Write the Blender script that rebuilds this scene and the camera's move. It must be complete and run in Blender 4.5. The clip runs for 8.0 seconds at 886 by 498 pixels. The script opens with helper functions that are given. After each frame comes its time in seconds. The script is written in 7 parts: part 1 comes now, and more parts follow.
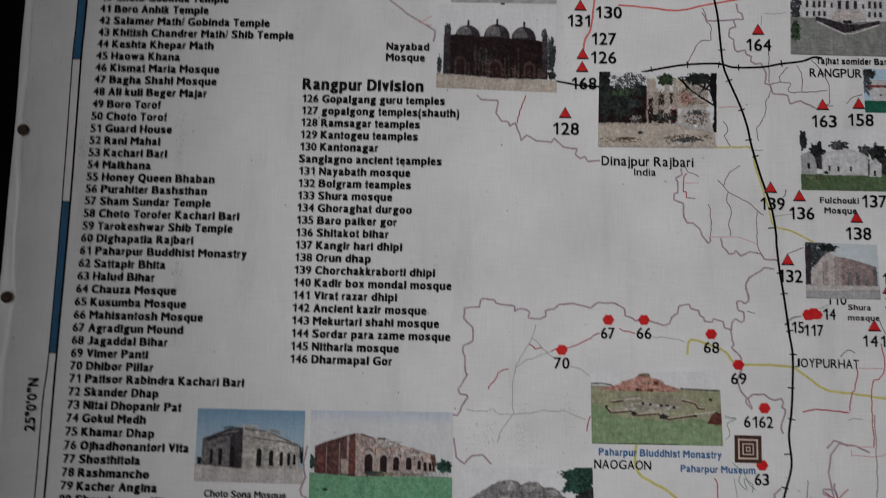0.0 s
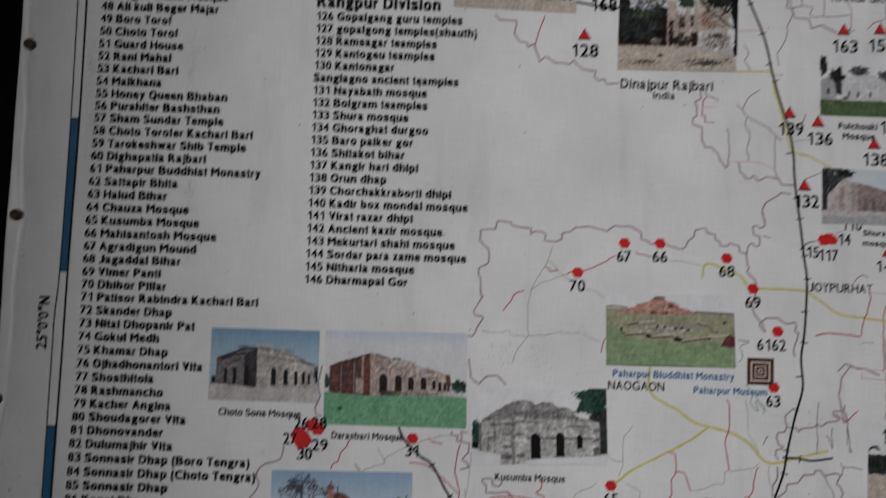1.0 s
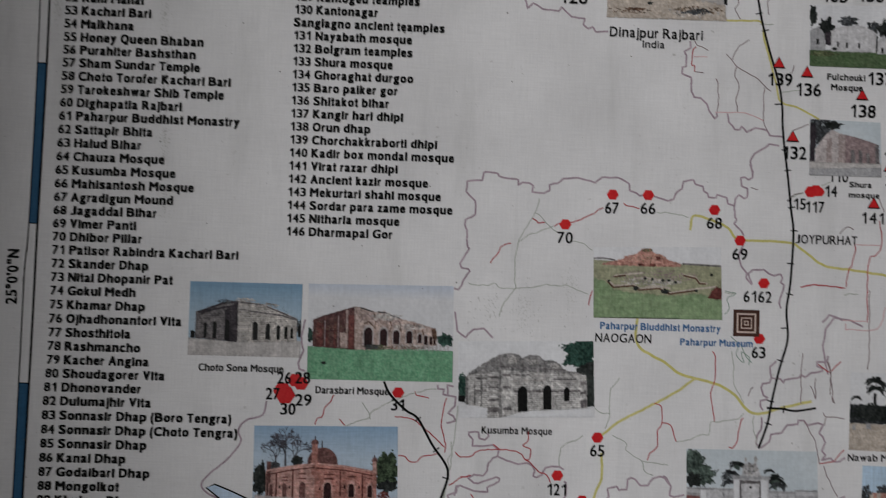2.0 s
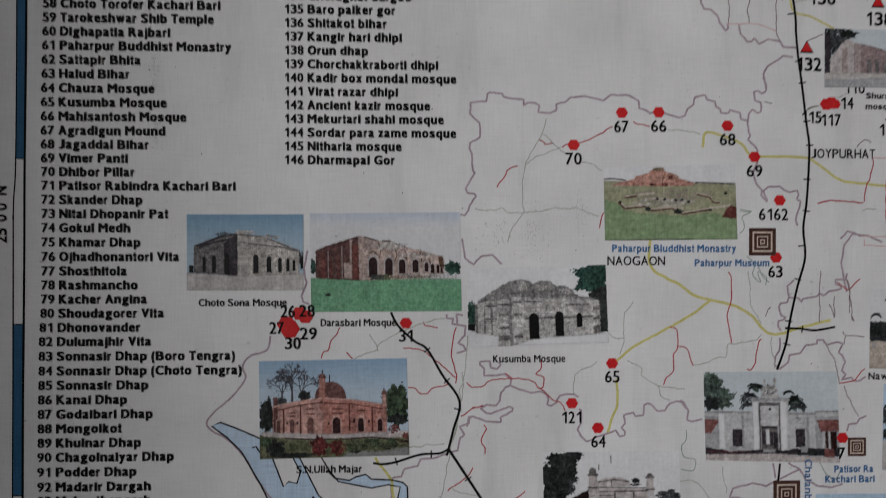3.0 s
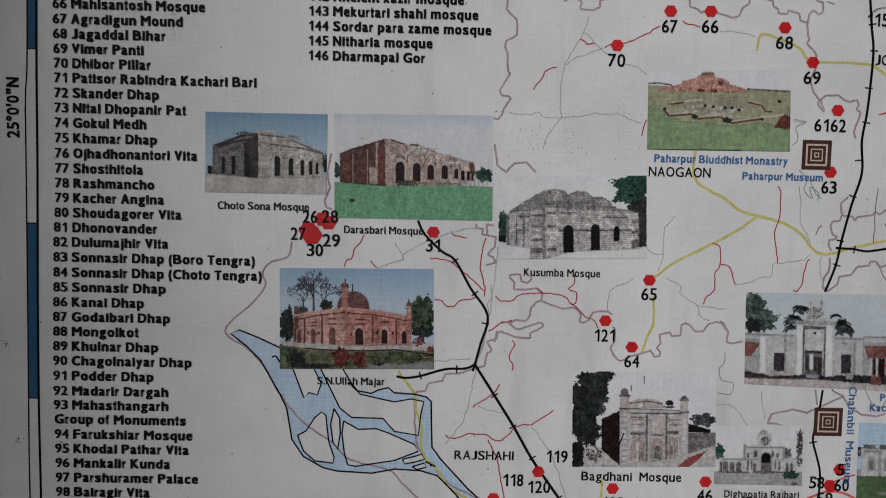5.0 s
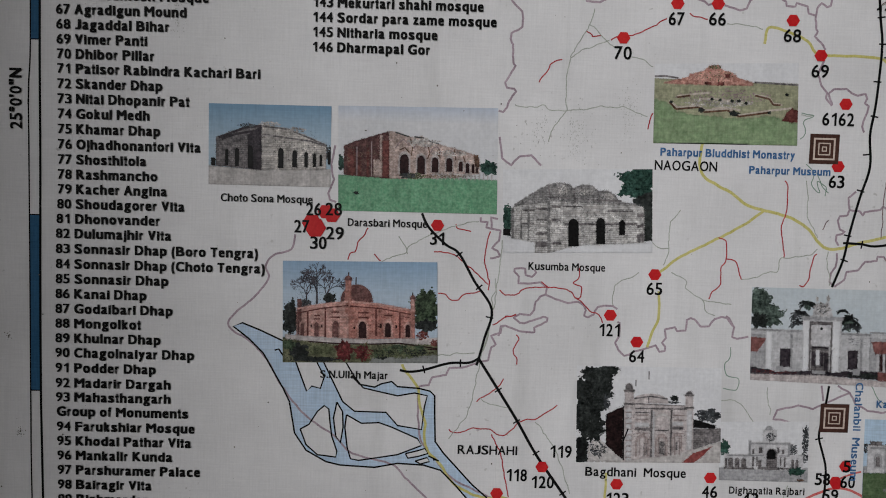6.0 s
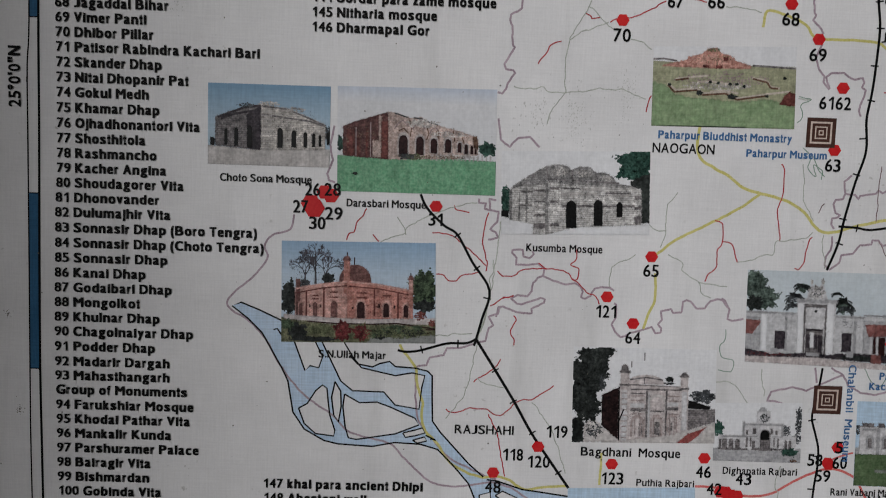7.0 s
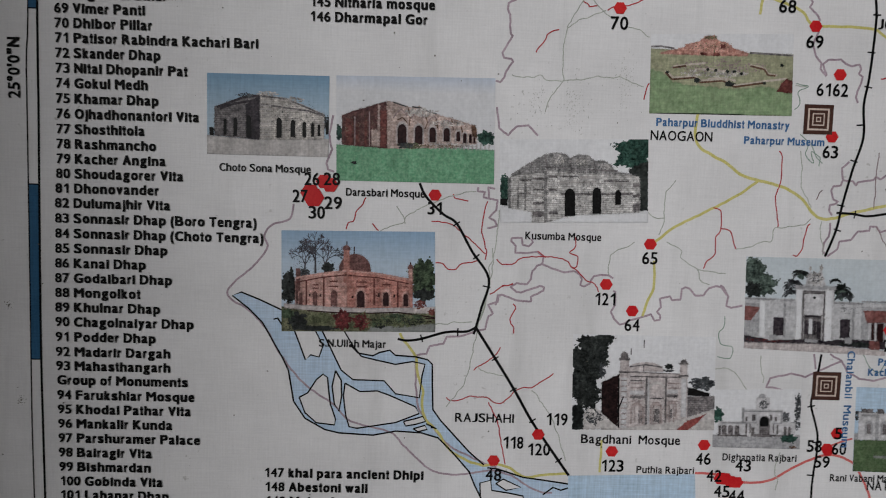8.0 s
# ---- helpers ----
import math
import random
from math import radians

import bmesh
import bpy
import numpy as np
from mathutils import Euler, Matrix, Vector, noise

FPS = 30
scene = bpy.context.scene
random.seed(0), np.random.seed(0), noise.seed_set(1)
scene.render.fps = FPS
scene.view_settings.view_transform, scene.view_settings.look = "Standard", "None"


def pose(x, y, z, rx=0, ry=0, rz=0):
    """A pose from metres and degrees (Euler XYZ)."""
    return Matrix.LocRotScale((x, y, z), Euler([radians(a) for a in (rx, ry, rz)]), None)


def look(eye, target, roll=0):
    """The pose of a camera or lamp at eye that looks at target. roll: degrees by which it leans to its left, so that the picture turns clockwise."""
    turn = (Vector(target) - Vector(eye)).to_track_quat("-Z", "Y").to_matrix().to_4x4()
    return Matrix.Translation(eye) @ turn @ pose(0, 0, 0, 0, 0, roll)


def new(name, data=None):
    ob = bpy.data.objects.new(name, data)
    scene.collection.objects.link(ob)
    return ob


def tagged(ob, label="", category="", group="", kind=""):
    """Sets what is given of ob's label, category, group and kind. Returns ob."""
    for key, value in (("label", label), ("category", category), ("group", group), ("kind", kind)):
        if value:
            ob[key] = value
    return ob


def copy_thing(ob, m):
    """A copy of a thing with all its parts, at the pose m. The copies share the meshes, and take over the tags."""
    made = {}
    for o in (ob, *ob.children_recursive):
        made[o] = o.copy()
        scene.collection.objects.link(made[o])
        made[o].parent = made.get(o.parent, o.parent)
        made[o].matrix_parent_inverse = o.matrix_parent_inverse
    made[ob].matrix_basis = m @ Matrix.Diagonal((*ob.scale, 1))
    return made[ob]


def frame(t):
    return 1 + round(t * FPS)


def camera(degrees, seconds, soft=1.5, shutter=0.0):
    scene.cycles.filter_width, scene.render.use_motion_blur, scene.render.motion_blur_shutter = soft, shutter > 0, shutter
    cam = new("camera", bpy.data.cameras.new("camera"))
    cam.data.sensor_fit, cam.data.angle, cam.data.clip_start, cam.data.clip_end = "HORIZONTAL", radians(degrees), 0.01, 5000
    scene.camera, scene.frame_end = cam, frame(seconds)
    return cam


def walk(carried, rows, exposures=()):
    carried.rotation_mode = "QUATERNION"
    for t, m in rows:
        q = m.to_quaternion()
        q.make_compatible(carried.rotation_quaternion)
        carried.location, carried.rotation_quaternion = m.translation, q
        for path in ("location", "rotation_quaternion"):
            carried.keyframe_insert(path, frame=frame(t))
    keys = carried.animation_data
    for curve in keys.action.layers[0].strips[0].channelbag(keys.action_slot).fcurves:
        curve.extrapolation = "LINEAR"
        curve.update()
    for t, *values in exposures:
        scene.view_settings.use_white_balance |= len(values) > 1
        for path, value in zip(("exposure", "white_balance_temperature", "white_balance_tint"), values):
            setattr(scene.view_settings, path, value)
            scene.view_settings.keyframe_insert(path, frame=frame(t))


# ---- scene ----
# ---- camera ----
cam = camera(71.08, 8.0, soft=1.0, shutter=0.9)
ROWS = [
    (0, (0.1328, -0.5243, 1.4255), (0.1024, 1.4673, 1.6061), 1.43),
    (0.3, (0.1273, -0.5214, 1.4092), (0.1257, 1.4698, 1.5968), 1.90),
    (0.5, (0.1244, -0.5192, 1.4018), (0.1054, 1.4754, 1.5481), 1.14),
    (0.8, (0.1217, -0.5192, 1.3892), (0.1130, 1.4764, 1.5219), 1.55),
    (1, (0.1138, -0.5171, 1.3788), (0.1117, 1.4800, 1.4864), 1.97),
    (1.2, (0.1100, -0.5140, 1.3699), (0.0822, 1.4840, 1.4558), 1.86),
    (2.3, (0.1098, -0.5030, 1.3441), (0.2095, 1.4941, 1.3857), 1.40),
    (2.5, (0.1072, -0.5009, 1.3319), (0.1998, 1.4967, 1.3651), 0.64),
    (2.8, (0.1066, -0.4939, 1.3177), (0.1797, 1.5048, 1.3182), 0.13),
    (3, (0.1044, -0.4875, 1.3093), (0.1790, 1.5111, 1.3055), 0.06),
    (3.3, (0.1042, -0.4837, 1.2997), (0.1517, 1.5150, 1.2473), 0.35),
    (3.5, (0.1042, -0.4789, 1.2882), (0.1572, 1.5195, 1.2269), 0.55),
    (3.8, (0.1038, -0.4753, 1.2868), (0.1630, 1.5225, 1.2128), 0.78),
    (4, (0.1055, -0.4762, 1.2848), (0.1509, 1.5223, 1.2208), 0.61),
    (4.3, (0.1015, -0.4712, 1.2762), (0.1429, 1.5271, 1.2044), 0.86),
    (4.5, (0.0970, -0.4671, 1.2712), (0.1278, 1.5303, 1.1736), 1.03),
    (4.8, (0.0942, -0.4661, 1.2677), (0.1219, 1.5307, 1.1585), 1.35),
    (5, (0.0941, -0.4634, 1.2633), (0.1240, 1.5333, 1.1533), 1.32),
    (6.5, (0.0922, -0.4608, 1.2567), (0.1152, 1.5354, 1.1352), 1.69),
    (6.8, (0.0922, -0.4640, 1.2531), (0.1213, 1.5315, 1.1221), 1.76),
    (7, (0.0920, -0.4637, 1.2506), (0.1255, 1.5312, 1.1124), 1.91),
    (7.3, (0.0904, -0.4636, 1.2481), (0.1287, 1.5306, 1.1013), 1.70),
    (7.5, (0.0899, -0.4651, 1.2454), (0.1162, 1.5300, 1.1087), 1.68),
    (7.8, (0.0909, -0.4652, 1.2451), (0.1380, 1.5289, 1.0993), 1.70),
    (8, (0.0924, -0.4656, 1.2424), (0.1273, 1.5293, 1.1034), 1.56),
]
EXPOSURES = [(0.0, -0.34), (1.0, -0.34), (3.0, -0.40), (3.5, -0.36), (5.0, -0.19), (8.0, -0.15)]
walk(cam, [(t, look(eye, target, lean)) for t, eye, target, lean in ROWS], EXPOSURES)

# centre of an assumed window, placed to set how light falls across the banner
ASSUMED_WINDOW = (-1.40, -3.28, 1.75)

# ---- light: daylight through one assumed, unseen window behind the camera ----
world = bpy.data.worlds.new("sky")
world.use_nodes = True
scene.world = world
wn = world.node_tree
sky = wn.nodes.new("ShaderNodeTexSky")
sky.sky_type, sky.sun_disc = "NISHITA", False
sky.sun_elevation, sky.sun_rotation = radians(38), radians(200)
wn.links.new(sky.outputs[0], wn.nodes["Background"].inputs[0])
wn.nodes["Background"].inputs[1].default_value = 0.1
sun = new("sun", bpy.data.lights.new("sun", "SUN"))
sun.data.energy, sun.data.angle, sun.data.color = 1.0, radians(10), (1.0, 0.96, 0.9)
sun.matrix_world = look((0.6, -6, 6), (2.2, -3.2, 0))
# area lamp filling the assumed window, the room's main light
day = new("assumed_window_light", bpy.data.lights.new("assumed_window_light", "AREA"))
day.data.shape, day.data.size, day.data.size_y = "RECTANGLE", 1.55, 1.55
day.data.energy, day.data.color = 108.0, (0.98, 0.975, 0.995)
day.matrix_world = look(ASSUMED_WINDOW, (ASSUMED_WINDOW[0] - 0.1, 0, 1.3))

# ---- materials ----


def ink(name, dark, light, scale=70.0, fine=0.5, rough=0.5, thread=0.22, brick=None, fade=None, island=False, gloss=0.1, smear=False, vary=0.42):
    """Printed vinyl: two tones mixed by blotches and grain, crossed by the threads of the fabric.
    brick: (width, height) in mm of courses; fade: (v0, v1, r, g, b), a tone that sets in from v0 to v1 mm."""
    if name.endswith("_print") and "sky" not in name:
        dark, light = (tuple(0.64 * (c / 0.64) ** 1.28 for c in col) for col in (dark, light))
    m = bpy.data.materials.new(name)
    m.use_nodes = True
    nt = m.node_tree
    N, L = nt.nodes.new, nt.links.new
    bsdf = nt.nodes["Principled BSDF"]
    geo = N("ShaderNodeNewGeometry")

    def stretched(x, y, z):
        mp = N("ShaderNodeMapping")
        mp.inputs["Scale"].default_value = (x, y, z)
        L(geo.outputs["Position"], mp.inputs["Vector"])
        return mp.outputs[0]

    def grain(vec, s, detail=2.0):
        n = N("ShaderNodeTexNoise")
        n.inputs["Scale"].default_value, n.inputs["Detail"].default_value = s, detail
        L(vec, n.inputs["Vector"])
        return n.outputs["Fac"]

    def calc(op, a, b, c=None):
        n = N("ShaderNodeMath")
        n.operation = op
        for i, v in enumerate((a, b, c)):
            if v is None:
                continue
            if isinstance(v, (int, float)):
                n.inputs[i].default_value = v
            else:
                L(v, n.inputs[i])
        return n.outputs[0]

    def mixed(fac, a, b, how="MIX"):
        n = N("ShaderNodeMix")
        n.data_type, n.blend_type = "RGBA", how
        for sock, v in ((n.inputs[0], fac), (n.inputs[6], a), (n.inputs[7], b)):
            if isinstance(v, (int, float)):
                sock.default_value = v
            elif isinstance(v, tuple):
                sock.default_value = (*v, 1)
            else:
                L(v, sock)
        return n.outputs[2]

    here = geo.outputs["Position"]
    blot = grain(here, scale, 4.0)
    spot = grain(here, 620.0, 3.0)
    fac = calc("ADD", calc("MULTIPLY", blot, 1.0 - fine), calc("MULTIPLY", spot, fine))
    rng = N("ShaderNodeMapRange")
    rng.inputs[1].default_value, rng.inputs[2].default_value = 0.36, 0.64
    L(fac, rng.inputs[0])
    fac = rng.outputs[0]
    if island:
        fac = calc("MULTIPLY_ADD", geo.outputs["Random Per Island"], 0.5, calc("MULTIPLY", fac, 0.5))
    col = mixed(fac, tuple(dark), tuple(light))
    if brick:
        b = N("ShaderNodeTexBrick")
        turn = N("ShaderNodeMapping")
        turn.inputs["Rotation"].default_value = (radians(90), 0, 0)
        L(here, turn.inputs["Vector"])
        L(turn.outputs[0], b.inputs["Vector"])
        b.inputs["Color1"].default_value = (1, 1, 1, 1)
        b.inputs["Color2"].default_value = (0.78, 0.78, 0.78, 1)
        b.inputs["Mortar"].default_value = (0.5, 0.48, 0.46, 1)
        b.inputs["Scale"].default_value = 1000.0 / (brick[0] * 2)
        b.inputs["Brick Width"].default_value, b.inputs["Row Height"].default_value = 0.5, 0.5 * brick[1] / brick[0]
        b.inputs["Mortar Size"].default_value = 0.03
        col = mixed(0.75, col, b.outputs["Color"], "MULTIPLY")
    if fade:
        sep = N("ShaderNodeSeparateXYZ")
        L(here, sep.inputs[0])
        fr = N("ShaderNodeMapRange")
        fr.inputs[1].default_value, fr.inputs[2].default_value = fade[0] / 1000, fade[1] / 1000
        L(sep.outputs["Z"], fr.inputs[0])
        col = mixed(fr.outputs[0], col, tuple(fade[2:5]))
    if smear:
        rub = N("ShaderNodeMapRange")
        rub.inputs[1].default_value, rub.inputs[2].default_value, rub.inputs[4].default_value = 0.56, 0.80, 0.5
        L(grain(stretched(26, 26, 5), 1.0, 5.0), rub.inputs[0])
        col = mixed(rub.outputs[0], col, (0.42, 0.42, 0.41))
        pit = N("ShaderNodeMapRange")
        pit.inputs[1].default_value, pit.inputs[2].default_value, pit.inputs[4].default_value = 0.66, 0.74, 0.6
        L(grain(here, 190.0, 2.0), pit.inputs[0])
        far = N("ShaderNodeMapRange")
        far.inputs[1].default_value, far.inputs[2].default_value = 0.50, 0.62
        L(grain(here, 11.0, 3.0), far.inputs[0])
        col = mixed(calc("MULTIPLY", pit.outputs[0], far.outputs[0]), col, (0.34, 0.33, 0.31))
    if name.endswith("_print"):
        tone = N("ShaderNodeMapRange")
        tone.inputs[1].default_value, tone.inputs[2].default_value = 0.30, 0.70
        tone.inputs[3].default_value, tone.inputs[4].default_value = 1.0 - vary, 1.0 + vary * 0.8
        L(grain(here, 300.0, 6.0), tone.inputs[0])
        wide = N("ShaderNodeMapRange")
        wide.inputs[1].default_value, wide.inputs[2].default_value = 0.35, 0.65
        wide.inputs[3].default_value, wide.inputs[4].default_value = 1.0 - vary * 0.5, 1.0 + vary * 0.4
        L(grain(stretched(1.0, 1.0, 0.6), 85.0, 3.0), wide.inputs[0])
        both = calc("MULTIPLY", tone.outputs[0], wide.outputs[0])
        gry = N("ShaderNodeCombineColor")
        for i in range(3):
            L(both, gry.inputs[i])
        col = mixed(1.0, col, gry.outputs[0], "MULTIPLY")
    weft = grain(stretched(45, 45, 900), 1.0, 1.0)
    warp = grain(stretched(900, 900, 45), 1.0, 1.0)
    cloth = calc("ADD", weft, warp)
    shade = calc("MULTIPLY_ADD", cloth, 2 * thread, 1.0 - 2 * thread)
    dirt = grain(here, 9.0, 6.0)
    shade = calc("MULTIPLY", shade, calc("MULTIPLY_ADD", dirt, 0.16, 0.92))
    grey = N("ShaderNodeCombineColor")
    for i in range(3):
        L(shade, grey.inputs[i])
    col = mixed(1.0, col, grey.outputs[0], "MULTIPLY")
    L(col, bsdf.inputs["Base Color"])
    rr = calc("MULTIPLY_ADD", spot, 0.2, rough - 0.1)
    L(rr, bsdf.inputs["Roughness"])
    bsdf.inputs["Specular IOR Level"].default_value = gloss
    bump = N("ShaderNodeBump")
    bump.inputs["Strength"].default_value, bump.inputs["Distance"].default_value = 0.25, 0.0003
    L(cloth, bump.inputs["Height"])
    L(bump.outputs[0], bsdf.inputs["Normal"])
    return m


def g(v, r=1.0, b=1.0):
    return (v * r, v, v * b)


M_SHEET = ink("white_vinyl", (0.66, 0.655, 0.66), (0.76, 0.755, 0.76), 14.0, 0.25, 0.42, 0.07, gloss=0.25, smear=True)
# whiter than the sheet: the curled edge's highlight is put into this colour
M_HEM = ink("edge_highlight_vinyl", (0.80, 0.80, 0.81), (0.88, 0.88, 0.89), 30.0, 0.3, 0.35, 0.05, gloss=0.4)
M_BACK = ink("board_edge", (0.05, 0.045, 0.04), (0.09, 0.08, 0.07), 40)
M_BLACK = ink("black_ink", g(0.003), g(0.010), 60, 0.6, gloss=0.05)
M_GREYTXT = ink("worn_black_ink", g(0.004), g(0.02), 40, 0.5, gloss=0.05)
M_BLUETXT = ink("blue_ink", (0.03, 0.10, 0.24), (0.07, 0.17, 0.34), 60)
M_BAR = ink("border_blue_ink", (0.022, 0.09, 0.18), (0.035, 0.12, 0.23), 30, 0.4)
M_RED = ink("red_ink", (0.50, 0.012, 0.018), (0.60, 0.03, 0.03), 60, 0.4, 0.5, 0.06)
M_RIVER = ink("river_blue_ink", (0.42, 0.55, 0.70), (0.52, 0.63, 0.76), 40, 0.4)
M_YELLOW = ink("yellow_road_ink", (0.50, 0.46, 0.13), (0.62, 0.57, 0.23), 90, 0.5)
M_ROAD = ink("red_road_ink", (0.55, 0.10, 0.10), (0.66, 0.20, 0.18), 90, 0.5)
M_THIN = ink("dark_red_road_ink", (0.30, 0.012, 0.02), (0.45, 0.06, 0.07), 90, 0.5)
M_PINK = ink("pink_line_ink", (0.55, 0.30, 0.32), (0.68, 0.48, 0.48), 90, 0.5)
M_PURPLE = ink("purple_boundary_ink", (0.27, 0.20, 0.24), (0.45, 0.36, 0.41), 90, 0.5)
M_DARKLINE = ink("dark_road_ink", (0.10, 0.06, 0.07), (0.28, 0.20, 0.20), 90, 0.5)
M_GREYLINE = ink("grey_green_line_ink", (0.30, 0.33, 0.28), (0.48, 0.50, 0.45), 90, 0.5)
M_GREENLINE = ink("green_line_ink", (0.12, 0.22, 0.16), (0.28, 0.36, 0.30), 90, 0.5)
M_DIRT = ink("dirt", (0.05, 0.045, 0.035), (0.16, 0.15, 0.12), 90, 0.6)
M_SMUDGE = ink("grey_smudge", (0.40, 0.40, 0.38), (0.58, 0.58, 0.56), 120, 0.6)
M_RUST = ink("rusty_screw_metal", (0.035, 0.022, 0.018), (0.10, 0.07, 0.055), 200, 0.6, 0.55)
M_BROWN = ink("museum_brown_ink", (0.05, 0.022, 0.018), (0.08, 0.04, 0.03), 60)
M_BEIGE = ink("museum_beige_ink", (0.55, 0.44, 0.38), (0.62, 0.52, 0.46), 60)
# tones of the printed photographs
M_SKYPALE = ink("pale_sky_print", (0.655, 0.66, 0.68), (0.725, 0.73, 0.745), 20, 0.3, 0.45, 0.06, vary=0.06)
M_SKYGREY = ink("grey_sky_print", (0.50, 0.56, 0.60), (0.58, 0.63, 0.66), 20, 0.3, 0.45, 0.06, vary=0.06)
M_SKYDARAS = ink("hazy_sky_print", (0.63, 0.64, 0.66), (0.70, 0.70, 0.72), 20, 0.3, 0.45, 0.06, fade=(1325, 1338, 0.50, 0.56, 0.66), vary=0.06)
M_SKYCHOTO = ink("blue_sky_print", (0.36, 0.48, 0.58), (0.42, 0.53, 0.62), 20, 0.3, 0.45, 0.12, fade=(1305, 1336, 0.17, 0.31, 0.45), vary=0.06)
M_SKYSN = ink("bright_blue_sky_print", (0.42, 0.52, 0.62), (0.48, 0.57, 0.66), 20, 0.3, 0.45, 0.12, fade=(1195, 1222, 0.26, 0.39, 0.54), vary=0.06)
M_SKYPUTHIA = ink("soft_blue_sky_print", (0.40, 0.54, 0.68), (0.46, 0.59, 0.72), 20, 0.3, vary=0.06)
M_GRASS = ink("green_lawn_print", (0.16, 0.35, 0.22), (0.27, 0.46, 0.32), 160, 0.7, 0.5, 0.14, vary=0.22)
M_MEADOW = ink("olive_meadow_print", (0.31, 0.32, 0.225), (0.42, 0.42, 0.31), 120, 0.6, 0.5, 0.2, vary=0.22)
M_GREENISH = ink("fresh_meadow_print", (0.24, 0.33, 0.20), (0.33, 0.41, 0.27), 120, 0.6, 0.5, 0.2, vary=0.2)
M_GARDEN = ink("dull_garden_print", (0.09, 0.10, 0.06), (0.25, 0.25, 0.17), 150, 0.6, 0.5, 0.2, vary=0.4)
M_TEALFIELD = ink("deep_green_field_print", (0.02, 0.13, 0.09), (0.05, 0.18, 0.13), 90, 0.5, vary=0.2)
M_DULLBROWN = ink("dull_brown_brick_print", (0.06, 0.042, 0.042), (0.15, 0.105, 0.10), 150, 0.6)
M_HAZE = ink("hazy_plaster_print", (0.46, 0.46, 0.47), (0.58, 0.58, 0.59), 90, 0.5, 0.5, 0.14, vary=0.16)
M_DKGRASS = ink("dark_lawn_print", (0.095, 0.15, 0.08), (0.17, 0.22, 0.135), 120, 0.6, vary=0.22)
M_TREE = ink("tree_print", (0.012, 0.024, 0.018), (0.15, 0.20, 0.13), 150, 0.4, island=True, vary=0.62)
M_DULLTREE = ink("dull_tree_print", (0.03, 0.045, 0.042), (0.20, 0.25, 0.22), 150, 0.4, island=True, vary=0.6)
M_SALMON = ink("salmon_brick_print", (0.40, 0.20, 0.165), (0.66, 0.46, 0.40), 150, 0.4, island=True, vary=0.4)
M_TEAL = ink("teal_tree_print", (0.010, 0.042, 0.036), (0.11, 0.20, 0.165), 120, 0.4, island=True, vary=0.62)
M_DARKTREE = ink("dark_tree_print", (0.005, 0.007, 0.009), (0.085, 0.095, 0.09), 120, 0.4, island=True, vary=0.62)
M_GREYTREE = ink("grey_tree_print", (0.02, 0.022, 0.025), (0.16, 0.17, 0.18), 120, 0.4, island=True, vary=0.62)
M_SOILMIX = ink("earth_shade_print", (0.05, 0.032, 0.025), (0.36, 0.28, 0.22), 120, 0.4, island=True, vary=0.5)
M_SCRUB = ink("scrub_print", (0.05, 0.06, 0.035), (0.24, 0.26, 0.16), 120, 0.4, island=True, vary=0.62)
M_REDBUSH = ink("red_bush_print", (0.07, 0.014, 0.018), (0.26, 0.08, 0.08), 120, 0.4, island=True, vary=0.62)
M_LIGHTS = ink("pale_gap_print", (0.30, 0.28, 0.27), (0.66, 0.64, 0.62), 120, 0.4, island=True, vary=0.62)
M_TWIG = ink("bare_branch_print", (0.05, 0.05, 0.06), (0.14, 0.13, 0.15), 120)
M_VOID = ink("dark_opening_print", g(0.010), g(0.03), 200, 0.6)
M_VOIDB = ink("brown_opening_print", (0.03, 0.012, 0.014), (0.08, 0.04, 0.04), 200, 0.6)
M_STONE = ink("pale_stone_print", (0.47, 0.45, 0.43), (0.70, 0.67, 0.64), 150, 0.6, 0.5, 0.2, brick=(3.2, 1.5))
M_STONEDK = ink("shaded_stone_print", (0.17, 0.16, 0.17), (0.35, 0.33, 0.33), 150, 0.6, 0.5, 0.2, brick=(3.2, 1.5))
M_STONEEDGE = ink("dark_stone_edge_print", (0.035, 0.03, 0.04), (0.11, 0.095, 0.105), 150, 0.6)
M_PINKSTONE = ink("pinkish_stone_print", (0.33, 0.28, 0.272), (0.50, 0.44, 0.43), 150, 0.6, vary=0.2)
M_GREYSTONE = ink("grey_stone_print", (0.45, 0.445, 0.44), (0.71, 0.70, 0.69), 190, 0.6, 0.5, 0.24, brick=(4.4, 1.6))
M_DOMEGREY = ink("weathered_dome_print", (0.20, 0.20, 0.20), (0.47, 0.46, 0.46), 190, 0.6, 0.5, 0.24, brick=(3.0, 1.3))
M_PAVE = ink("pale_pavement_print", (0.46, 0.44, 0.43), (0.58, 0.56, 0.55), 120, 0.5, 0.5, 0.16, vary=0.22)
M_BRICKDK = ink("dark_brick_print", (0.10, 0.048, 0.046), (0.24, 0.135, 0.13), 170, 0.6, 0.5, 0.2, brick=(2.4, 1.0))
M_BRICKLT = ink("sunlit_brick_print", (0.46, 0.36, 0.33), (0.70, 0.60, 0.56), 170, 0.6, 0.5, 0.2, brick=(2.4, 1.0))
M_TERRA = ink("terracotta_print", (0.47, 0.23, 0.195), (0.65, 0.39, 0.345), 170, 0.6, 0.5, 0.16, brick=(2.6, 1.1))
M_TERRALT = ink("light_terracotta_print", (0.56, 0.34, 0.30), (0.73, 0.51, 0.47), 170, 0.6, 0.5, 0.16, brick=(2.6, 1.1))
M_TERRADK = ink("terracotta_shade_print", (0.13, 0.05, 0.045), (0.25, 0.11, 0.10), 170, 0.6)
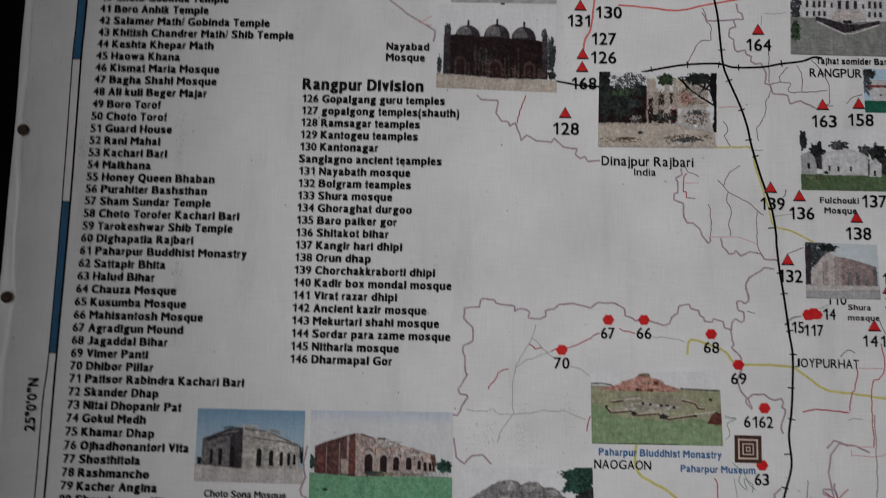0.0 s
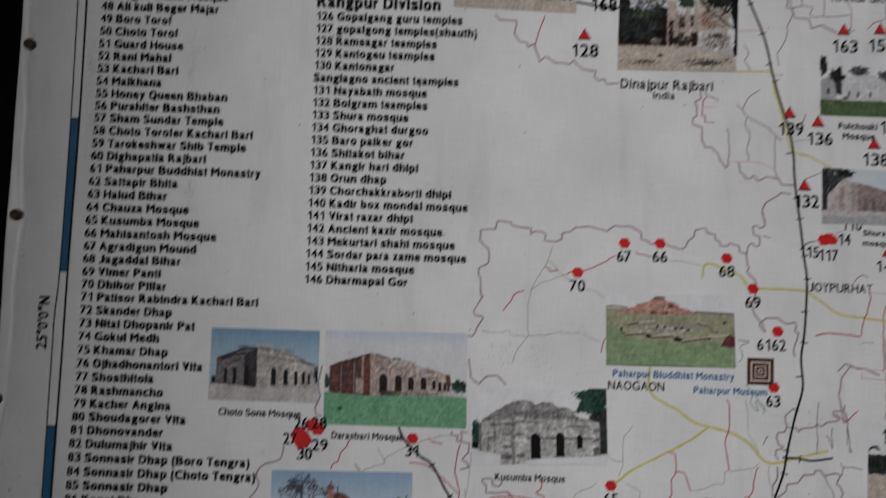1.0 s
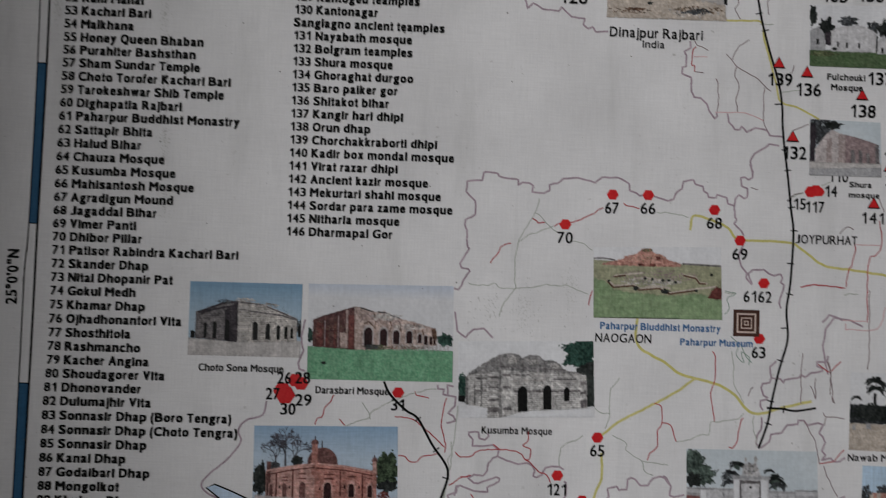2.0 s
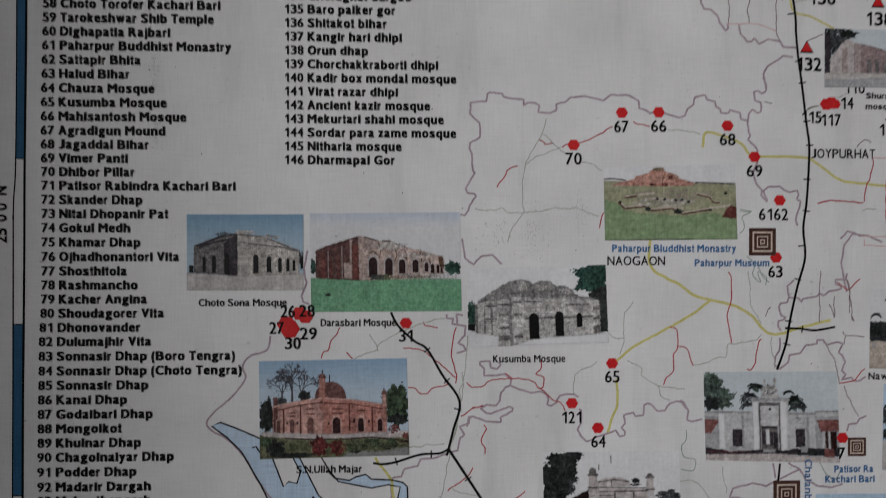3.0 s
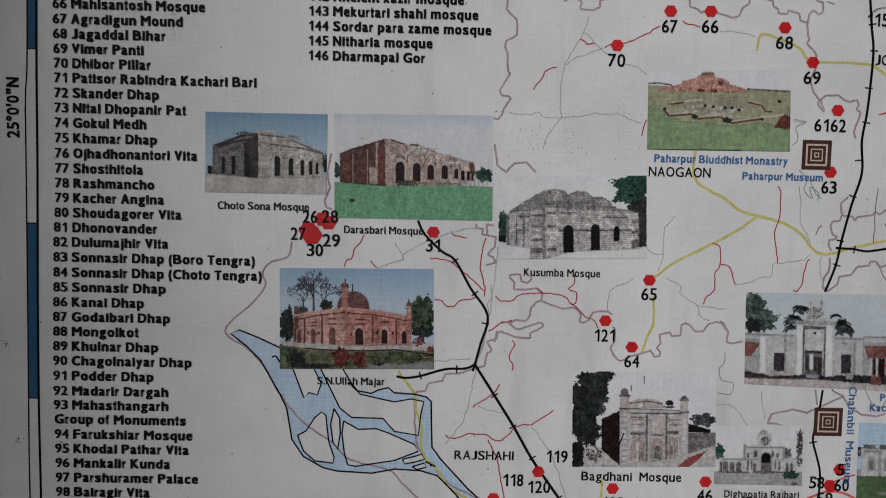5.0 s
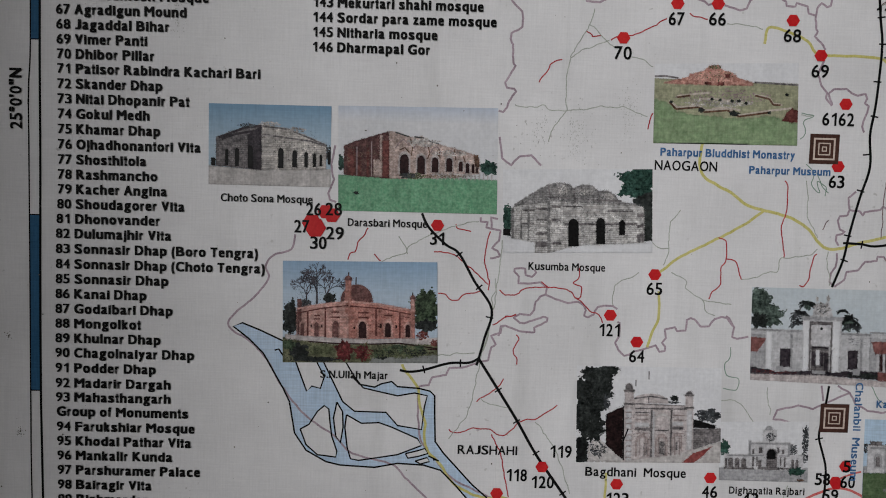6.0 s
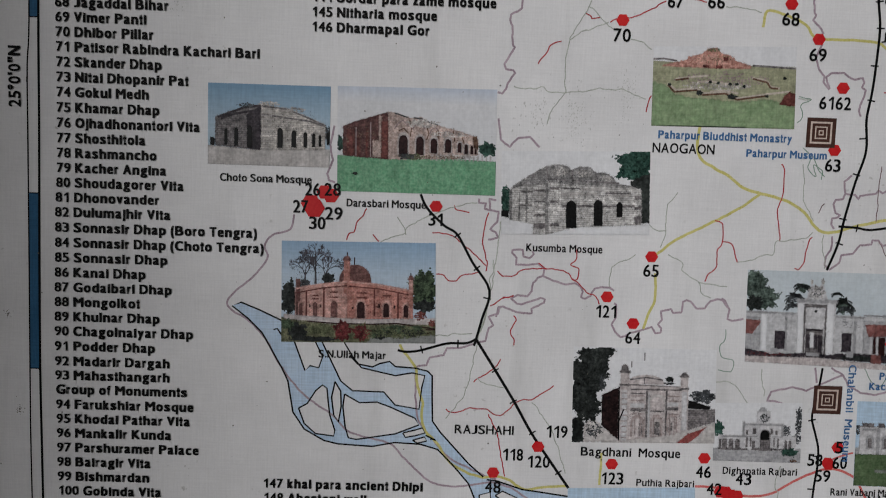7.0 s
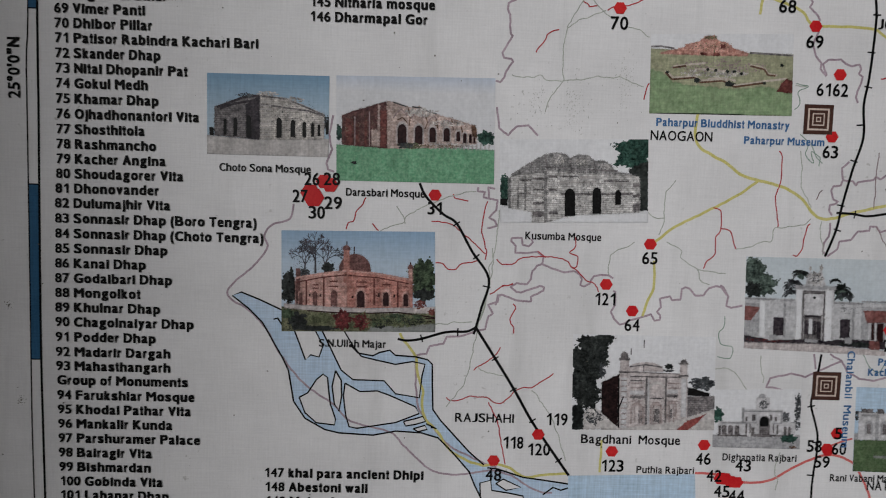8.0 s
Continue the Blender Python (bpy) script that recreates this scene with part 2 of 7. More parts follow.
M_DOMERED = ink("brown_dome_print", (0.17, 0.085, 0.08), (0.30, 0.18, 0.17), 170, 0.6, brick=(2.4, 1.0))
M_BROWNRED = ink("blackened_brick_print", (0.010, 0.007, 0.008), (0.055, 0.032, 0.032), 150, 0.6)
M_GREYPINK = ink("grey_pink_plaster_print", (0.44, 0.40, 0.395), (0.60, 0.56, 0.555), 150, 0.6, 0.5, 0.18, vary=0.2)
M_WHITE = ink("white_plaster_print", (0.50, 0.495, 0.505), (0.64, 0.635, 0.645), 110, 0.5, 0.5, 0.12, vary=0.2)
M_WHITESH = ink("shaded_plaster_print", (0.34, 0.34, 0.35), (0.48, 0.48, 0.49), 110, 0.5, 0.5, 0.14, vary=0.2)
M_REDROOF = ink("red_roof_print", (0.20, 0.085, 0.08), (0.31, 0.17, 0.16), 110, 0.5)
M_PATH = ink("red_path_print", (0.24, 0.06, 0.06), (0.36, 0.14, 0.13), 110, 0.5)
M_SAND = ink("sandy_ground_print", (0.42, 0.37, 0.32), (0.58, 0.53, 0.48), 110, 0.6, 0.5, 0.14, vary=0.2)
M_GREYLAWN = ink("grey_lawn_print", (0.25, 0.26, 0.25), (0.32, 0.33, 0.32), 90, 0.5, vary=0.22)
M_MAUVE = ink("faded_mauve_brick_print", (0.26, 0.20, 0.205), (0.40, 0.33, 0.33), 150, 0.6, vary=0.22)
M_SOIL = ink("brown_soil_print", (0.09, 0.05, 0.035), (0.24, 0.16, 0.12), 160, 0.6)
M_MOUND = ink("ruin_brick_print", (0.38, 0.20, 0.165), (0.58, 0.38, 0.33), 200, 0.7, 0.5, 0.16)
# the room
M_DARKWALL = ink("black_wall", g(0.006), g(0.012), 6, 0.2, 0.8, 0.0)
M_PLASTER = ink("cream_plaster", (0.30, 0.285, 0.255), (0.36, 0.345, 0.31), 3, 0.2, 0.8, 0.0)
M_FLOOR = ink("grey_floor", (0.18, 0.17, 0.16), (0.26, 0.25, 0.24), 5, 0.3, 0.5, 0.0)
M_WOOD = ink("window_wood", (0.10, 0.06, 0.035), (0.18, 0.11, 0.07), 20, 0.4)

# ---- building helpers: banner places are in mm, u to the right and v up from the floor ----
PLY = {"river": 0.06, "line": 0.09, "rail": 0.24, "photo": 0.36, "shape": 0.38, "mark": 0.66, "word": 0.76}
used = {}


def lift(ply):
    """The next film of ink in a ply: each one lies a hair above the last."""
    used[ply] = used.get(ply, 0) + 1
    return PLY[ply] + 0.001 * used[ply]


def part(name, bm, material, parent, label=""):
    me = bpy.data.meshes.new(name)
    bm.to_mesh(me)
    bm.free()
    me.materials.append(material)
    ob = new(name, me)
    if parent:
        ob.parent = parent
    if label:
        ob["label"] = label
    return ob


def box_bm(bm, lo, hi):
    vs = [bm.verts.new((x, y, z)) for x in (lo[0], hi[0]) for y in (lo[1], hi[1]) for z in (lo[2], hi[2])]
    for f in ((0, 1, 3, 2), (4, 6, 7, 5), (0, 4, 5, 1), (2, 3, 7, 6), (0, 2, 6, 4), (1, 5, 7, 3)):
        bm.faces.new([vs[i] for i in f])


def boxes(name, pairs, material, parent=None, label="", bevel=0.0):
    bm = bmesh.new()
    for lo, hi in pairs:
        box_bm(bm, lo, hi)
    if bevel:
        bmesh.ops.bevel(bm, geom=bm.edges[:], offset=bevel, segments=2, affect="EDGES")
    bmesh.ops.recalc_face_normals(bm, faces=bm.faces[:])
    return part(name, bm, material, parent, label)


def at(u, v, h=0.0):
    return Vector((u / 1000, -h / 1000, v / 1000))


def face(bm, pts, h):
    area = sum(a[0] * b[1] - b[0] * a[1] for a, b in zip(pts, pts[1:] + pts[:1]))
    if area < 0:
        pts = pts[::-1]
    bm.faces.new([bm.verts.new(at(u, v, h)) for u, v in pts])


def patch(name, pts, material, parent, ply, label=""):
    bm = bmesh.new()
    face(bm, list(pts), lift(ply))
    return part(name, bm, material, parent, label)


def smooth(pts, n=4):
    """A Catmull-Rom run through pts."""
    out = []
    p = [pts[0]] + list(pts) + [pts[-1]]
    for i in range(1, len(p) - 2):
        a, b, c, d = (np.array(q, float) for q in p[i - 1:i + 3])
        for k in range(n):
            s = k / n
            out.append(tuple(0.5 * (2 * b + (c - a) * s + (2 * a - 5 * b + 4 * c - d) * s ** 2 + (3 * b - a - 3 * c + d) * s ** 3)))
    return out + [tuple(pts[-1])]


def ribbon(bm, pts, width, h):
    pts = [Vector(p) for p in pts]
    left, right = [], []
    for i, p in enumerate(pts):
        d = (pts[min(i + 1, len(pts) - 1)] - pts[max(i - 1, 0)])
        if d.length < 1e-6:
            d = Vector((1, 0))
        d.normalize()
        n = Vector((-d.y, d.x)) * width / 2
        left.append(bm.verts.new(at(*(p + n), h + 0.0002 * i)))
        right.append(bm.verts.new(at(*(p - n), h + 0.0002 * i)))
    for i in range(len(pts) - 1):
        bm.faces.new((right[i], right[i + 1], left[i + 1], left[i]))


seed_of = random.Random(7)


def stroke(name, pts, width, material, ply="line", wiggle=0.0, parent=None, label="", soft=True):
    run = smooth(pts, 5) if soft else list(pts)
    if wiggle:
        fine = []
        for (ua, va), (ub, vb) in zip(run, run[1:]):
            n = max(1, round(math.hypot(ub - ua, vb - va) / 1.3))
            fine += [(ua + (ub - ua) * i / n, va + (vb - va) * i / n) for i in range(n)]
        run = []
        for u, v in fine + [pts[-1]]:
            a, b = noise.noise_vector((u / 5.5, v / 5.5, 1.7)), noise.noise_vector((u / 2.2, v / 2.2, 6.1))
            run.append((u + wiggle * (1.9 * a.x + 0.6 * b.x), v + wiggle * (1.9 * a.y + 0.6 * b.y)))
    bm = bmesh.new()
    ribbon(bm, run, width, lift(ply))
    return part(name, bm, material, parent or banner, label)


WORDS = []
# widths of the characters of a plain bold grotesque, in thousandths of its size
CELL = dict(zip("ABCDEFGHIJKLMNOPQRSTUVWXYZ", (722, 722, 722, 722, 667, 611, 778, 722, 278, 556, 722, 611, 833, 722, 778, 667, 778, 722, 667, 611, 722, 667, 944, 667, 667, 611)))
CELL.update(zip("abcdefghijklmnopqrstuvwxyz", (556, 611, 556, 611, 556, 333, 611, 611, 278, 278, 556, 278, 889, 611, 611, 611, 611, 389, 556, 333, 611, 556, 778, 556, 556, 500)))
CELL.update(zip("0123456789 ()./'\"°", (556,) * 10 + (278, 333, 333, 278, 278, 238, 474, 400)))


def words(name, body, u, v, width, cap, material=None, bold=0.0, turn=0, parent=None, ply="word"):
    """One line of print with its left end on the baseline at u, v; bold: how much each stroke is thickened, in cap heights."""
    WORDS.append((name, body, u, v, width, cap, material or M_BLACK, bold, turn, parent or banner, ply))


def set_type():
    """Draws all lines of print as flat meshes in Blender's own font, its letters set to the cells above."""
    letters = sorted({c for w in WORDS for c in w[1] if c != " "} | {"H", "x"})
    obs = []
    for c in letters:
        cu = bpy.data.curves.new("type", "FONT")
        cu.body, cu.size, cu.resolution_u, cu.fill_mode = c, 1.0, 3, "FRONT"
        ob = bpy.data.objects.new("type", cu)
        scene.collection.objects.link(ob)
        obs.append(ob)
    bpy.context.view_layer.update()
    dg = bpy.context.evaluated_depsgraph_get()
    glyph = {}
    for c, ob in zip(letters, obs):
        me = bpy.data.meshes.new_from_object(ob.evaluated_get(dg))
        co = np.array([tuple(p.co)[:2] for p in me.vertices])
        glyph[c] = (co, [tuple(p.vertices) for p in me.polygons])
        bpy.data.meshes.remove(me)
    for ob in obs:
        cu = ob.data
        bpy.data.objects.remove(ob)
        bpy.data.curves.remove(cu)
    high, low = glyph["H"][0][:, 1].max(), glyph["x"][0][:, 1].max()
    shapes = {}
    for c, (co, faces) in glyph.items():
        if c == "1":
            co, faces = np.array([(0.32, 0), (0.40, 0), (0.40, high), (0.34, high), (0.16, 0.76 * high), (0.16, 0.66 * high), (0.32, 0.80 * high)]), [(0, 1, 2, 6), (2, 3, 4, 5, 6)]
        x0, x1 = co[:, 0].min(), co[:, 0].max()
        y = co[:, 1] / high
        if c == "J" or c.isdigit():
            y = (y - y.min()) / (y.max() - y.min())
        if c.islower():
            y = np.interp(y, (-1, 0, low / high, 1.0, 1.2), (-0.9, 0, 0.73, 1.0, 1.03))
        shapes[c] = ((co[:, 0] - x0) / max(x1 - x0, 1e-6), y, faces, (x1 - x0) / high)
    bars = [(0.30, 0.0, 0.62, 0.95), (0.0, 0.60, 0.30, 0.73), (0.62, 0.60, 0.98, 0.73), (0.62, 0.0, 0.98, 0.13)]
    shapes["t"] = (np.array([x for a, b, c, d in bars for x in (a, c, c, a)]), np.array([y for a, b, c, d in bars for y in (b, b, d, d)]),
                   [tuple(range(4 * i, 4 * i + 4)) for i in range(4)], 0.42)
    for name, body, u, v, width, cap, material, bold, turn, parent, ply in WORDS:
        unit = width / (sum(CELL[c] for c in body) - 90)
        h = lift(ply)
        cs, sn = math.cos(radians(turn)), math.sin(radians(turn))
        verts, polys, x = [], [], -45.0
        for c in body:
            k = bold * cap * (0.6 if c.isdigit() else 1.0)
            if c != " ":
                fx, fy, faces, broad = shapes[c]
                gap = 46 if c.islower() else 34 if c.isdigit() else 40
                wide = (CELL[c] - 2 * gap) * unit - 2 * k
                if c in "ijlItf.'\"/°1":
                    wide = min(broad * cap, (CELL[c] - 60) * unit - 2 * k)
                    wide = max(wide, 0.08 * cap)
                    gap = (CELL[c] - (wide + 2 * k) / unit) / 2
                for j, (du, dv) in enumerate(((-k, k * 0.7), (k, k * 0.7), (-k, -k * 0.7), (k, -k * 0.7)) if k else ((0, 0),)):
                    n0 = len(verts)
                    for px, py in zip((x + gap) * unit + k + fx * wide + du, fy * (cap - k) + k * 0.5 + dv):
                        verts.append(at(u + cs * px - sn * py, v + sn * px + cs * py, h + 0.0015 * j))
                    polys += [tuple(i + n0 for i in f) for f in faces]
            x += CELL[c]
        me = bpy.data.meshes.new(name)
        me.from_pydata(verts, [], polys)
        me.materials.append(material)
        ob = new(name, me)
        ob.parent = parent


# ---- the room ----
X0, X1, Y0, Y1, Z1 = -3.0, 3.0, -3.2, 0.10, 2.9


def wall(name, lo, hi, material, label):
    tagged(boxes(name, [(lo, hi)], material), label, "wall", kind="structure")


wall("wall_north", (X0 - 0.2, Y1, 0), (X1 + 0.2, Y1 + 0.2, Z1), M_DARKWALL, "black wall behind the map banner")
wall("wall_west", (X0 - 0.2, Y0, 0), (X0, Y1, Z1), M_PLASTER, "plain cream plaster side wall")
wall("wall_east", (X1, Y0, 0), (X1 + 0.2, Y1, Z1), M_PLASTER, "plain cream plaster side wall")
# unseen stub wall, added to block window light from the banner's left side
wall("shading_wall_nib", (-0.66, -0.97, 0), (-0.445, Y1, Z1), M_DARKWALL, "unseen black wall stub added to shade the banner's left side")
wx, wz = ASSUMED_WINDOW[0], ASSUMED_WINDOW[2]
tagged(boxes("wall_south", [((X0 - 0.2, Y0 - 0.2, 0), (wx - 0.8, Y0, Z1)), ((wx + 0.8, Y0 - 0.2, 0), (X1 + 0.2, Y0, Z1)),
                            ((wx - 0.8, Y0 - 0.2, 0), (wx + 0.8, Y0, wz - 0.8)), ((wx - 0.8, Y0 - 0.2, wz + 0.8), (wx + 0.8, Y0, Z1))], M_PLASTER),
       "cream plaster wall with the wide opening of the assumed window", "wall", kind="structure")
tagged(boxes("floor", [((X0 - 0.2, Y0 - 0.2, -0.1), (X1 + 0.2, Y1 + 0.2, 0))], M_FLOOR), "plain grey floor", "floor", kind="structure")
tagged(boxes("ceiling", [((X0 - 0.2, Y0 - 0.2, Z1), (X1 + 0.2, Y1 + 0.2, Z1 + 0.1))], M_PLASTER), "plain plaster ceiling", "ceiling", kind="structure")
# frame of the assumed window, never in view
window = tagged(new("assumed_window_1"), "assumed wooden window frame, out of view behind the camera", "window", kind="structure")
boxes("window_frame", [((wx - 0.8, Y0 - 0.15, wz - 0.8), (wx - 0.74, Y0 - 0.08, wz + 0.8)), ((wx + 0.74, Y0 - 0.15, wz - 0.8), (wx + 0.8, Y0 - 0.08, wz + 0.8)),
                       ((wx - 0.74, Y0 - 0.15, wz + 0.74), (wx + 0.74, Y0 - 0.08, wz + 0.8)), ((wx - 0.74, Y0 - 0.15, wz - 0.8), (wx + 0.74, Y0 - 0.08, wz - 0.74))],
      M_WOOD, window)
gm = new("ground", bpy.data.meshes.new("ground"))
gb = bmesh.new()
bmesh.ops.create_grid(gb, x_segments=4, y_segments=4, size=200)
bmesh.ops.translate(gb, verts=gb.verts[:], vec=(0, 0, -0.12))
gb.to_mesh(gm.data)
gb.free()
gm.data.materials.append(M_FLOOR)
tagged(gm, "plain ground outside the room", "ground", kind="structure")

# ---- the banner: vinyl stretched over a board ----
LEFT, RIGHT, TOP, FOOT = -250.2, 1250.0, 2180.0, 560.0
banner = tagged(new("map_banner"), "white vinyl map banner with lists and photographs over a board", "map banner")
SCREWS = [(-243.9, 1568.9), (-245.4, 1423.2), (-249.6, 1270.6)]


def dimple(u, v):
    """How far the sheet stands proud: slack folds near the edge, drawn in at each screw."""
    edge = max(0.0, 1 - (u - LEFT) / 55)
    h = 0.5 * edge ** 1.3 * (3.0 * math.sin(v / 61.0) + 1.6 * math.sin(v / 23.0 + u / 9) + 0.8 * math.sin(v / 9.0 + u / 5))
    for su, sv in SCREWS:
        d2 = (u - su) ** 2 + (v - sv) ** 2
        h -= 2.2 * math.exp(-d2 / 180.0)
    h = max(h, -5.0)
    h *= min(1.0, max(0.0, (-223 - u) / 12))
    return h


bm = bmesh.new()
us = [LEFT + i * 2.0 for i in range(21)] + [LEFT + 40 + i * 60 for i in range(1, 24)] + [RIGHT]
us = [u for u in us if u <= RIGHT]
vs = [FOOT + i * (TOP - FOOT) / 270 for i in range(271)]
back = [(-1.5, -1.2), (-3.0, -3.2), (-3.8, -6.5), (-4.0, -12.0), (-4.0, -26.0)]
grid = []
for v in vs:
    row = []
    for du, h in reversed(back):
        w = 0.35 * math.sin(v / 47.0) + 0.25 * math.sin(v / 19.0)
        row.append(bm.verts.new(at(LEFT + du + w, v, h)))
    for u in us:
        w = (0.35 * math.sin(v / 47.0) + 0.25 * math.sin(v / 19.0)) * max(0.0, 1 - (u - LEFT) / 10)
        row.append(bm.verts.new(at(u + w, v, dimple(u, v))))
    grid.append(row)
for a, b in zip(grid, grid[1:]):
    for i in range(len(a) - 1):
        bm.faces.new((a[i], a[i + 1], b[i + 1], b[i]))
for f in bm.faces:
    f.smooth = True
part("vinyl_sheet", bm, M_SHEET, banner, "white vinyl sheet, faintly woven and soiled")
# strip added over the curled edge to carry its painted highlight
hem = bmesh.new()
rows = []
for v in vs[1:-1]:
    w = 0.35 * math.sin(v / 47.0) + 0.25 * math.sin(v / 19.0)
    broad = 9.5 + 2.6 * math.sin(v / 71.0 + 1) + 1.1 * math.sin(v / 17.0)
    rows.append([hem.verts.new(at(LEFT + du, v, h)) for du, h in ((w - 4.4, -6.5), (w - 3.6, -3.0), (w - 1.8, -0.2), (w + 0.5, dimple(LEFT + 0.5, v) + 0.9), (broad * 0.5, dimple(LEFT + broad * 0.5, v) + 1.1), (broad, dimple(LEFT + broad, v) + 0.5), (broad + 0.3, dimple(LEFT + broad, v) - 0.2))])
for a, b in zip(rows, rows[1:]):
    for i in range(len(a) - 1):
        hem.faces.new((a[i], a[i + 1], b[i + 1], b[i])).smooth = True
part("hem", hem, M_HEM, banner, "hem along the curled edge, its highlight put into a whiter colour")
boxes("backing_board", [((LEFT / 1000 - 0.001, 0.012, FOOT / 1000), (RIGHT / 1000, 0.026, TOP / 1000))], M_BACK, banner, "dark backing board behind the vinyl")
for i in range(2):
    boxes("wall_batten", [((-0.15 + i * 1.1, 0.0265, 0.62), (-0.09 + i * 1.1, Y1, 2.12))], M_WOOD, banner)

# screws along the edge
sb = bmesh.new()
bmesh.ops.create_uvsphere(sb, u_segments=16, v_segments=8, radius=0.0050)
for v in sb.verts:
    v.co.z *= 0.45
bmesh.ops.rotate(sb, verts=sb.verts[:], cent=(0, 0, 0), matrix=Matrix.Rotation(radians(90), 3, "X"))
bmesh.ops.create_cone(sb, cap_ends=True, segments=10, radius1=0.0018, radius2=0.0012, depth=0.02, matrix=pose(0, 0.0101, 0, 90, 0, 0))
for f in sb.faces:
    f.smooth = True
first = tagged(part("screw", sb, M_RUST, None), "rusty round-headed screw through the banner's white edge", "screw", "screws along the banner's edge")
first.matrix_world = Matrix.Translation(at(*SCREWS[0], 0.2))
for s in SCREWS[1:]:
    copy_thing(first, Matrix.Translation(at(*s, 0.2)))

# ---- the map's border: two rules with blue and white bars ----
OUTER = [(-204.4, 1708.8), (-204.7, 1661.7), (-205.4, 1633.4), (-204.4, 1506.1), (-205.2, 1377.6)]+[(-206.9, 1343.1), (-207.1, 1302.3), (-207.2, 1248.5), (-207.4, 1185.3), (-207.7, 1116.5), (-207.8, 1064.1), (-207.1, 1001.9)]
INNER = [(-196.8, 1709.0), (-197.1, 1661.9), (-197.8, 1633.5), (-197.2, 1506.2), (-198.5, 1377.8)]+[(-198.7, 1343.3), (-198.8, 1302.6), (-199.3, 1248.7), (-199.9, 1185.5), (-200.1, 1116.7), (-199.6, 1064.3), (-198.9, 1002.0)]
for rule, wide in ((OUTER, 1.0), (INNER, 1.7)):
    stroke("border_rule", rule, wide, M_BLACK, "rail", 0.0, banner)


def along(rule, v):
    for (u0, v0), (u1, v1) in zip(rule, rule[1:]):
        if v1 <= v <= v0:
            return u0 + (u1 - u0) * (v - v0) / (v1 - v0)
    return rule[-1][0]


STOPS = [1705.4, 1633.4, 1506.5, 1377.4, 1250.2, 1118.8, 1004.0]
for i, (v1, v0) in enumerate(zip(STOPS, STOPS[1:])):
    if i % 2 == 0:
        run = [v1 + (v0 - v1) * k / 8 for k in range(9)]
        patch("border_bar", [(along(OUTER, v), v) for v in run] + [(along(INNER, v), v) for v in reversed(run)], M_BAR, banner, "line", "blue bar of the map's border")
    stroke("border_tick", [(along(OUTER, v0), v0), (along(INNER, v0), v0)], 0.9, M_BLACK, "rail", soft=False)
words("latitude_label", "25°0'0\"N", -211.7, 1312.6, 43.6, 8.6, M_BLACK, 0.05, 90)
patch("latitude_mark", [(-207.7, 1334.6), (-206.5, 1334.6), (-206.6, 1330.6), (-207.8, 1330.5)], M_BLACK, banner, "rail")

# ---- river ----
patch("river", [(-57.0, 1170.8), (-45.1, 1161.7), (-34.4, 1151.1), (-19.2, 1124.6), (-14.4, 1114.7), (-10.2, 1090.6), (-1.4, 1077.6), (13.8, 1069.1), (24.6, 1066.7), (50.7, 1065.5), (67.9, 1069.0), (87.5, 1068.1), (100.7, 1064.4), (111.8, 1053.5), (125.4, 1038.1), (130.1, 1027.0), (137.1, 1013.6), (203.1, 1014.9), (202.5, 1029.9), (182.7, 1031.7), (167.2, 1034.5), (147.2, 1040.8), (136.6, 1043.7), (124.9, 1053.8), (102.5, 1077.8), (96.1, 1086.5), (94.8, 1121.7), (91.2, 1125.1), (66.6, 1128.0), (62.2, 1131.8), (54.5, 1129.9), (49.4, 1127.2), (38.2, 1129.1), (32.1, 1135.4), (23.3, 1146.1), (-19.5, 1161.0), (-50.2, 1173.6)], M_RIVER, banner, "river", "pale blue river")


def island(shape):
    patch("river_island", shape, M_SHEET, banner, "river")
    stroke("river_bank", shape + shape[:1], 1.15, M_BLACK, "rail", soft=False)


def bank(run):
    stroke("river_bank", run, 1.25, M_BLACK, "rail", soft=False)


island([(-10.9, 1147.4), (-1.6, 1122.9), (2.2, 1126.9), (8.7, 1125.3), (11.5, 1134.1), (4.5, 1147.8)])
island([(9.6, 1147.9), (25.6, 1115.6), (34.7, 1108.4), (58.4, 1108.1), (67.3, 1098.2), (85.5, 1095.5), (87.2, 1112.7), (89.2, 1121.6), (79.6, 1123.5), (66.8, 1121.0), (51.6, 1124.1), (40.8, 1126.5), (34.2, 1134.6), (25.9, 1148.3)])
island([(28.7, 1105.6), (27.6, 1095.9), (29.6, 1080.5), (32.3, 1071.7), (38.4, 1070.6), (67.8, 1075.7), (85.8, 1083.2), (82.7, 1088.4), (63.0, 1096.8), (53.4, 1100.1), (40.1, 1099.3)])
island([(-6.0, 1093.8), (0.5, 1097.5), (6.8, 1107.7), (11.9, 1112.2), (15.3, 1109.7), (16.3, 1100.1), (17.8, 1089.1), (21.9, 1077.3), (21.1, 1072.8), (7.2, 1074.3), (-1.5, 1082.0)])
island([(21.3, 1115.1), (25.7, 1107.8), (26.3, 1095.9), (24.4, 1083.5), (20.8, 1089.2), (18.9, 1102.8)])
island([(73.8, 1076.7), (82.9, 1079.1), (88.5, 1081.0), (90.8, 1077.1), (83.4, 1074.7), (75.7, 1073.2)])
island([(81.3, 1071.1), (90.4, 1074.0), (92.2, 1070.9), (85.3, 1068.9)])
island([(135.0, 1013.5), (134.0, 1029.3), (142.3, 1031.7), (143.4, 1023.6), (156.6, 1021.7), (167.7, 1019.6), (170.1, 1014.3)])
island([(146.3, 1029.1), (151.9, 1032.8), (166.1, 1026.4), (154.4, 1023.9)])
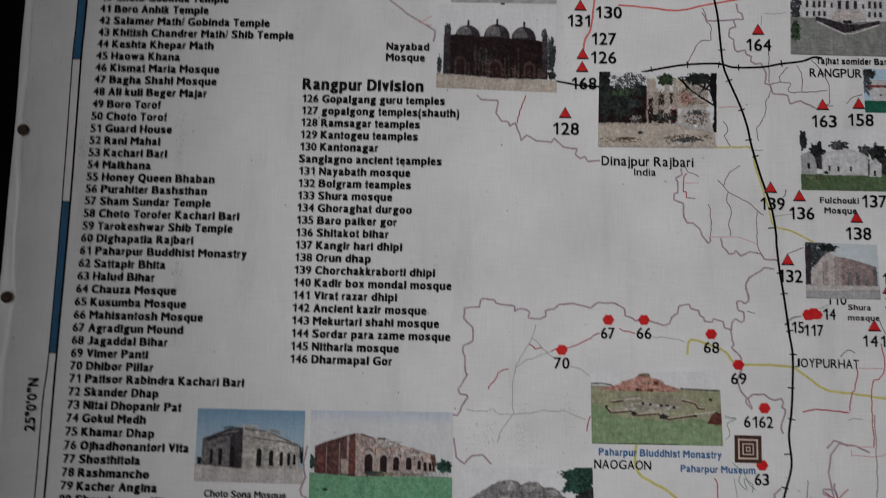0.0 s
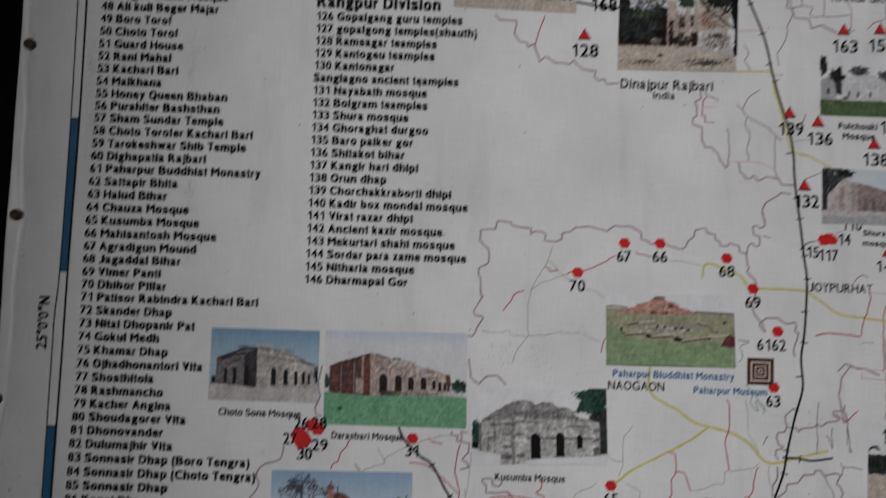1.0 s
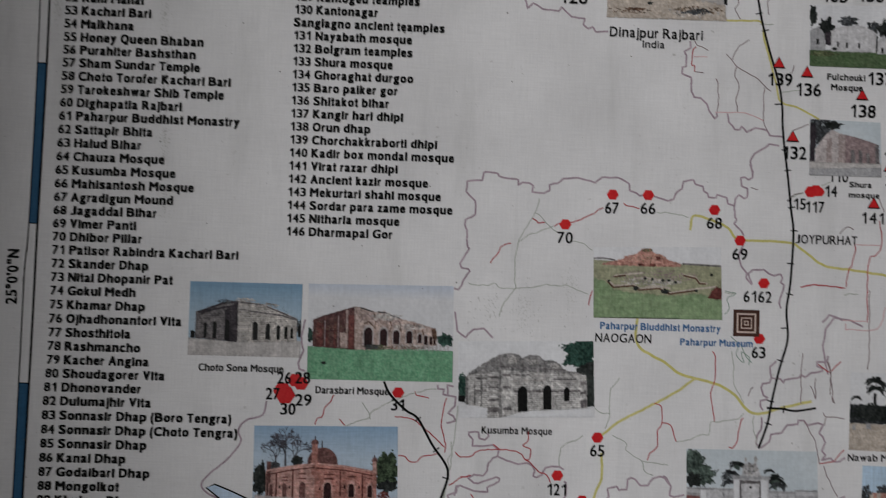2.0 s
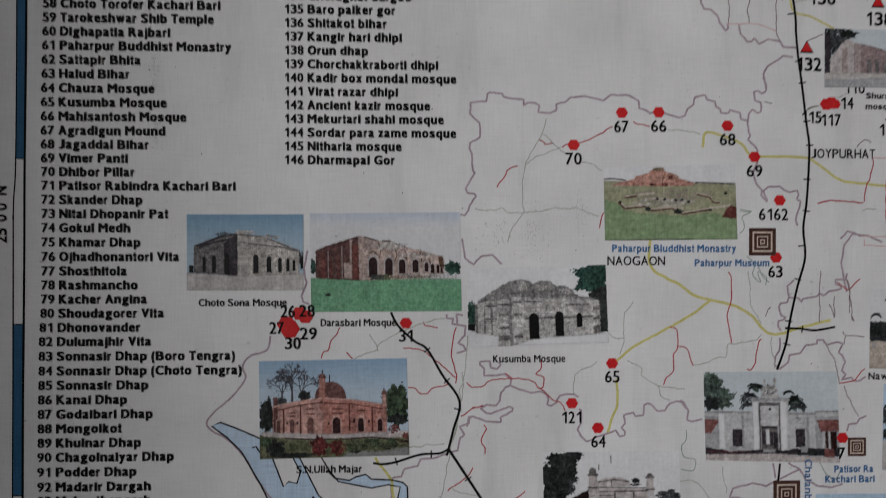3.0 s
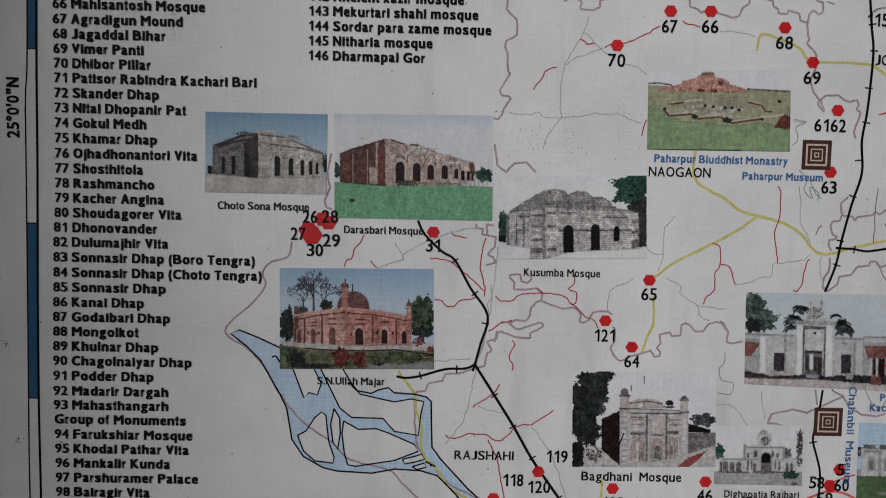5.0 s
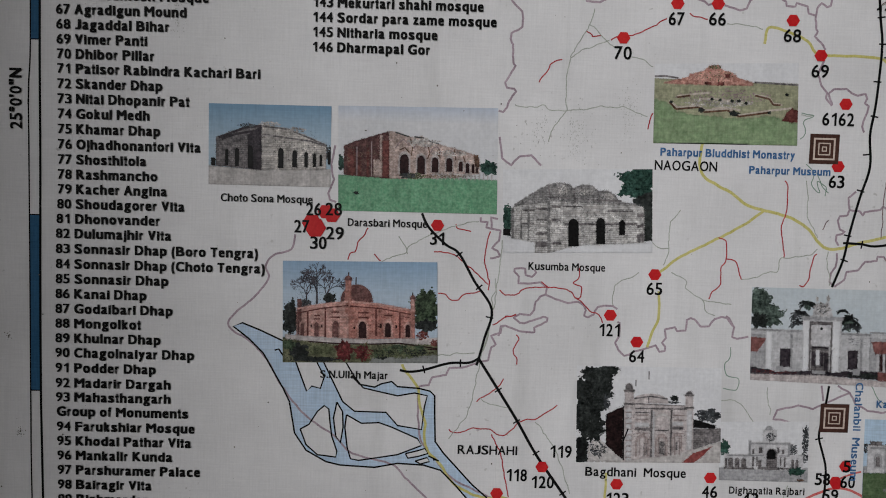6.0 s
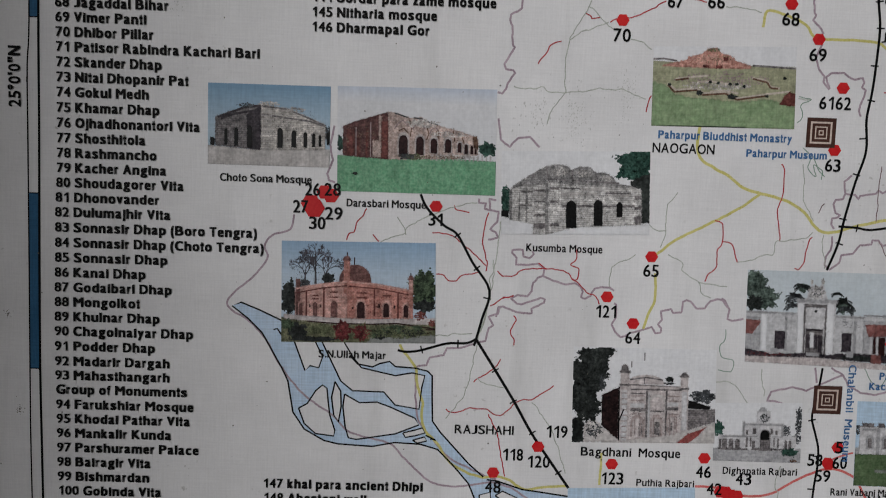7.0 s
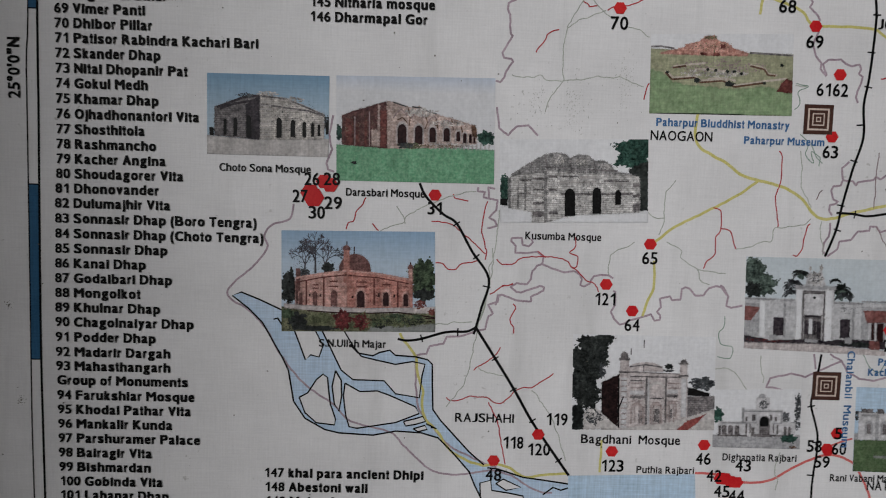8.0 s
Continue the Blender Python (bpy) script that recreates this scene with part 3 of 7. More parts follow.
bank([(-19.5, 1160.6), (-36.6, 1168.3), (-50.2, 1173.6), (-57.0, 1170.8), (-45.1, 1161.7), (-34.4, 1151.1), (-19.2, 1124.6), (-14.4, 1114.7), (-10.2, 1090.6), (-1.4, 1077.6), (13.8, 1069.1), (24.6, 1066.7), (50.7, 1065.5), (67.9, 1069.0), (87.5, 1068.1), (100.7, 1064.4), (111.8, 1053.5), (125.4, 1038.1), (130.1, 1027.0), (137.1, 1013.6)])
bank([(32.1, 1135.4), (38.2, 1129.1), (49.4, 1127.2), (54.5, 1129.9), (62.2, 1131.8), (66.6, 1128.0), (82.6, 1127.1), (91.2, 1125.1), (94.8, 1121.7), (95.2, 1106.3), (96.1, 1086.5), (102.5, 1077.8), (124.9, 1053.8), (136.6, 1043.7)])
bank([(139.3, 1041.6), (147.2, 1040.8), (167.2, 1034.5), (182.6, 1032.6), (202.5, 1029.9)])
bank([(183.1, 1020.9), (190.8, 1026.9), (197.0, 1024.8), (202.7, 1026.7)])
bank([(-25.9, 1153.5), (-22.9, 1154.5), (-19.4, 1149.4)])
bank([(91.2, 1075.3), (99.2, 1071.5), (94.8, 1072.3)])

# ---- boundaries ----

def draw_district_boundary(run):
    stroke("district_boundary", run, 1.55, M_PURPLE, "line", 0.3, soft=False)


draw_district_boundary([(137.9, 1316.8), (140.1, 1301.1), (147.0, 1295.9), (152.7, 1302.7), (161.9, 1303.8), (169.0, 1296.5)])
draw_district_boundary([(448.2, 1274.2), (443.5, 1297.5), (445.9, 1311.5), (453.1, 1321.0), (467.5, 1318.7), (477.2, 1314.1)])
draw_district_boundary([(72.3, 1693.0), (87.7, 1680.3), (100.3, 1672.8), (113.0, 1665.4), (112.2, 1655.1)])
draw_district_boundary([(16.5, 1307.0), (13.8, 1292.4), (16.1, 1282.0), (12.0, 1271.5), (13.4, 1267.3), (18.0, 1265.3)])
draw_district_boundary([(366.1, 1107.4), (359.8, 1109.5), (352.8, 1109.8), (354.9, 1116.9), (371.4, 1120.9), (382.5, 1118.5), (395.3, 1124.6), (410.2, 1131.5)])
draw_district_boundary([(387.9, 1136.3), (390.1, 1124.4)])
draw_district_boundary([(400.2, 1136.6), (410.2, 1131.5), (415.3, 1122.8), (424.5, 1117.7), (435.6, 1116.6), (445.6, 1119.1)])
draw_district_boundary([(136.1, 1335.7), (139.5, 1334.8), (142.2, 1338.0), (143.4, 1341.7), (145.9, 1346.9), (148.6, 1349.5), (147.2, 1351.7), (141.7, 1352.3), (140.6, 1356.2), (143.6, 1361.4), (146.0, 1365.7), (147.8, 1368.7), (146.4, 1369.9), (145.2, 1375.9), (145.4, 1383.5), (143.3, 1388.1), (143.6, 1392.0), (148.7, 1394.1), (151.7, 1396.7), (152.0, 1402.8), (150.9, 1408.2), (147.1, 1411.2), (143.6, 1414.8), (143.8, 1423.6), (156.5, 1424.9), (157.6, 1431.0), (158.8, 1432.0), (169.7, 1430.9), (170.5, 1428.5), (185.9, 1426.1), (186.0, 1421.7), (189.7, 1423.8), (195.4, 1423.9), (198.4, 1421.8), (197.8, 1416.7), (207.6, 1416.0), (212.2, 1418.6)])
draw_district_boundary([(212.2, 1418.6), (211.8, 1423.2), (218.6, 1424.3), (223.7, 1428.8), (235.7, 1429.7), (249.6, 1426.2), (255.6, 1431.1), (269.4, 1431.0), (278.1, 1426.6), (278.8, 1420.7), (284.4, 1419.1), (287.2, 1416.4), (289.6, 1417.4)])
draw_district_boundary([(299.2, 1417.0), (306.5, 1414.6), (310.5, 1413.4), (315.3, 1414.6), (317.5, 1420.4), (322.7, 1423.7), (323.7, 1430.0), (327.6, 1431.0), (332.1, 1431.4), (333.8, 1427.5), (339.8, 1426.5), (340.7, 1422.4), (343.9, 1420.6), (344.8, 1417.5), (351.2, 1417.3), (352.0, 1419.8), (360.1, 1417.4), (361.5, 1412.7), (366.7, 1411.3)])
draw_district_boundary([(378.8, 1446.4), (381.6, 1440.1), (381.3, 1435.1), (378.1, 1433.0), (375.3, 1435.0), (371.6, 1434.5), (372.3, 1427.7), (377.5, 1426.2), (377.4, 1418.8), (374.5, 1417.7), (370.4, 1420.3), (367.3, 1416.3), (366.7, 1411.3), (367.8, 1401.4), (368.9, 1399.8), (366.8, 1396.1), (373.7, 1389.6), (375.4, 1386.5)])
draw_district_boundary([(374.9, 1379.4), (371.1, 1369.0), (373.8, 1361.1), (378.0, 1355.6), (378.1, 1351.7), (382.3, 1346.7), (382.6, 1347.3), (379.6, 1354.9), (383.5, 1358.4), (392.4, 1358.9), (396.6, 1355.9), (401.5, 1354.4), (407.1, 1355.6), (408.8, 1352.1), (407.3, 1348.9), (410.3, 1346.6), (409.1, 1341.8), (406.4, 1336.2), (406.2, 1331.4), (408.0, 1327.3)])
draw_district_boundary([(166.8, 1218.9), (168.2, 1216.5), (165.1, 1213.9), (160.8, 1214.7), (159.8, 1219.9), (152.0, 1219.5), (152.1, 1217.3), (155.6, 1213.8), (155.1, 1208.6), (163.5, 1208.7), (171.3, 1209.9), (176.6, 1206.1), (175.8, 1200.9)])
draw_district_boundary([(141.4, 1168.4), (143.1, 1175.4), (146.6, 1176.3), (156.2, 1172.8), (162.3, 1171.5), (168.9, 1172.0), (168.3, 1175.5), (172.6, 1177.3), (177.5, 1180.0), (177.8, 1182.6), (174.3, 1183.8), (160.4, 1178.5), (157.0, 1179.0), (152.6, 1182.4), (156.9, 1185.1), (164.7, 1185.1), (167.6, 1188.6), (168.6, 1194.7), (172.3, 1199.1), (175.8, 1200.9), (182.8, 1197.5), (193.3, 1194.9), (200.3, 1195.5), (204.7, 1193.3), (206.5, 1189.8), (205.7, 1185.4), (208.3, 1184.2), (212.6, 1186.3), (213.5, 1189.0), (215.2, 1192.1), (219.5, 1193.4), (226.5, 1193.4), (230.4, 1190.8)])
draw_district_boundary([(230.6, 1181.2), (232.4, 1180.3), (232.2, 1170.7), (229.7, 1165.4), (232.4, 1159.3), (236.9, 1155.8), (240.4, 1156.7), (244.7, 1159.3), (251.7, 1161.5), (260.4, 1163.8), (263.2, 1159.4), (267.2, 1160.3), (267.5, 1163.8), (264.8, 1166.5), (267.7, 1170.0), (266.3, 1176.1), (274.2, 1178.8), (276.0, 1175.7), (282.1, 1176.2), (283.2, 1184.2), (285.5, 1185.6), (289.0, 1184.2), (293.5, 1179.8), (299.7, 1179.4), (304.0, 1185.2), (309.2, 1187.5), (313.7, 1186.1), (317.8, 1180.9)])
draw_district_boundary([(404.8, 1283.6), (399.8, 1278.5), (399.9, 1273.4), (400.9, 1270.1), (408.6, 1269.3), (410.8, 1265.9), (412.1, 1268.5), (424.1, 1270.6), (425.7, 1272.9), (429.2, 1271.2), (434.3, 1274.7), (443.7, 1276.5), (443.6, 1278.7), (439.2, 1280.6), (439.1, 1284.0), (447.7, 1284.1), (448.4, 1289.2)])
draw_district_boundary([(400.9, 1270.1), (399.3, 1265.8), (394.2, 1264.9), (392.6, 1261.5), (394.5, 1255.6), (398.0, 1253.9), (396.3, 1252.2), (392.0, 1251.3), (391.8, 1246.2), (394.3, 1242.9)])
draw_district_boundary([(393.3, 1237.8), (393.4, 1232.7), (392.8, 1226.7), (389.5, 1222.4), (388.8, 1215.6), (393.2, 1212.2), (399.9, 1217.4), (401.5, 1223.4), (410.0, 1225.1), (415.0, 1231.5), (423.6, 1232.1), (424.3, 1235.5), (428.7, 1235.5), (432.2, 1231.3), (440.8, 1233.9), (445.2, 1232.3), (441.9, 1225.4), (444.6, 1222.9), (447.4, 1217.8), (444.1, 1210.9), (447.7, 1207.5), (444.4, 1203.2), (452.1, 1205.0), (454.0, 1202.4), (460.0, 1202.5), (463.9, 1205.9)])
draw_district_boundary([(448.4, 1161.9), (449.9, 1167.2), (456.9, 1167.8), (459.3, 1171.6), (465.0, 1174.2)])
draw_district_boundary([(312.4, 1187.7), (315.0, 1186.1), (319.4, 1179.3), (317.9, 1172.4), (321.4, 1170.7), (330.4, 1172.5)])
draw_district_boundary([(125.5, 1257.0), (125.5, 1253.8), (130.9, 1253.8), (129.8, 1249.5), (134.1, 1248.9), (133.0, 1257.1), (138.3, 1256.1)])
draw_district_boundary([(129.8, 1249.5), (140.6, 1247.5), (139.6, 1240.0), (134.3, 1234.5), (138.6, 1232.4), (140.9, 1228.1), (133.4, 1226.6)])
draw_district_boundary([(80.7, 1128.2), (90.4, 1129.8), (92.5, 1135.9), (103.2, 1138.1), (105.3, 1143.5), (115.0, 1143.6), (123.6, 1146.9), (127.9, 1148.4), (134.3, 1149.6), (136.4, 1160.0), (139.6, 1162.2), (136.2, 1168.7), (142.7, 1170.9), (143.7, 1176.3)])
draw_district_boundary([(326.6, 1547.2), (327.5, 1541.5), (321.9, 1538.6), (323.7, 1534.9), (323.7, 1526.0), (320.5, 1524.8), (320.5, 1519.8), (328.2, 1517.1), (328.1, 1511.5), (328.4, 1505.0), (330.8, 1500.4), (336.3, 1500.2), (341.7, 1495.1), (343.4, 1489.6), (348.8, 1483.3), (350.7, 1485.2), (349.8, 1488.8)])
draw_district_boundary([(359.0, 1488.1), (360.7, 1480.8), (366.0, 1474.5), (369.7, 1474.6), (371.5, 1477.4), (376.0, 1472.9), (383.4, 1476.7), (393.3, 1475.1), (396.0, 1470.6), (404.1, 1470.5), (406.8, 1470.0)])
draw_district_boundary([(403.9, 1462.6), (394.9, 1463.6), (392.1, 1460.4), (382.9, 1455.3), (379.2, 1448.2), (380.8, 1441.0), (381.6, 1436.3)])
draw_district_boundary([(376.4, 1694.3), (377.2, 1687.4), (380.9, 1685.5), (381.8, 1680.5), (365.7, 1679.2), (350.6, 1678.3), (346.0, 1685.8)])
draw_district_boundary([(373.3, 1679.4), (375.1, 1673.5), (369.4, 1671.4), (369.3, 1664.5), (373.0, 1661.7), (373.7, 1652.9), (376.5, 1651.0), (383.1, 1653.0), (384.0, 1649.1), (388.7, 1647.3), (387.6, 1642.4), (391.3, 1639.9), (397.0, 1641.2), (400.5, 1632.0), (399.4, 1623.2), (404.0, 1622.3), (405.7, 1614.6), (418.7, 1613.0), (420.3, 1605.3), (429.7, 1608.4), (442.5, 1602.0)])
draw_district_boundary([(151.0, 1608.0), (155.0, 1603.5), (168.6, 1603.4), (169.2, 1599.4), (167.4, 1592.4), (172.7, 1585.6), (178.6, 1584.7), (180.0, 1580.8), (184.4, 1583.8), (188.4, 1574.0), (189.8, 1568.5), (194.2, 1573.2), (202.9, 1568.4), (215.5, 1567.7), (218.3, 1571.1), (226.1, 1563.0), (237.6, 1562.3), (236.7, 1557.4), (240.6, 1553.9), (244.4, 1555.6), (247.3, 1551.7), (257.2, 1552.4)])
draw_district_boundary([(442.8, 1316.7), (448.9, 1322.7), (455.5, 1321.2), (460.4, 1318.9)])


def draw_state_boundary(run):
    stroke("district_boundary", run, 1.5, M_PURPLE, "line", 0.3)


draw_state_boundary([(-11.9, 1240.5), (-14.3, 1229.5), (-24.4, 1226.3), (-30.7, 1221.9), (-33.6, 1215.4), (-31.0, 1207.0), (-41.1, 1193.9), (-53.7, 1182.9), (-60.4, 1174.2), (-57.9, 1167.8), (-45.1, 1160.4), (-32.2, 1146.9), (-19.2, 1124.6), (-1.8, 1104.0), (20.0, 1089.1), (33.1, 1076.2), (63.6, 1068.0), (77.0, 1055.0), (94.8, 1039.7), (112.4, 1035.6), (125.5, 1036.8), (142.9, 1039.8)])
draw_state_boundary([(142.9, 1039.8), (158.4, 1035.7), (171.8, 1027.0), (183.0, 1022.7), (190.0, 1022.8)])
draw_state_boundary([(81.8, 1123.6), (82.8, 1101.6), (85.7, 1086.3), (96.1, 1073.2), (107.3, 1060.1), (125.0, 1050.2), (146.3, 1041.7)])

# ---- roads ----

def draw_yellow_road(run, wide):
    stroke("yellow_road", run, wide, M_YELLOW, "line", 0.25)


draw_yellow_road([(69.7, 1145.1), (72.8, 1139.5), (81.7, 1127.9), (83.3, 1114.8), (87.9, 1101.8), (87.8, 1090.7), (90.2, 1079.7), (100.5, 1068.8), (107.4, 1057.9), (118.5, 1049.2), (134.0, 1043.7), (147.1, 1044.4), (155.9, 1041.9), (169.4, 1034.6), (184.6, 1037.1), (202.2, 1038.4)], 2.0)
draw_yellow_road([(288.0, 1317.2), (286.8, 1300.4), (292.5, 1290.1), (311.5, 1280.1), (322.7, 1272.0), (335.8, 1268.1), (357.7, 1262.4), (371.1, 1254.2), (382.8, 1241.7), (395.8, 1240.8), (406.4, 1244.5), (435.3, 1251.7)], 2.2)
draw_yellow_road([(335.9, 1267.3), (319.4, 1254.9), (294.4, 1241.4), (273.5, 1230.2), (263.2, 1221.3), (257.0, 1216.9)], 2.0)
draw_yellow_road([(261.0, 1205.4), (261.2, 1184.7), (257.0, 1173.7), (254.1, 1162.8)], 2.0)
draw_yellow_road([(226.9, 1065.0), (226.7, 1039.9)], 1.8)
draw_yellow_road([(329.9, 1389.7), (332.3, 1401.4), (343.2, 1400.2), (362.2, 1392.6), (371.7, 1383.4), (409.9, 1382.5), (424.2, 1377.1), (443.4, 1364.1), (467.5, 1361.1), (500.4, 1356.8)], 2.0)
draw_yellow_road([(353.0, 1566.0), (377.1, 1566.5), (386.7, 1565.3), (388.8, 1553.0), (393.3, 1538.4), (400.0, 1514.3), (404.4, 1499.8), (418.5, 1495.3), (437.2, 1486.1)], 1.6)

def draw_red_road(run, wide):
    stroke("red_road", run, wide, M_ROAD, "line", 0.15)


draw_red_road([(300.9, 1040.6), (316.8, 1040.0), (332.7, 1034.9), (346.0, 1033.8), (361.4, 1036.4), (376.4, 1045.8), (393.6, 1054.3), (406.7, 1057.3), (420.3, 1053.6), (427.4, 1047.8), (437.8, 1029.0), (440.7, 1019.0)], 1.9)
draw_red_road([(273.4, 1691.6), (300.6, 1689.5), (325.2, 1687.4), (349.9, 1693.0), (379.4, 1698.7)], 1.6)
draw_red_road([(252.3, 1696.3), (249.4, 1670.6), (244.5, 1660.2), (242.6, 1649.9)], 1.7)
draw_red_road([(406.2, 1064.5), (414.8, 1068.3), (422.7, 1070.3)], 1.4)

def draw_minor_road(run):
    stroke("minor_road", run, 0.9, M_THIN, "line", 0.55)


draw_minor_road([(126.4, 1118.1), (140.0, 1127.2), (146.2, 1136.1)])
draw_minor_road([(106.3, 1096.5), (110.7, 1093.5), (123.6, 1096.9), (136.6, 1096.7), (147.7, 1092.1), (160.3, 1103.5), (173.2, 1106.0), (188.0, 1117.4)])
draw_minor_road([(138.9, 1093.2), (145.9, 1078.8), (150.1, 1058.8), (152.8, 1044.5)])
draw_minor_road([(423.6, 1346.0), (436.6, 1348.1), (449.6, 1347.0), (459.1, 1345.5)])
draw_minor_road([(216.7, 1388.9), (221.0, 1391.6), (230.4, 1392.6), (233.9, 1393.5), (239.9, 1396.1), (246.7, 1398.8), (251.8, 1403.2), (256.6, 1405.6)])
draw_minor_road([(273.3, 1409.5), (276.8, 1407.8), (287.3, 1406.3)])
draw_minor_road([(165.5, 1356.9), (167.2, 1360.9), (171.1, 1365.2), (173.1, 1370.3), (175.1, 1372.1), (181.6, 1374.0)])
draw_minor_road([(198.5, 1394.6), (202.8, 1392.1), (203.7, 1391.1), (209.2, 1392.2)])
draw_minor_road([(249.7, 1337.2), (248.6, 1334.6), (246.9, 1325.2)])
draw_minor_road([(141.0, 1203.3), (145.4, 1199.8), (154.1, 1199.9), (158.3, 1203.4), (167.0, 1205.7), (174.8, 1206.1), (182.6, 1206.5), (193.1, 1203.7), (198.4, 1199.3), (204.6, 1194.1), (210.8, 1188.9), (216.1, 1186.3), (220.1, 1180.2)])
draw_minor_road([(171.6, 1210.5), (177.8, 1205.8)])
draw_minor_road([(198.4, 1199.3), (201.6, 1199.0), (201.8, 1207.2), (196.2, 1209.8), (200.8, 1214.2), (200.7, 1221.1)])
draw_minor_road([(145.6, 1183.2), (149.1, 1183.6), (154.3, 1184.7)])
draw_minor_road([(155.0, 1169.3), (156.3, 1165.8), (152.9, 1158.8), (155.6, 1151.8), (156.0, 1146.6)])
draw_minor_road([(350.7, 1289.8), (353.4, 1286.4), (353.4, 1272.9), (352.6, 1264.5), (350.5, 1254.3), (352.6, 1240.8), (353.5, 1232.3)])
draw_minor_road([(304.1, 1247.1), (308.8, 1243.7), (310.1, 1231.1), (306.9, 1224.3), (306.7, 1211.5), (300.8, 1205.5), (297.9, 1200.4)])
draw_minor_road([(310.1, 1231.1), (318.2, 1228.3), (320.6, 1221.8), (322.8, 1215.1)])
draw_minor_road([(377.9, 1235.9), (375.4, 1233.3), (374.0, 1222.3), (371.6, 1215.4), (369.5, 1211.7), (366.0, 1212.3)])
draw_minor_road([(442.8, 1200.6), (454.0, 1202.4), (459.8, 1209.3), (463.7, 1212.4)])
draw_minor_road([(440.0, 1282.3), (448.0, 1276.5), (453.1, 1278.3), (455.6, 1281.7), (459.8, 1284.6)])
draw_minor_road([(42.3, 1246.5), (40.3, 1242.2), (35.0, 1235.8), (33.3, 1229.3), (29.1, 1227.2), (28.2, 1222.7)])
draw_minor_road([(47.2, 1227.3), (52.1, 1222.9)])
draw_minor_road([(91.5, 1230.5), (101.2, 1229.3), (107.6, 1227.9), (118.4, 1219.3), (132.5, 1207.2)])
draw_minor_road([(106.9, 1251.5), (109.9, 1247.8), (118.1, 1246.6)])
draw_minor_road([(133.1, 1246.4), (130.0, 1235.6), (130.2, 1222.7), (131.8, 1213.0), (133.6, 1209.8), (132.6, 1203.3)])
draw_minor_road([(95.0, 1199.1), (100.4, 1198.7), (104.7, 1194.9), (110.5, 1194.5), (113.3, 1198.4), (126.1, 1201.5)])
draw_minor_road([(137.2, 1176.3), (142.6, 1180.0), (146.8, 1182.8), (154.4, 1184.4)])
draw_minor_road([(332.1, 1543.5), (328.8, 1537.8), (328.7, 1527.5), (331.0, 1526.6), (331.0, 1521.9)])
draw_minor_road([(192.8, 1608.3), (190.0, 1599.9), (185.4, 1583.8)])
draw_minor_road([(469.4, 1382.4), (469.5, 1375.6), (467.1, 1365.5), (464.3, 1358.8), (462.2, 1347.0)])
draw_minor_road([(423.6, 1346.0), (432.9, 1347.9), (449.6, 1347.0), (461.4, 1345.7)])
draw_minor_road([(490.5, 1403.2), (492.1, 1381.3), (487.7, 1374.5), (481.6, 1369.3), (480.5, 1342.6), (481.6, 1327.7), (480.4, 1317.8)])

def draw_track(run):
    stroke("minor_road", run, 0.75, M_DARKLINE, "line", 0.5)


draw_track([(413.2, 1419.0), (417.9, 1421.9), (425.1, 1423.9)])
draw_track([(380.4, 1426.6), (386.4, 1425.8)])
draw_track([(385.7, 1261.4), (383.7, 1259.7), (382.1, 1255.0)])
draw_track([(426.9, 1290.7), (425.7, 1273.7), (426.1, 1260.2), (425.3, 1249.1)])
draw_track([(437.8, 1270.8), (438.4, 1254.3), (436.5, 1258.6), (433.4, 1264.5)])
draw_track([(449.1, 1284.1), (450.6, 1275.7), (450.4, 1257.0)])
draw_track([(444.8, 1242.0), (446.7, 1239.1), (454.4, 1239.2), (462.8, 1237.0)])
draw_track([(446.7, 1239.1), (446.9, 1231.4)])
draw_track([(452.5, 1256.2), (454.4, 1250.2)])
draw_track([(429.0, 1235.5), (432.3, 1228.7), (438.7, 1218.6), (439.8, 1212.6), (443.1, 1199.8)])
draw_track([(446.3, 1198.1), (450.1, 1188.7), (458.4, 1173.3)])
draw_track([(330.3, 1548.2), (333.1, 1544.5), (342.3, 1540.0)])
draw_track([(331.0, 1521.9), (338.3, 1521.5)])
draw_track([(376.5, 1550.2), (366.3, 1542.4), (362.4, 1533.3)])
draw_track([(357.0, 1537.5), (361.5, 1533.3), (366.9, 1527.8), (371.5, 1524.2), (384.2, 1518.5), (390.5, 1512.1), (395.9, 1508.5)])
draw_track([(366.9, 1527.8), (364.6, 1519.9), (368.5, 1511.6), (366.4, 1499.4), (368.1, 1489.1)])
draw_track([(349.3, 1516.7), (351.0, 1510.2), (350.7, 1488.7)])
draw_track([(390.1, 1511.2), (389.9, 1484.3), (393.3, 1475.1)])
draw_track([(414.7, 1530.4), (413.7, 1525.7), (411.8, 1523.8)])
draw_track([(415.2, 1475.7), (428.0, 1481.5)])
draw_track([(346.0, 1689.7), (348.8, 1683.9), (349.7, 1677.9), (353.4, 1673.1), (353.2, 1664.2), (352.2, 1660.6), (343.8, 1660.1), (337.0, 1648.2), (333.7, 1639.3)])
draw_track([(402.9, 1657.4), (403.1, 1624.3)])
draw_track([(403.6, 1622.3), (404.8, 1617.5), (399.9, 1606.8), (398.8, 1597.2), (394.9, 1588.5), (391.0, 1581.7), (393.2, 1572.2)])
draw_track([(403.7, 1623.3), (420.8, 1624.2), (421.0, 1615.9), (452.3, 1618.0)])
draw_track([(419.3, 1638.6), (412.6, 1630.3), (412.4, 1624.5)])
draw_track([(426.8, 1639.3), (431.3, 1630.7), (430.9, 1616.7)])
draw_track([(440.0, 1644.5), (445.5, 1638.7), (453.4, 1624.4), (453.8, 1608.0), (451.0, 1605.0), (457.4, 1604.2)])
draw_track([(468.6, 1606.4), (472.5, 1611.3), (481.9, 1615.3)])
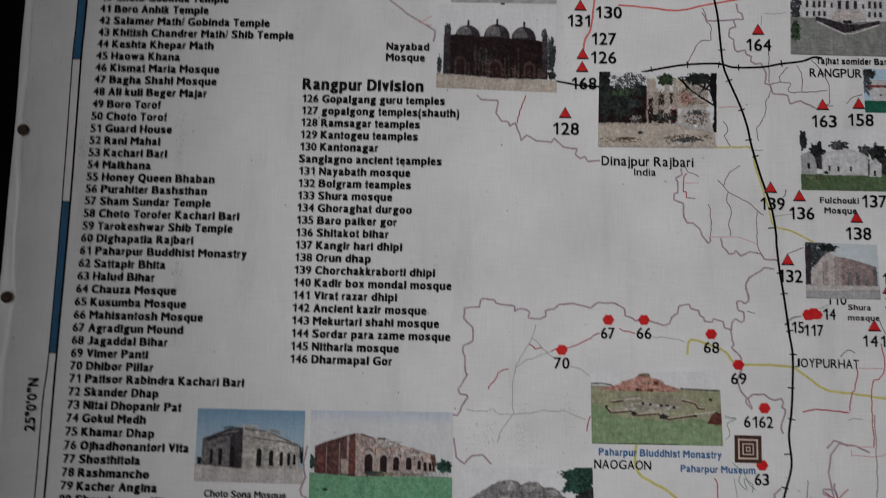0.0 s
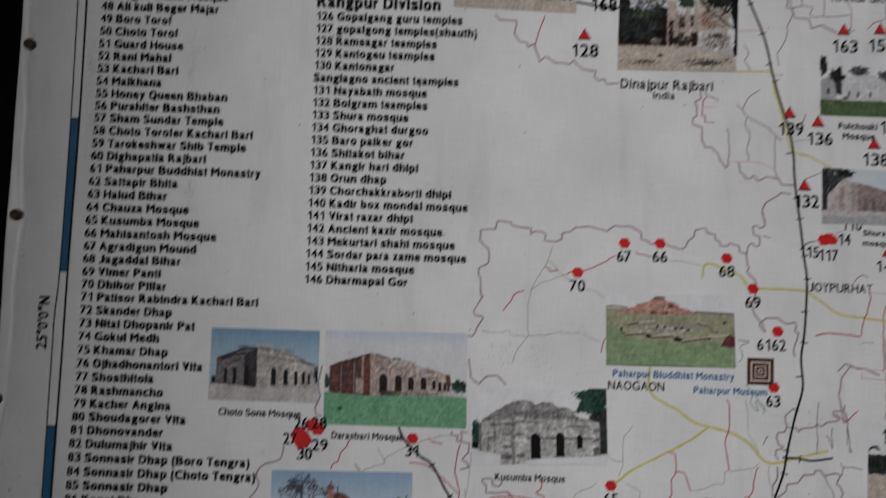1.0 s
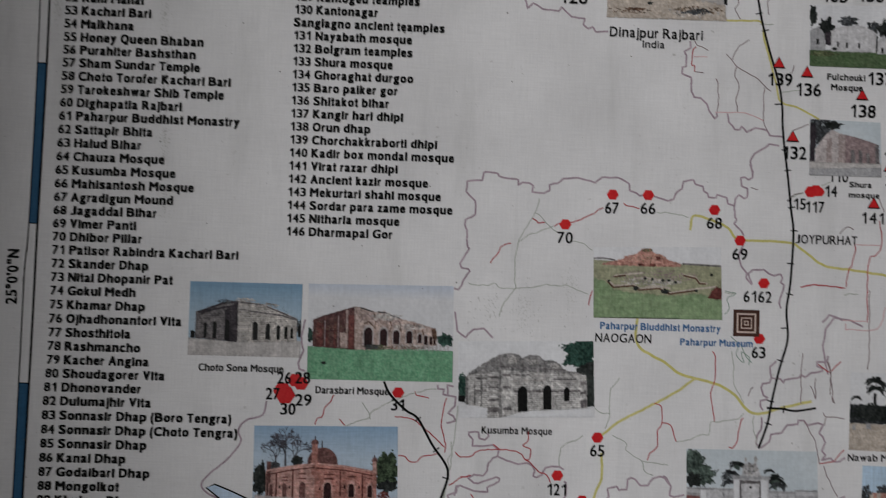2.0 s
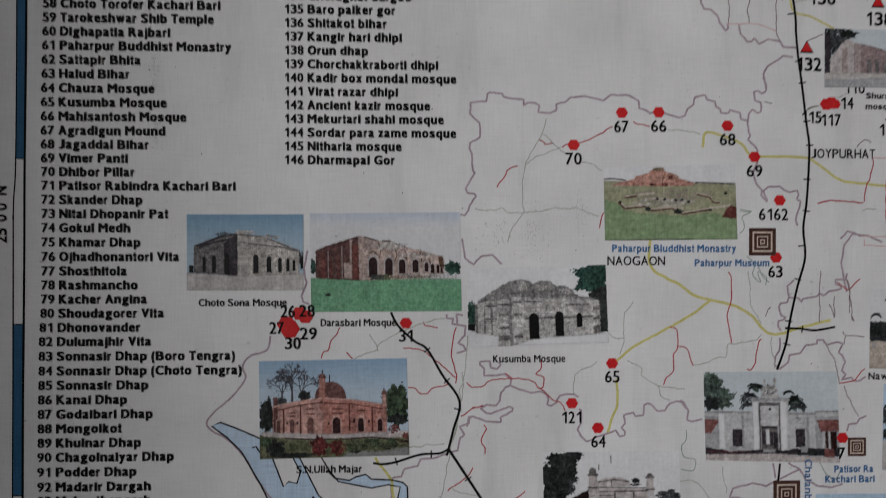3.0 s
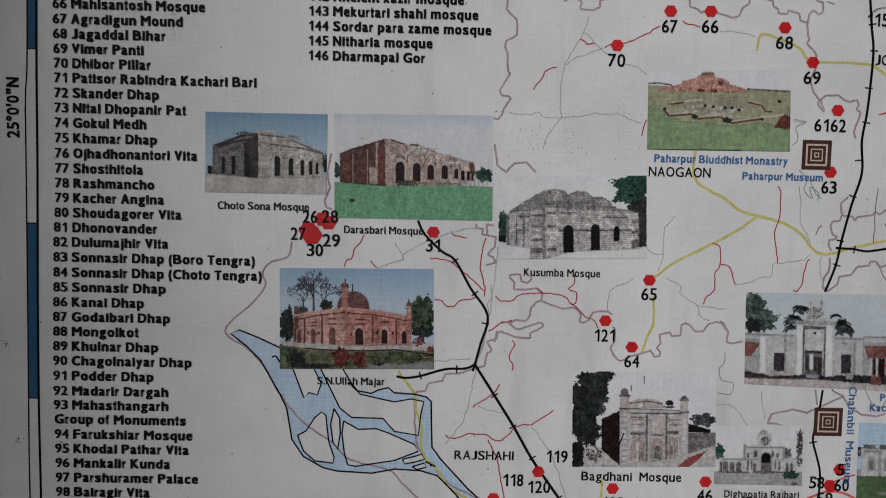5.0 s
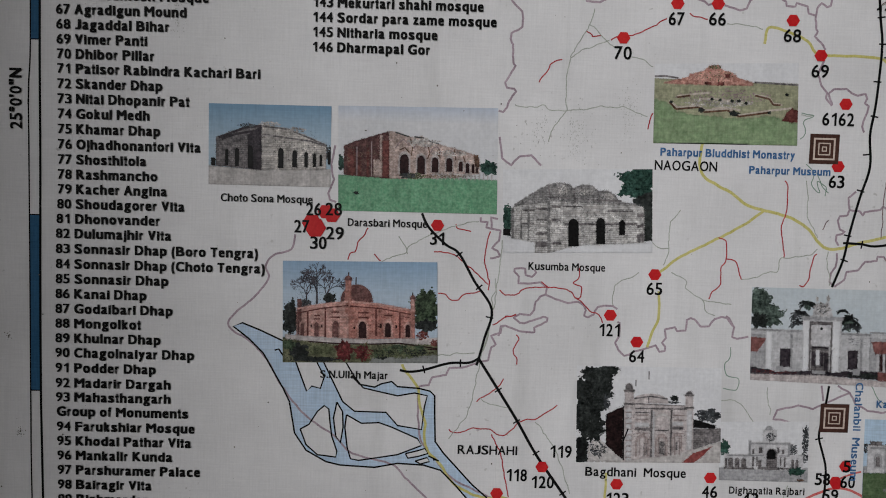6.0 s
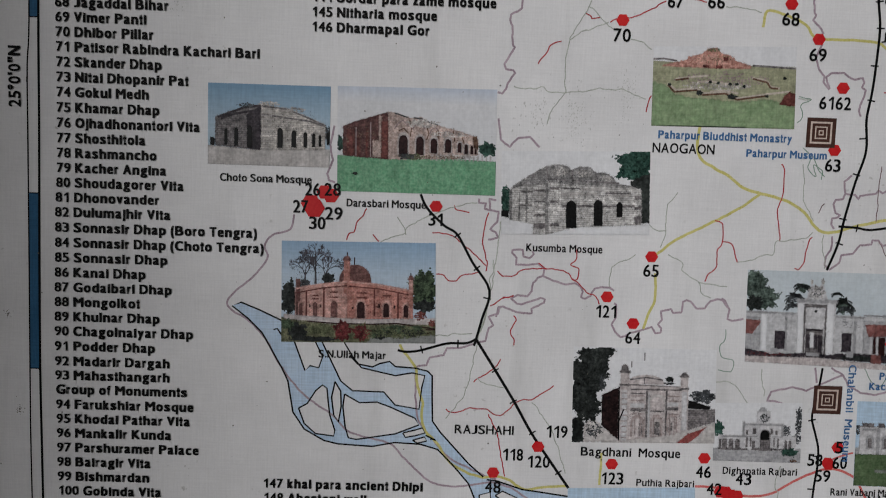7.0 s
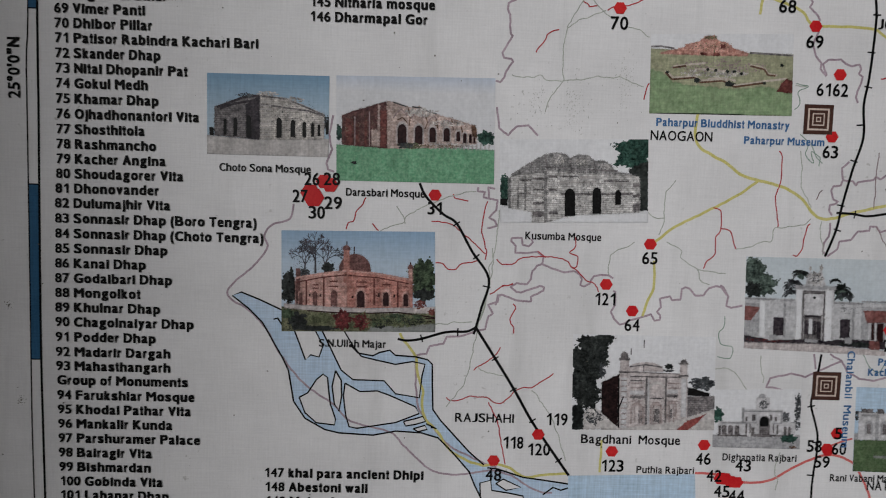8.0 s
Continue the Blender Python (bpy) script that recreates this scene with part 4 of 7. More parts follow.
draw_track([(363.3, 1589.7), (366.9, 1581.2), (364.0, 1575.4), (369.5, 1567.9)])
draw_track([(456.1, 1390.4), (457.9, 1393.0), (463.1, 1396.5), (468.2, 1395.0)])
draw_track([(489.5, 1421.9), (493.8, 1410.1)])

def draw_stream_line(run):
    stroke("stream_line", run, 0.75, M_GREYLINE, "line", 0.6)


draw_stream_line([(138.0, 1211.5), (137.9, 1190.1), (130.3, 1159.6), (127.4, 1142.2), (122.9, 1120.2), (119.0, 1106.9), (106.5, 1089.0)])
draw_stream_line([(129.4, 1120.3), (136.0, 1116.1), (153.4, 1113.0)])
draw_stream_line([(171.2, 1103.7), (184.9, 1086.3), (194.5, 1064.3), (199.5, 1048.7)])
draw_stream_line([(346.4, 1134.4), (350.0, 1112.4)])
draw_stream_line([(309.0, 1122.5), (320.7, 1124.1), (329.8, 1118.6), (337.1, 1107.6)])
draw_stream_line([(364.2, 1027.4), (365.9, 1036.5), (363.2, 1043.3), (366.6, 1059.1)])
draw_stream_line([(439.5, 1430.5), (448.3, 1433.8)])
draw_stream_line([(301.1, 1403.8), (318.8, 1402.1), (328.4, 1400.7)])
draw_stream_line([(204.2, 1410.8), (202.6, 1404.9), (201.0, 1399.7), (196.0, 1390.3), (190.1, 1380.8), (187.1, 1375.7), (186.0, 1366.3), (185.4, 1354.3), (185.9, 1340.6), (185.7, 1336.9), (181.5, 1330.3), (176.4, 1323.4), (173.9, 1313.7)])
draw_stream_line([(201.0, 1400.6), (208.9, 1393.1), (219.4, 1383.9)])
draw_stream_line([(187.1, 1375.7), (194.4, 1380.0), (207.3, 1385.4), (215.8, 1388.9)])
draw_stream_line([(233.3, 1377.3), (240.3, 1375.7), (249.0, 1370.7)])
draw_stream_line([(147.7, 1340.4), (155.5, 1338.5), (161.5, 1339.4), (169.2, 1340.1), (172.7, 1338.4), (178.8, 1336.8), (190.8, 1337.3), (199.5, 1338.8), (206.3, 1340.1), (227.1, 1340.7), (235.8, 1338.2), (246.3, 1335.0)])
draw_stream_line([(274.8, 1267.1), (268.9, 1259.2), (266.3, 1255.7), (266.2, 1238.3), (266.8, 1233.9), (263.5, 1225.2)])
draw_stream_line([(251.7, 1244.2), (258.8, 1239.1), (265.9, 1237.4)])
draw_stream_line([(268.9, 1220.8), (280.4, 1213.9), (282.3, 1207.0), (293.0, 1200.0), (296.8, 1191.3), (303.9, 1187.8)])
draw_stream_line([(293.1, 1199.7), (300.1, 1198.7), (316.0, 1196.7)])
draw_stream_line([(245.2, 1219.2), (238.3, 1214.5), (229.7, 1210.9), (227.1, 1207.4), (226.1, 1197.8), (226.5, 1194.3)])
draw_stream_line([(366.9, 1290.0), (368.9, 1279.9), (369.0, 1266.3), (373.0, 1257.9), (378.4, 1248.6)])
draw_stream_line([(322.8, 1215.1), (329.6, 1216.5), (344.9, 1222.0), (350.0, 1222.9), (350.6, 1231.4), (358.3, 1233.2), (371.9, 1235.0), (378.6, 1240.2)])
draw_stream_line([(386.4, 1238.5), (385.8, 1230.9), (388.7, 1219.0), (388.9, 1212.2)])
draw_stream_line([(52.1, 1222.0), (64.8, 1227.5), (71.2, 1229.7), (73.3, 1234.0), (90.3, 1243.8), (111.6, 1251.5), (124.4, 1253.8)])
draw_stream_line([(72.3, 1228.6), (69.0, 1236.1), (64.7, 1241.4)])
draw_stream_line([(141.8, 1240.0), (141.0, 1220.6), (139.0, 1205.5), (135.9, 1196.8), (137.1, 1189.3), (136.1, 1179.5), (131.0, 1160.0), (125.7, 1146.9)])
draw_stream_line([(86.9, 1151.1), (104.1, 1153.3), (123.5, 1155.1)])
draw_stream_line([(403.2, 1506.8), (414.2, 1508.9), (421.5, 1510.4)])
draw_stream_line([(385.1, 1563.7), (397.1, 1564.9)])
draw_stream_line([(397.9, 1684.8), (396.8, 1675.9)])
draw_stream_line([(398.9, 1686.8), (404.5, 1685.9), (419.6, 1687.2)])
draw_stream_line([(415.4, 1419.9), (424.9, 1423.6)])
draw_stream_line([(461.2, 1340.4), (473.0, 1341.5)])
draw_stream_line([(359.4, 1338.3), (369.5, 1338.6)])

def draw_green_stream_line(run):
    stroke("green_stream_line", run, 0.7, M_GREENLINE, "line", 0.3)


draw_green_stream_line([(317.0, 1164.4), (316.7, 1155.6), (313.4, 1151.2), (315.3, 1142.4), (324.1, 1140.5), (322.5, 1131.6), (312.8, 1132.7)])
draw_green_stream_line([(360.2, 1340.2), (369.7, 1338.4), (362.3, 1334.0), (364.2, 1325.7), (360.2, 1321.4)])
draw_green_stream_line([(365.7, 1302.7), (372.6, 1296.6), (371.0, 1288.1), (377.9, 1282.0), (375.1, 1290.4), (381.9, 1286.3), (381.5, 1279.6)])
draw_green_stream_line([(374.7, 1296.7), (379.7, 1286.3), (384.3, 1282.2)])
draw_green_stream_line([(425.1, 1138.5), (431.7, 1127.6), (439.5, 1123.4), (444.5, 1132.4)])

def draw_pink_road(run):
    stroke("pink_road", run, 0.8, M_PINK, "line", 0.2)


draw_pink_road([(100.3, 1672.8), (110.1, 1678.2)])
draw_pink_road([(97.9, 1672.8), (110.4, 1669.4)])
draw_pink_road([(329.8, 1534.4), (341.3, 1534.7)])
draw_pink_road([(348.9, 1488.3), (371.8, 1489.2), (379.9, 1487.2), (389.9, 1483.3)])
draw_pink_road([(358.9, 1601.1), (379.4, 1602.5)])
draw_pink_road([(469.4, 1382.4), (492.2, 1382.1)])
draw_pink_road([(460.4, 1318.9), (479.6, 1318.6)])

draw_track([(482.1, 1344.7), (483.0, 1316.5), (482.4, 1279.0)])
draw_track([(448.2, 1284.4), (451.1, 1269.5), (453.0, 1250.9)])
draw_pink_road([(462.7, 1311.7), (489.2, 1312.8), (496.5, 1330.8)])
draw_pink_road([(462.7, 1316.4), (462.7, 1310.7)])

# ---- railways: a heavy line with cross ticks ----
def railway(run, ticks, wide=1.9):
    rail = stroke("railway", run, wide, M_BLACK, "rail", 0.0, banner, "black railway line with cross ticks")
    pts = smooth(run, 4)
    for tu, tv in ticks:
        i = min(range(len(pts) - 1), key=lambda k: (pts[k][0] - tu) ** 2 + (pts[k][1] - tv) ** 2)
        d = (Vector(pts[i + 1]) - Vector(pts[i])).normalized()
        n = Vector((-d.y, d.x)) * 3.0
        bm = bmesh.new()
        ribbon(bm, [Vector((tu, tv)) - n, Vector((tu, tv)) + n], 1.1, lift("rail"))
        part("cross_tick", bm, M_BLACK, rail)


railway([(81.8, 1258.8), (87.2, 1248.4), (100.2, 1236.0), (110.2, 1229.5), (122.3, 1209.0), (135.8, 1188.3), (130.9, 1166.2), (127.1, 1150.9), (125.6, 1145.6)], [(110.2, 1229.1), (125.8, 1204.8), (134.3, 1182.2)])
railway([(127.1, 1150.9), (155.8, 1106.9), (172.1, 1079.4), (188.3, 1056.5), (202.7, 1036.6)], [(142.6, 1127.2), (157.3, 1103.4), (172.9, 1079.4), (194.3, 1048.6)], 2.1)
railway([(68.0, 1140.7), (74.9, 1139.6), (85.6, 1141.1), (104.9, 1146.8), (119.9, 1147.6), (127.1, 1150.9)], [(86.1, 1141.6), (113.5, 1147.0)])
railway([(355.9, 1702.4), (359.5, 1682.9), (361.7, 1657.4), (363.8, 1638.2), (368.5, 1624.6), (377.8, 1602.3), (383.2, 1585.0), (386.7, 1567.7), (393.4, 1543.3), (402.4, 1514.3), (405.7, 1492.6)]+[(405.9, 1483.2), (407.9, 1461.9), (411.2, 1438.5), (414.6, 1410.0), (417.0, 1391.1), (416.1, 1362.8), (414.7, 1344.0), (412.3, 1325.2), (413.8, 1301.9), (407.6, 1278.6), (401.4, 1250.7), (398.1, 1232.1), (391.0, 1211.7)], [(362.6, 1652.4), (368.5, 1625.1), (378.7, 1599.3), (384.4, 1573.1), (389.9, 1558.9), (402.0, 1497.4)]+[(408.3, 1459.6), (411.2, 1442.2), (415.1, 1411.4), (417.5, 1392.1), (415.2, 1364.7), (414.7, 1339.3), (410.9, 1311.2), (408.0, 1284.2), (400.4, 1250.7), (399.0, 1232.1)])
railway([(393.6, 1136.4), (392.0, 1122.3), (388.8, 1104.4), (388.5, 1095.5), (391.9, 1084.4), (394.9, 1073.3), (395.4, 1059.8), (394.1, 1046.2), (393.3, 1032.6), (393.4, 1018.0)], [(388.5, 1095.5), (394.0, 1067.0), (391.8, 1040.7)], 1.7)
railway([(214.8, 1622.5), (227.1, 1620.3), (241.8, 1618.1), (257.4, 1617.4)], [], 1.8)
railway([(293.0, 1631.1), (327.2, 1638.0), (354.1, 1640.0), (363.8, 1639.2), (373.5, 1636.9), (397.9, 1637.8), (412.4, 1640.7), (431.9, 1643.6), (441.7, 1647.4), (449.0, 1646.5)], [(301.8, 1633.4), (332.7, 1638.6), (359.9, 1639.1), (376.9, 1636.9), (413.9, 1641.2)], 1.8)
railway([(397.3, 1245.1), (410.7, 1244.6), (421.7, 1243.2), (438.8, 1245.9)], [(411.6, 1244.2)], 1.8)


# ---- markers ----
def hexagon(u, v, r=5.0, squash=0.94):
    patch("hexagon_marker", [(u + r * math.cos(radians(60 * k)), v + r * squash * math.sin(radians(60 * k))) for k in range(6)], M_RED, banner, "mark", "red hexagon marker of a site")


def triangle(u, v, s=5.6):
    patch("triangle_marker", [(u - s, v - s * 0.85), (u + s, v - s * 0.85), (u, v + s * 0.95)], M_VOIDB, banner, "mark", "red triangle marker with a dark outline")
    k = s - 1.1
    patch("triangle_fill", [(u - k, v - k * 0.80), (u + k, v - k * 0.80), (u, v + k * 0.92)], M_RED, banner, "mark")


for u, v in [(264.5, 1416.8), (294.2, 1417.4), (349.9, 1407.1), (372.0, 1382.4), (225.9, 1390.9), (392.7, 1347.7), (389.8, 1301.8)]:
    hexagon(u, v)
for u, v in [(93.5, 1250.2), (257.0, 1217.7), (245.7, 1166.5), (224.9, 1186.3), (143.9, 1047.5), (177.7, 1068.8), (235.2, 1056.7), (306.7, 1063.2), (409.9, 1074.5)]:
    hexagon(u, v)
for u, v, r in ((0.6, 1249.3, 7.5), (3.1, 1246.0, 8.0), (15.2, 1255.6, 6.2), (10.6, 1258.0, 6.0), (402.8, 1062.2, 5.0), (403.8, 1060.9, 5.0), (321.0, 1036.9, 5.6), (325.0, 1036.6, 5.6), (329.1, 1034.4, 5.6), (334.0, 1034.0, 5.2),
                (430.8, 1425.1, 5.4), (435.2, 1426.1, 5.6), (438.5, 1425.2, 4.2), (444.8, 1156.6, 5.0)):
    hexagon(u, v, r)
for u, v in [(239.9, 1690.4), (242.1, 1646.4), (241.7, 1634.8), (227.3, 1593.6), (394.1, 1671.3), (447.8, 1605.3), (478.6, 1606.9), (401.8, 1532.2), (425.9, 1525.5), (473.3, 1508.2), (414.6, 1470.9), (484.7, 1417.5)]:
    triangle(u, v)
for u, v in [(497.8, 1448.8)]:
    triangle(u, v)


def museum_mark(u, v, s, material=None):
    """Nested squares."""
    for k, m in ((1.0, M_BROWN), (0.74, M_BEIGE), (0.62, M_BROWN), (0.42, M_BEIGE), (0.34, M_BROWN), (0.17, M_BEIGE), (0.10, M_BROWN)):
        patch("museum_square", [(u - s * k, v - s * k), (u + s * k, v - s * k), (u + s * k, v + s * k), (u - s * k, v + s * k)], m, banner, "mark")


museum_mark(378.6, 1314.4, 11.0)
museum_mark(398.9, 1111.8, 11.0)
museum_mark(456.7, 1149.2, 7.5)

# ---- the lists of sites ----
LIST = [
    ("40 Choto Gobinda Temple", 113.4), ("41 Boro Anhik Temple", 96.2), ("42 Salamer Math/ Gobinda Temple", 150.9),
    ("43 Khitish Chandrer Math/ Shib Temple", 172.7), ("44 Keshta Khepar Math", 102.7), ("45 Haowa Khana", 73.7),
    ("46 Kismat Maria Mosque", 109.0), ("47 Bagha Shahi Mosque", 107.2), ("48 Ali kuli Beger Majar", 99.5),
    ("49 Boro Torof", 59.9), ("50 Choto Torof", 66.1), ("51 Guard House", 71.2), ("52 Rani Mahal", 61.7),
    ("53 Kachari Bari", 68.3), ("54 Malkhana", 54.9), ("55 Honey Queen Bhaban", 111.1), ("56 Purahiter Bashsthan", 105.1),
    ("57 Sham Sundar Temple", 108.8), ("58 Choto Torofer Kachari Bari", 134.2), ("59 Tarokeshwar Shib Temple", 129.2),
    ("60 Dighapatia Rajbari", 96.3), ("61 Paharpur Buddhist Monastry", 143.1), ("62 Sattapir Bhita", 74.3),
    ("63 Halud Bihar", 66.1), ("64 Chauza Mosque", 85.2), ("65 Kusumba Mosque", 94.7), ("66 Mahisantosh Mosque", 109.8),
    ("67 Agradigun Mound", 93.8), ("68 Jagaddal Bihar", 81.2), ("69 Vimer Panti", 65.2), ("70 Dhibor Pillar", 70.1),
    ("71 Patisor Rabindra Kachari Bari", 147.0), ("72 Skander Dhap", 75.8), ("73 Nitai Dhopanir Pat", 95.3),
    ("74 Gokul Medh", 66.5), ("75 Khamar Dhap", 74.3), ("76 Ojhadhonantori Vita", 103.8), ("77 Shosthitola", 64.0),
    ("78 Rashmancho", 72.4), ("79 Kacher Angina", 79.6), ("80 Shoudagorer Vita", 93.1), ("81 Dhonovander", 75.6),
    ("82 Dulumajhir Vita", 84.5), ("83 Sonnasir Dhap (Boro Tengra)", 148.5), ("84 Sonnasir Dhap (Choto Tengra)", 153.8),
    ("85 Sonnasir Dhap", 82.8), ("86 Kanai Dhap", 66.9), ("87 Godaibari Dhap", 86.5), ("88 Mongolkot", 62.9),
    ("89 Khulnar Dhap", 77.8), ("90 Chagolnaiyar Dhap", 102.9), ("91 Podder Dhap", 74.4), ("92 Madarir Dargah", 85.4),
    ("93 Mahasthangarh", 85.3), ("Group of Monuments", 98.0), ("94 Farukshiar Mosque", 102.8), ("95 Khodai Pathar Vita", 100.0),
    ("96 Mankalir Kunda", 85.7), ("97 Parshuramer Palace", 106.7), ("98 Bairagir Vita", 70.1), ("99 Bishmardan", 69.0),
    ("100 Gobinda Vita", 77.9), ("101 Lahanar Dhap", 82.6),
]
PITCH = [(40, 1686.8), (44, 1643.9), (47, 1611.6), (49, 1589.7), (51, 1567.9), (53, 1546.5), (55, 1525.0), (57, 1504.1), (59, 1482.5), (61, 1461.1), (63, 1439.3), (65, 1417.5), (67, 1395.7), (69, 1374.5), (71, 1353.4), (74, 1320.9), (77, 1287.7), (79, 1266.0), (82, 1233.4), (84, 1210.9), (87, 1177.5), (90, 1144.4), (92, 1121.6), (93, 1110.8), (94, 1099.9), (95, 1088.5), (97, 1066.3), (99, 1043.9), (101, 1021.4), (102, 1010.5)]
MARGIN = [(1010.5, -187.4), (1021.4, -187.4), (1043.9, -187.7), (1066.3, -187.8), (1088.5, -188.1), (1099.9, -188.1), (1110.8, -188.6), (1121.6, -188.7), (1144.4, -188.7), (1177.5, -188.4), (1210.9, -187.8), (1233.4, -187.6), (1266.0, -185.9), (1287.7, -185.6), (1320.9, -185.5), (1353.4, -185.6), (1374.5, -186.0), (1395.7, -186.2), (1417.5, -186.1), (1439.3, -185.6), (1461.1, -185.2), (1482.5, -184.7), (1504.1, -184.4), (1525.0, -184.4), (1567.9, -184.4), (1611.6, -184.1), (1686.8, -183.8)]
for row, (body, width) in enumerate(LIST, 40):
    v = float(np.interp(row, *zip(*PITCH)))
    words("list_line", body, float(np.interp(v, *zip(*MARGIN))), v, width, 7.1, M_BLACK, 0.061)
words("list_heading", "Rangpur Division", -1.0, 1609.5, 105.2, 10.3, M_BLACK, 0.056)
RANGPUR = [
    ("126 Gopalgang guru temples", 125.4), ("127 gopalgong temples(shauth)", 138.0), ("128 Ramsagar teamples", 104.3), ("129 Kantogeu teamples", 102.8),
    ("130 Kantonagar", 68.8), ("Sanglagno ancient teamples", 123.9), ("131 Nayabath mosque", 97.3), ("132 Bolgram teamples", 98.2),
    ("133 Shura mosque", 82.3), ("134 Ghoraghat durgoo", 99.5), ("135 Baro paiker gor", 87.0), ("136 Shitakot bihar", 80.3),
    ("137 Kangir hari dhipi", 92.2), ("138 Orun dhap", 65.9), ("139 Chorchakkraborti dhipi", 120.7), ("140 Kadir box mondal mosque", 134.9),
    ("141 Virat razar dhipi", 89.2), ("142 Ancient kazir mosque", 114.3), ("143 Mekurtari shahi mosque", 125.1), ("144 Sordar para zame mosque", 134.9),
    ("145 Nitharia mosque", 92.0), ("146 Dharmapal Gor", 86.7),
]
for row, (body, width) in enumerate(RANGPUR):
    words("list_line", body, -1.3, 1598.2 - 10.66 * row, width - 0.9, 7.0, M_BLACK, 0.061)
words("list_line", "147 khal para ancient Dhipi", -32.1, 1031.1, 122.3, 7.1, M_BLACK, 0.061)
words("list_line", "148 Abestoni wall", -31.6, 1019.9, 78.8, 7.1, M_BLACK, 0.061)
words("list_line", "149 Mokordem Gor", -31.0, 1008.7, 86.3, 7.1, M_BLACK, 0.061)

# ---- numbers beside the markers ----


def site_number(body, u, v, width):
    big = v > 1440 and len(body) == 3
    words("site_number", body, u, v - (0.8 if big else 0.1), width, 10.7 if big else 9.4, M_BLACK, 0.036)


site_number("131", 228.1, 1671.7, 21.1)
site_number("130", 252.3, 1679.8, 23.6)
site_number("127", 248.9, 1655.7, 22.0)
site_number("126", 248.1, 1638.9, 23.0)
site_number("168", 231.6, 1615.3, 22.4)
site_number("128", 215.8, 1574.9, 23.2)
site_number("164", 382.6, 1652.8, 22.4)
site_number("163", 437.1, 1586.1, 22.1)
site_number("158", 467.9, 1587.8, 22.6)
site_number("139", 391.9, 1513.5, 21.4)
site_number("136", 416.0, 1505.9, 21.9)
site_number("137", 477.4, 1517.5, 21.4)
site_number("138", 462.7, 1489.7, 22.2)
site_number("132", 405.7, 1452.5, 20.7)
site_number("14", 442.4, 1421.5, 10.6)
site_number("117", 426.1, 1407.8, 16.4)
site_number("115", 410.3, 1409.9, 16.3)
site_number("141", 473.7, 1400.2, 20.8)
site_number("12", 491.6, 1452.0, 14.6)
site_number("3", 494.5, 1431.6, 6.8)
site_number("67", 258.4, 1401.1, 11.3)
site_number("66", 288.0, 1401.8, 12.2)
site_number("68", 343.6, 1391.5, 12.6)
site_number("70", 219.5, 1375.4, 12.7)
site_number("69", 365.6, 1366.5, 12.6)
site_number("6162", 375.7, 1331.8, 23.6)
site_number("63", 383.5, 1285.9, 11.5)
site_number("31", 88.3, 1235.7, 11.0)
site_number("26", -3.7, 1255.1, 10.9)
site_number("28", 10.6, 1255.5, 11.8)
site_number("27", -12.4, 1242.2, 11.0)
site_number("29", 11.3, 1237.8, 12.7)
site_number("30", -0.4, 1230.3, 11.8)
site_number("65", 251.3, 1202.5, 11.6)
site_number("64", 240.4, 1151.1, 11.3)
site_number("121", 216.5, 1170.5, 16.4)
site_number("119", 183.1, 1076.5, 16.6)
site_number("118", 150.6, 1057.5, 15.7)
site_number("120", 169.6, 1052.5, 17.5)
site_number("123", 227.1, 1040.8, 17.6)
site_number("46", 300.9, 1047.8, 11.5)
site_number("43", 332.2, 1043.0, 12.0)
site_number("42", 310.1, 1034.4, 11.5)
site_number("45", 316.6, 1021.9, 12.0)
site_number("44", 328.3, 1018.5, 12.0)
site_number("58", 387.0, 1059.6, 11.5)
site_number("59", 393.6, 1047.1, 12.0)
site_number("60", 406.7, 1057.8, 11.1)
site_number("5", 408.0, 1070.0, 5.8)
site_number("48", 138.3, 1031.6, 11.8)
site_number("7", 441.0, 1139.6, 5.7)

words("site_number", "110", 445.8, 1433.9, 16.9, 9.0, M_BLACK, 0.03, ply="rail")

# ---- captions and place names ----
for body, u, v, width, cap in (
    ("Choto Sona Mosque", -66.7, 1263.8, 67.5, 5.7), ("Darasbari Mosque", 27.1, 1248.0, 58.7, 5.7), ("Kusumba Mosque", 162.1, 1219.0, 57.4, 5.7), ("S.N.Ullah Majar", 8.5, 1133.6, 50.6, 5.7),
    ("Bagdhani  Mosque", 210.8, 1062.9, 76.9, 6.9), ("Dighapatia Rajbari", 321.5, 1051.4, 58.1, 5.6), ("Puthia Rajbari", 254.9, 1040.0, 45.1, 5.6), ("Rani Vabani Ma", 406.8, 1036.5, 45.5, 5.6),
    ("Nawab M", 465.9, 1203.4, 34.2, 5.8), ("Dinajpur Rajbari", 258.6, 1548.1, 78.4, 8.2), ("India", 286.0, 1539.9, 18.7, 6.0),
):
    words("photo_caption", body, u, v, width, cap, M_GREYTXT, 0.026)
for body, u, v, width, cap in (
    ("Shura", 463.5, 1430.0, 18.9, 4.6), ("mosque", 463.0, 1421.4, 26.2, 4.6), ("Fulchouki", 442.9, 1519.6, 32.8, 5.2), ("Mosque", 446.4, 1510.9, 27.1, 5.2),
    ("Tajhat somider Bar", 443.5, 1641.3, 60.2, 5.6), ("Nayabad", 70.9, 1646.6, 37.4, 6.8), ("Mosque", 70.7, 1636.8, 33.9, 6.8),
):
    words("photo_caption", body, u, v, width, cap, M_GREYTXT, 0.05)
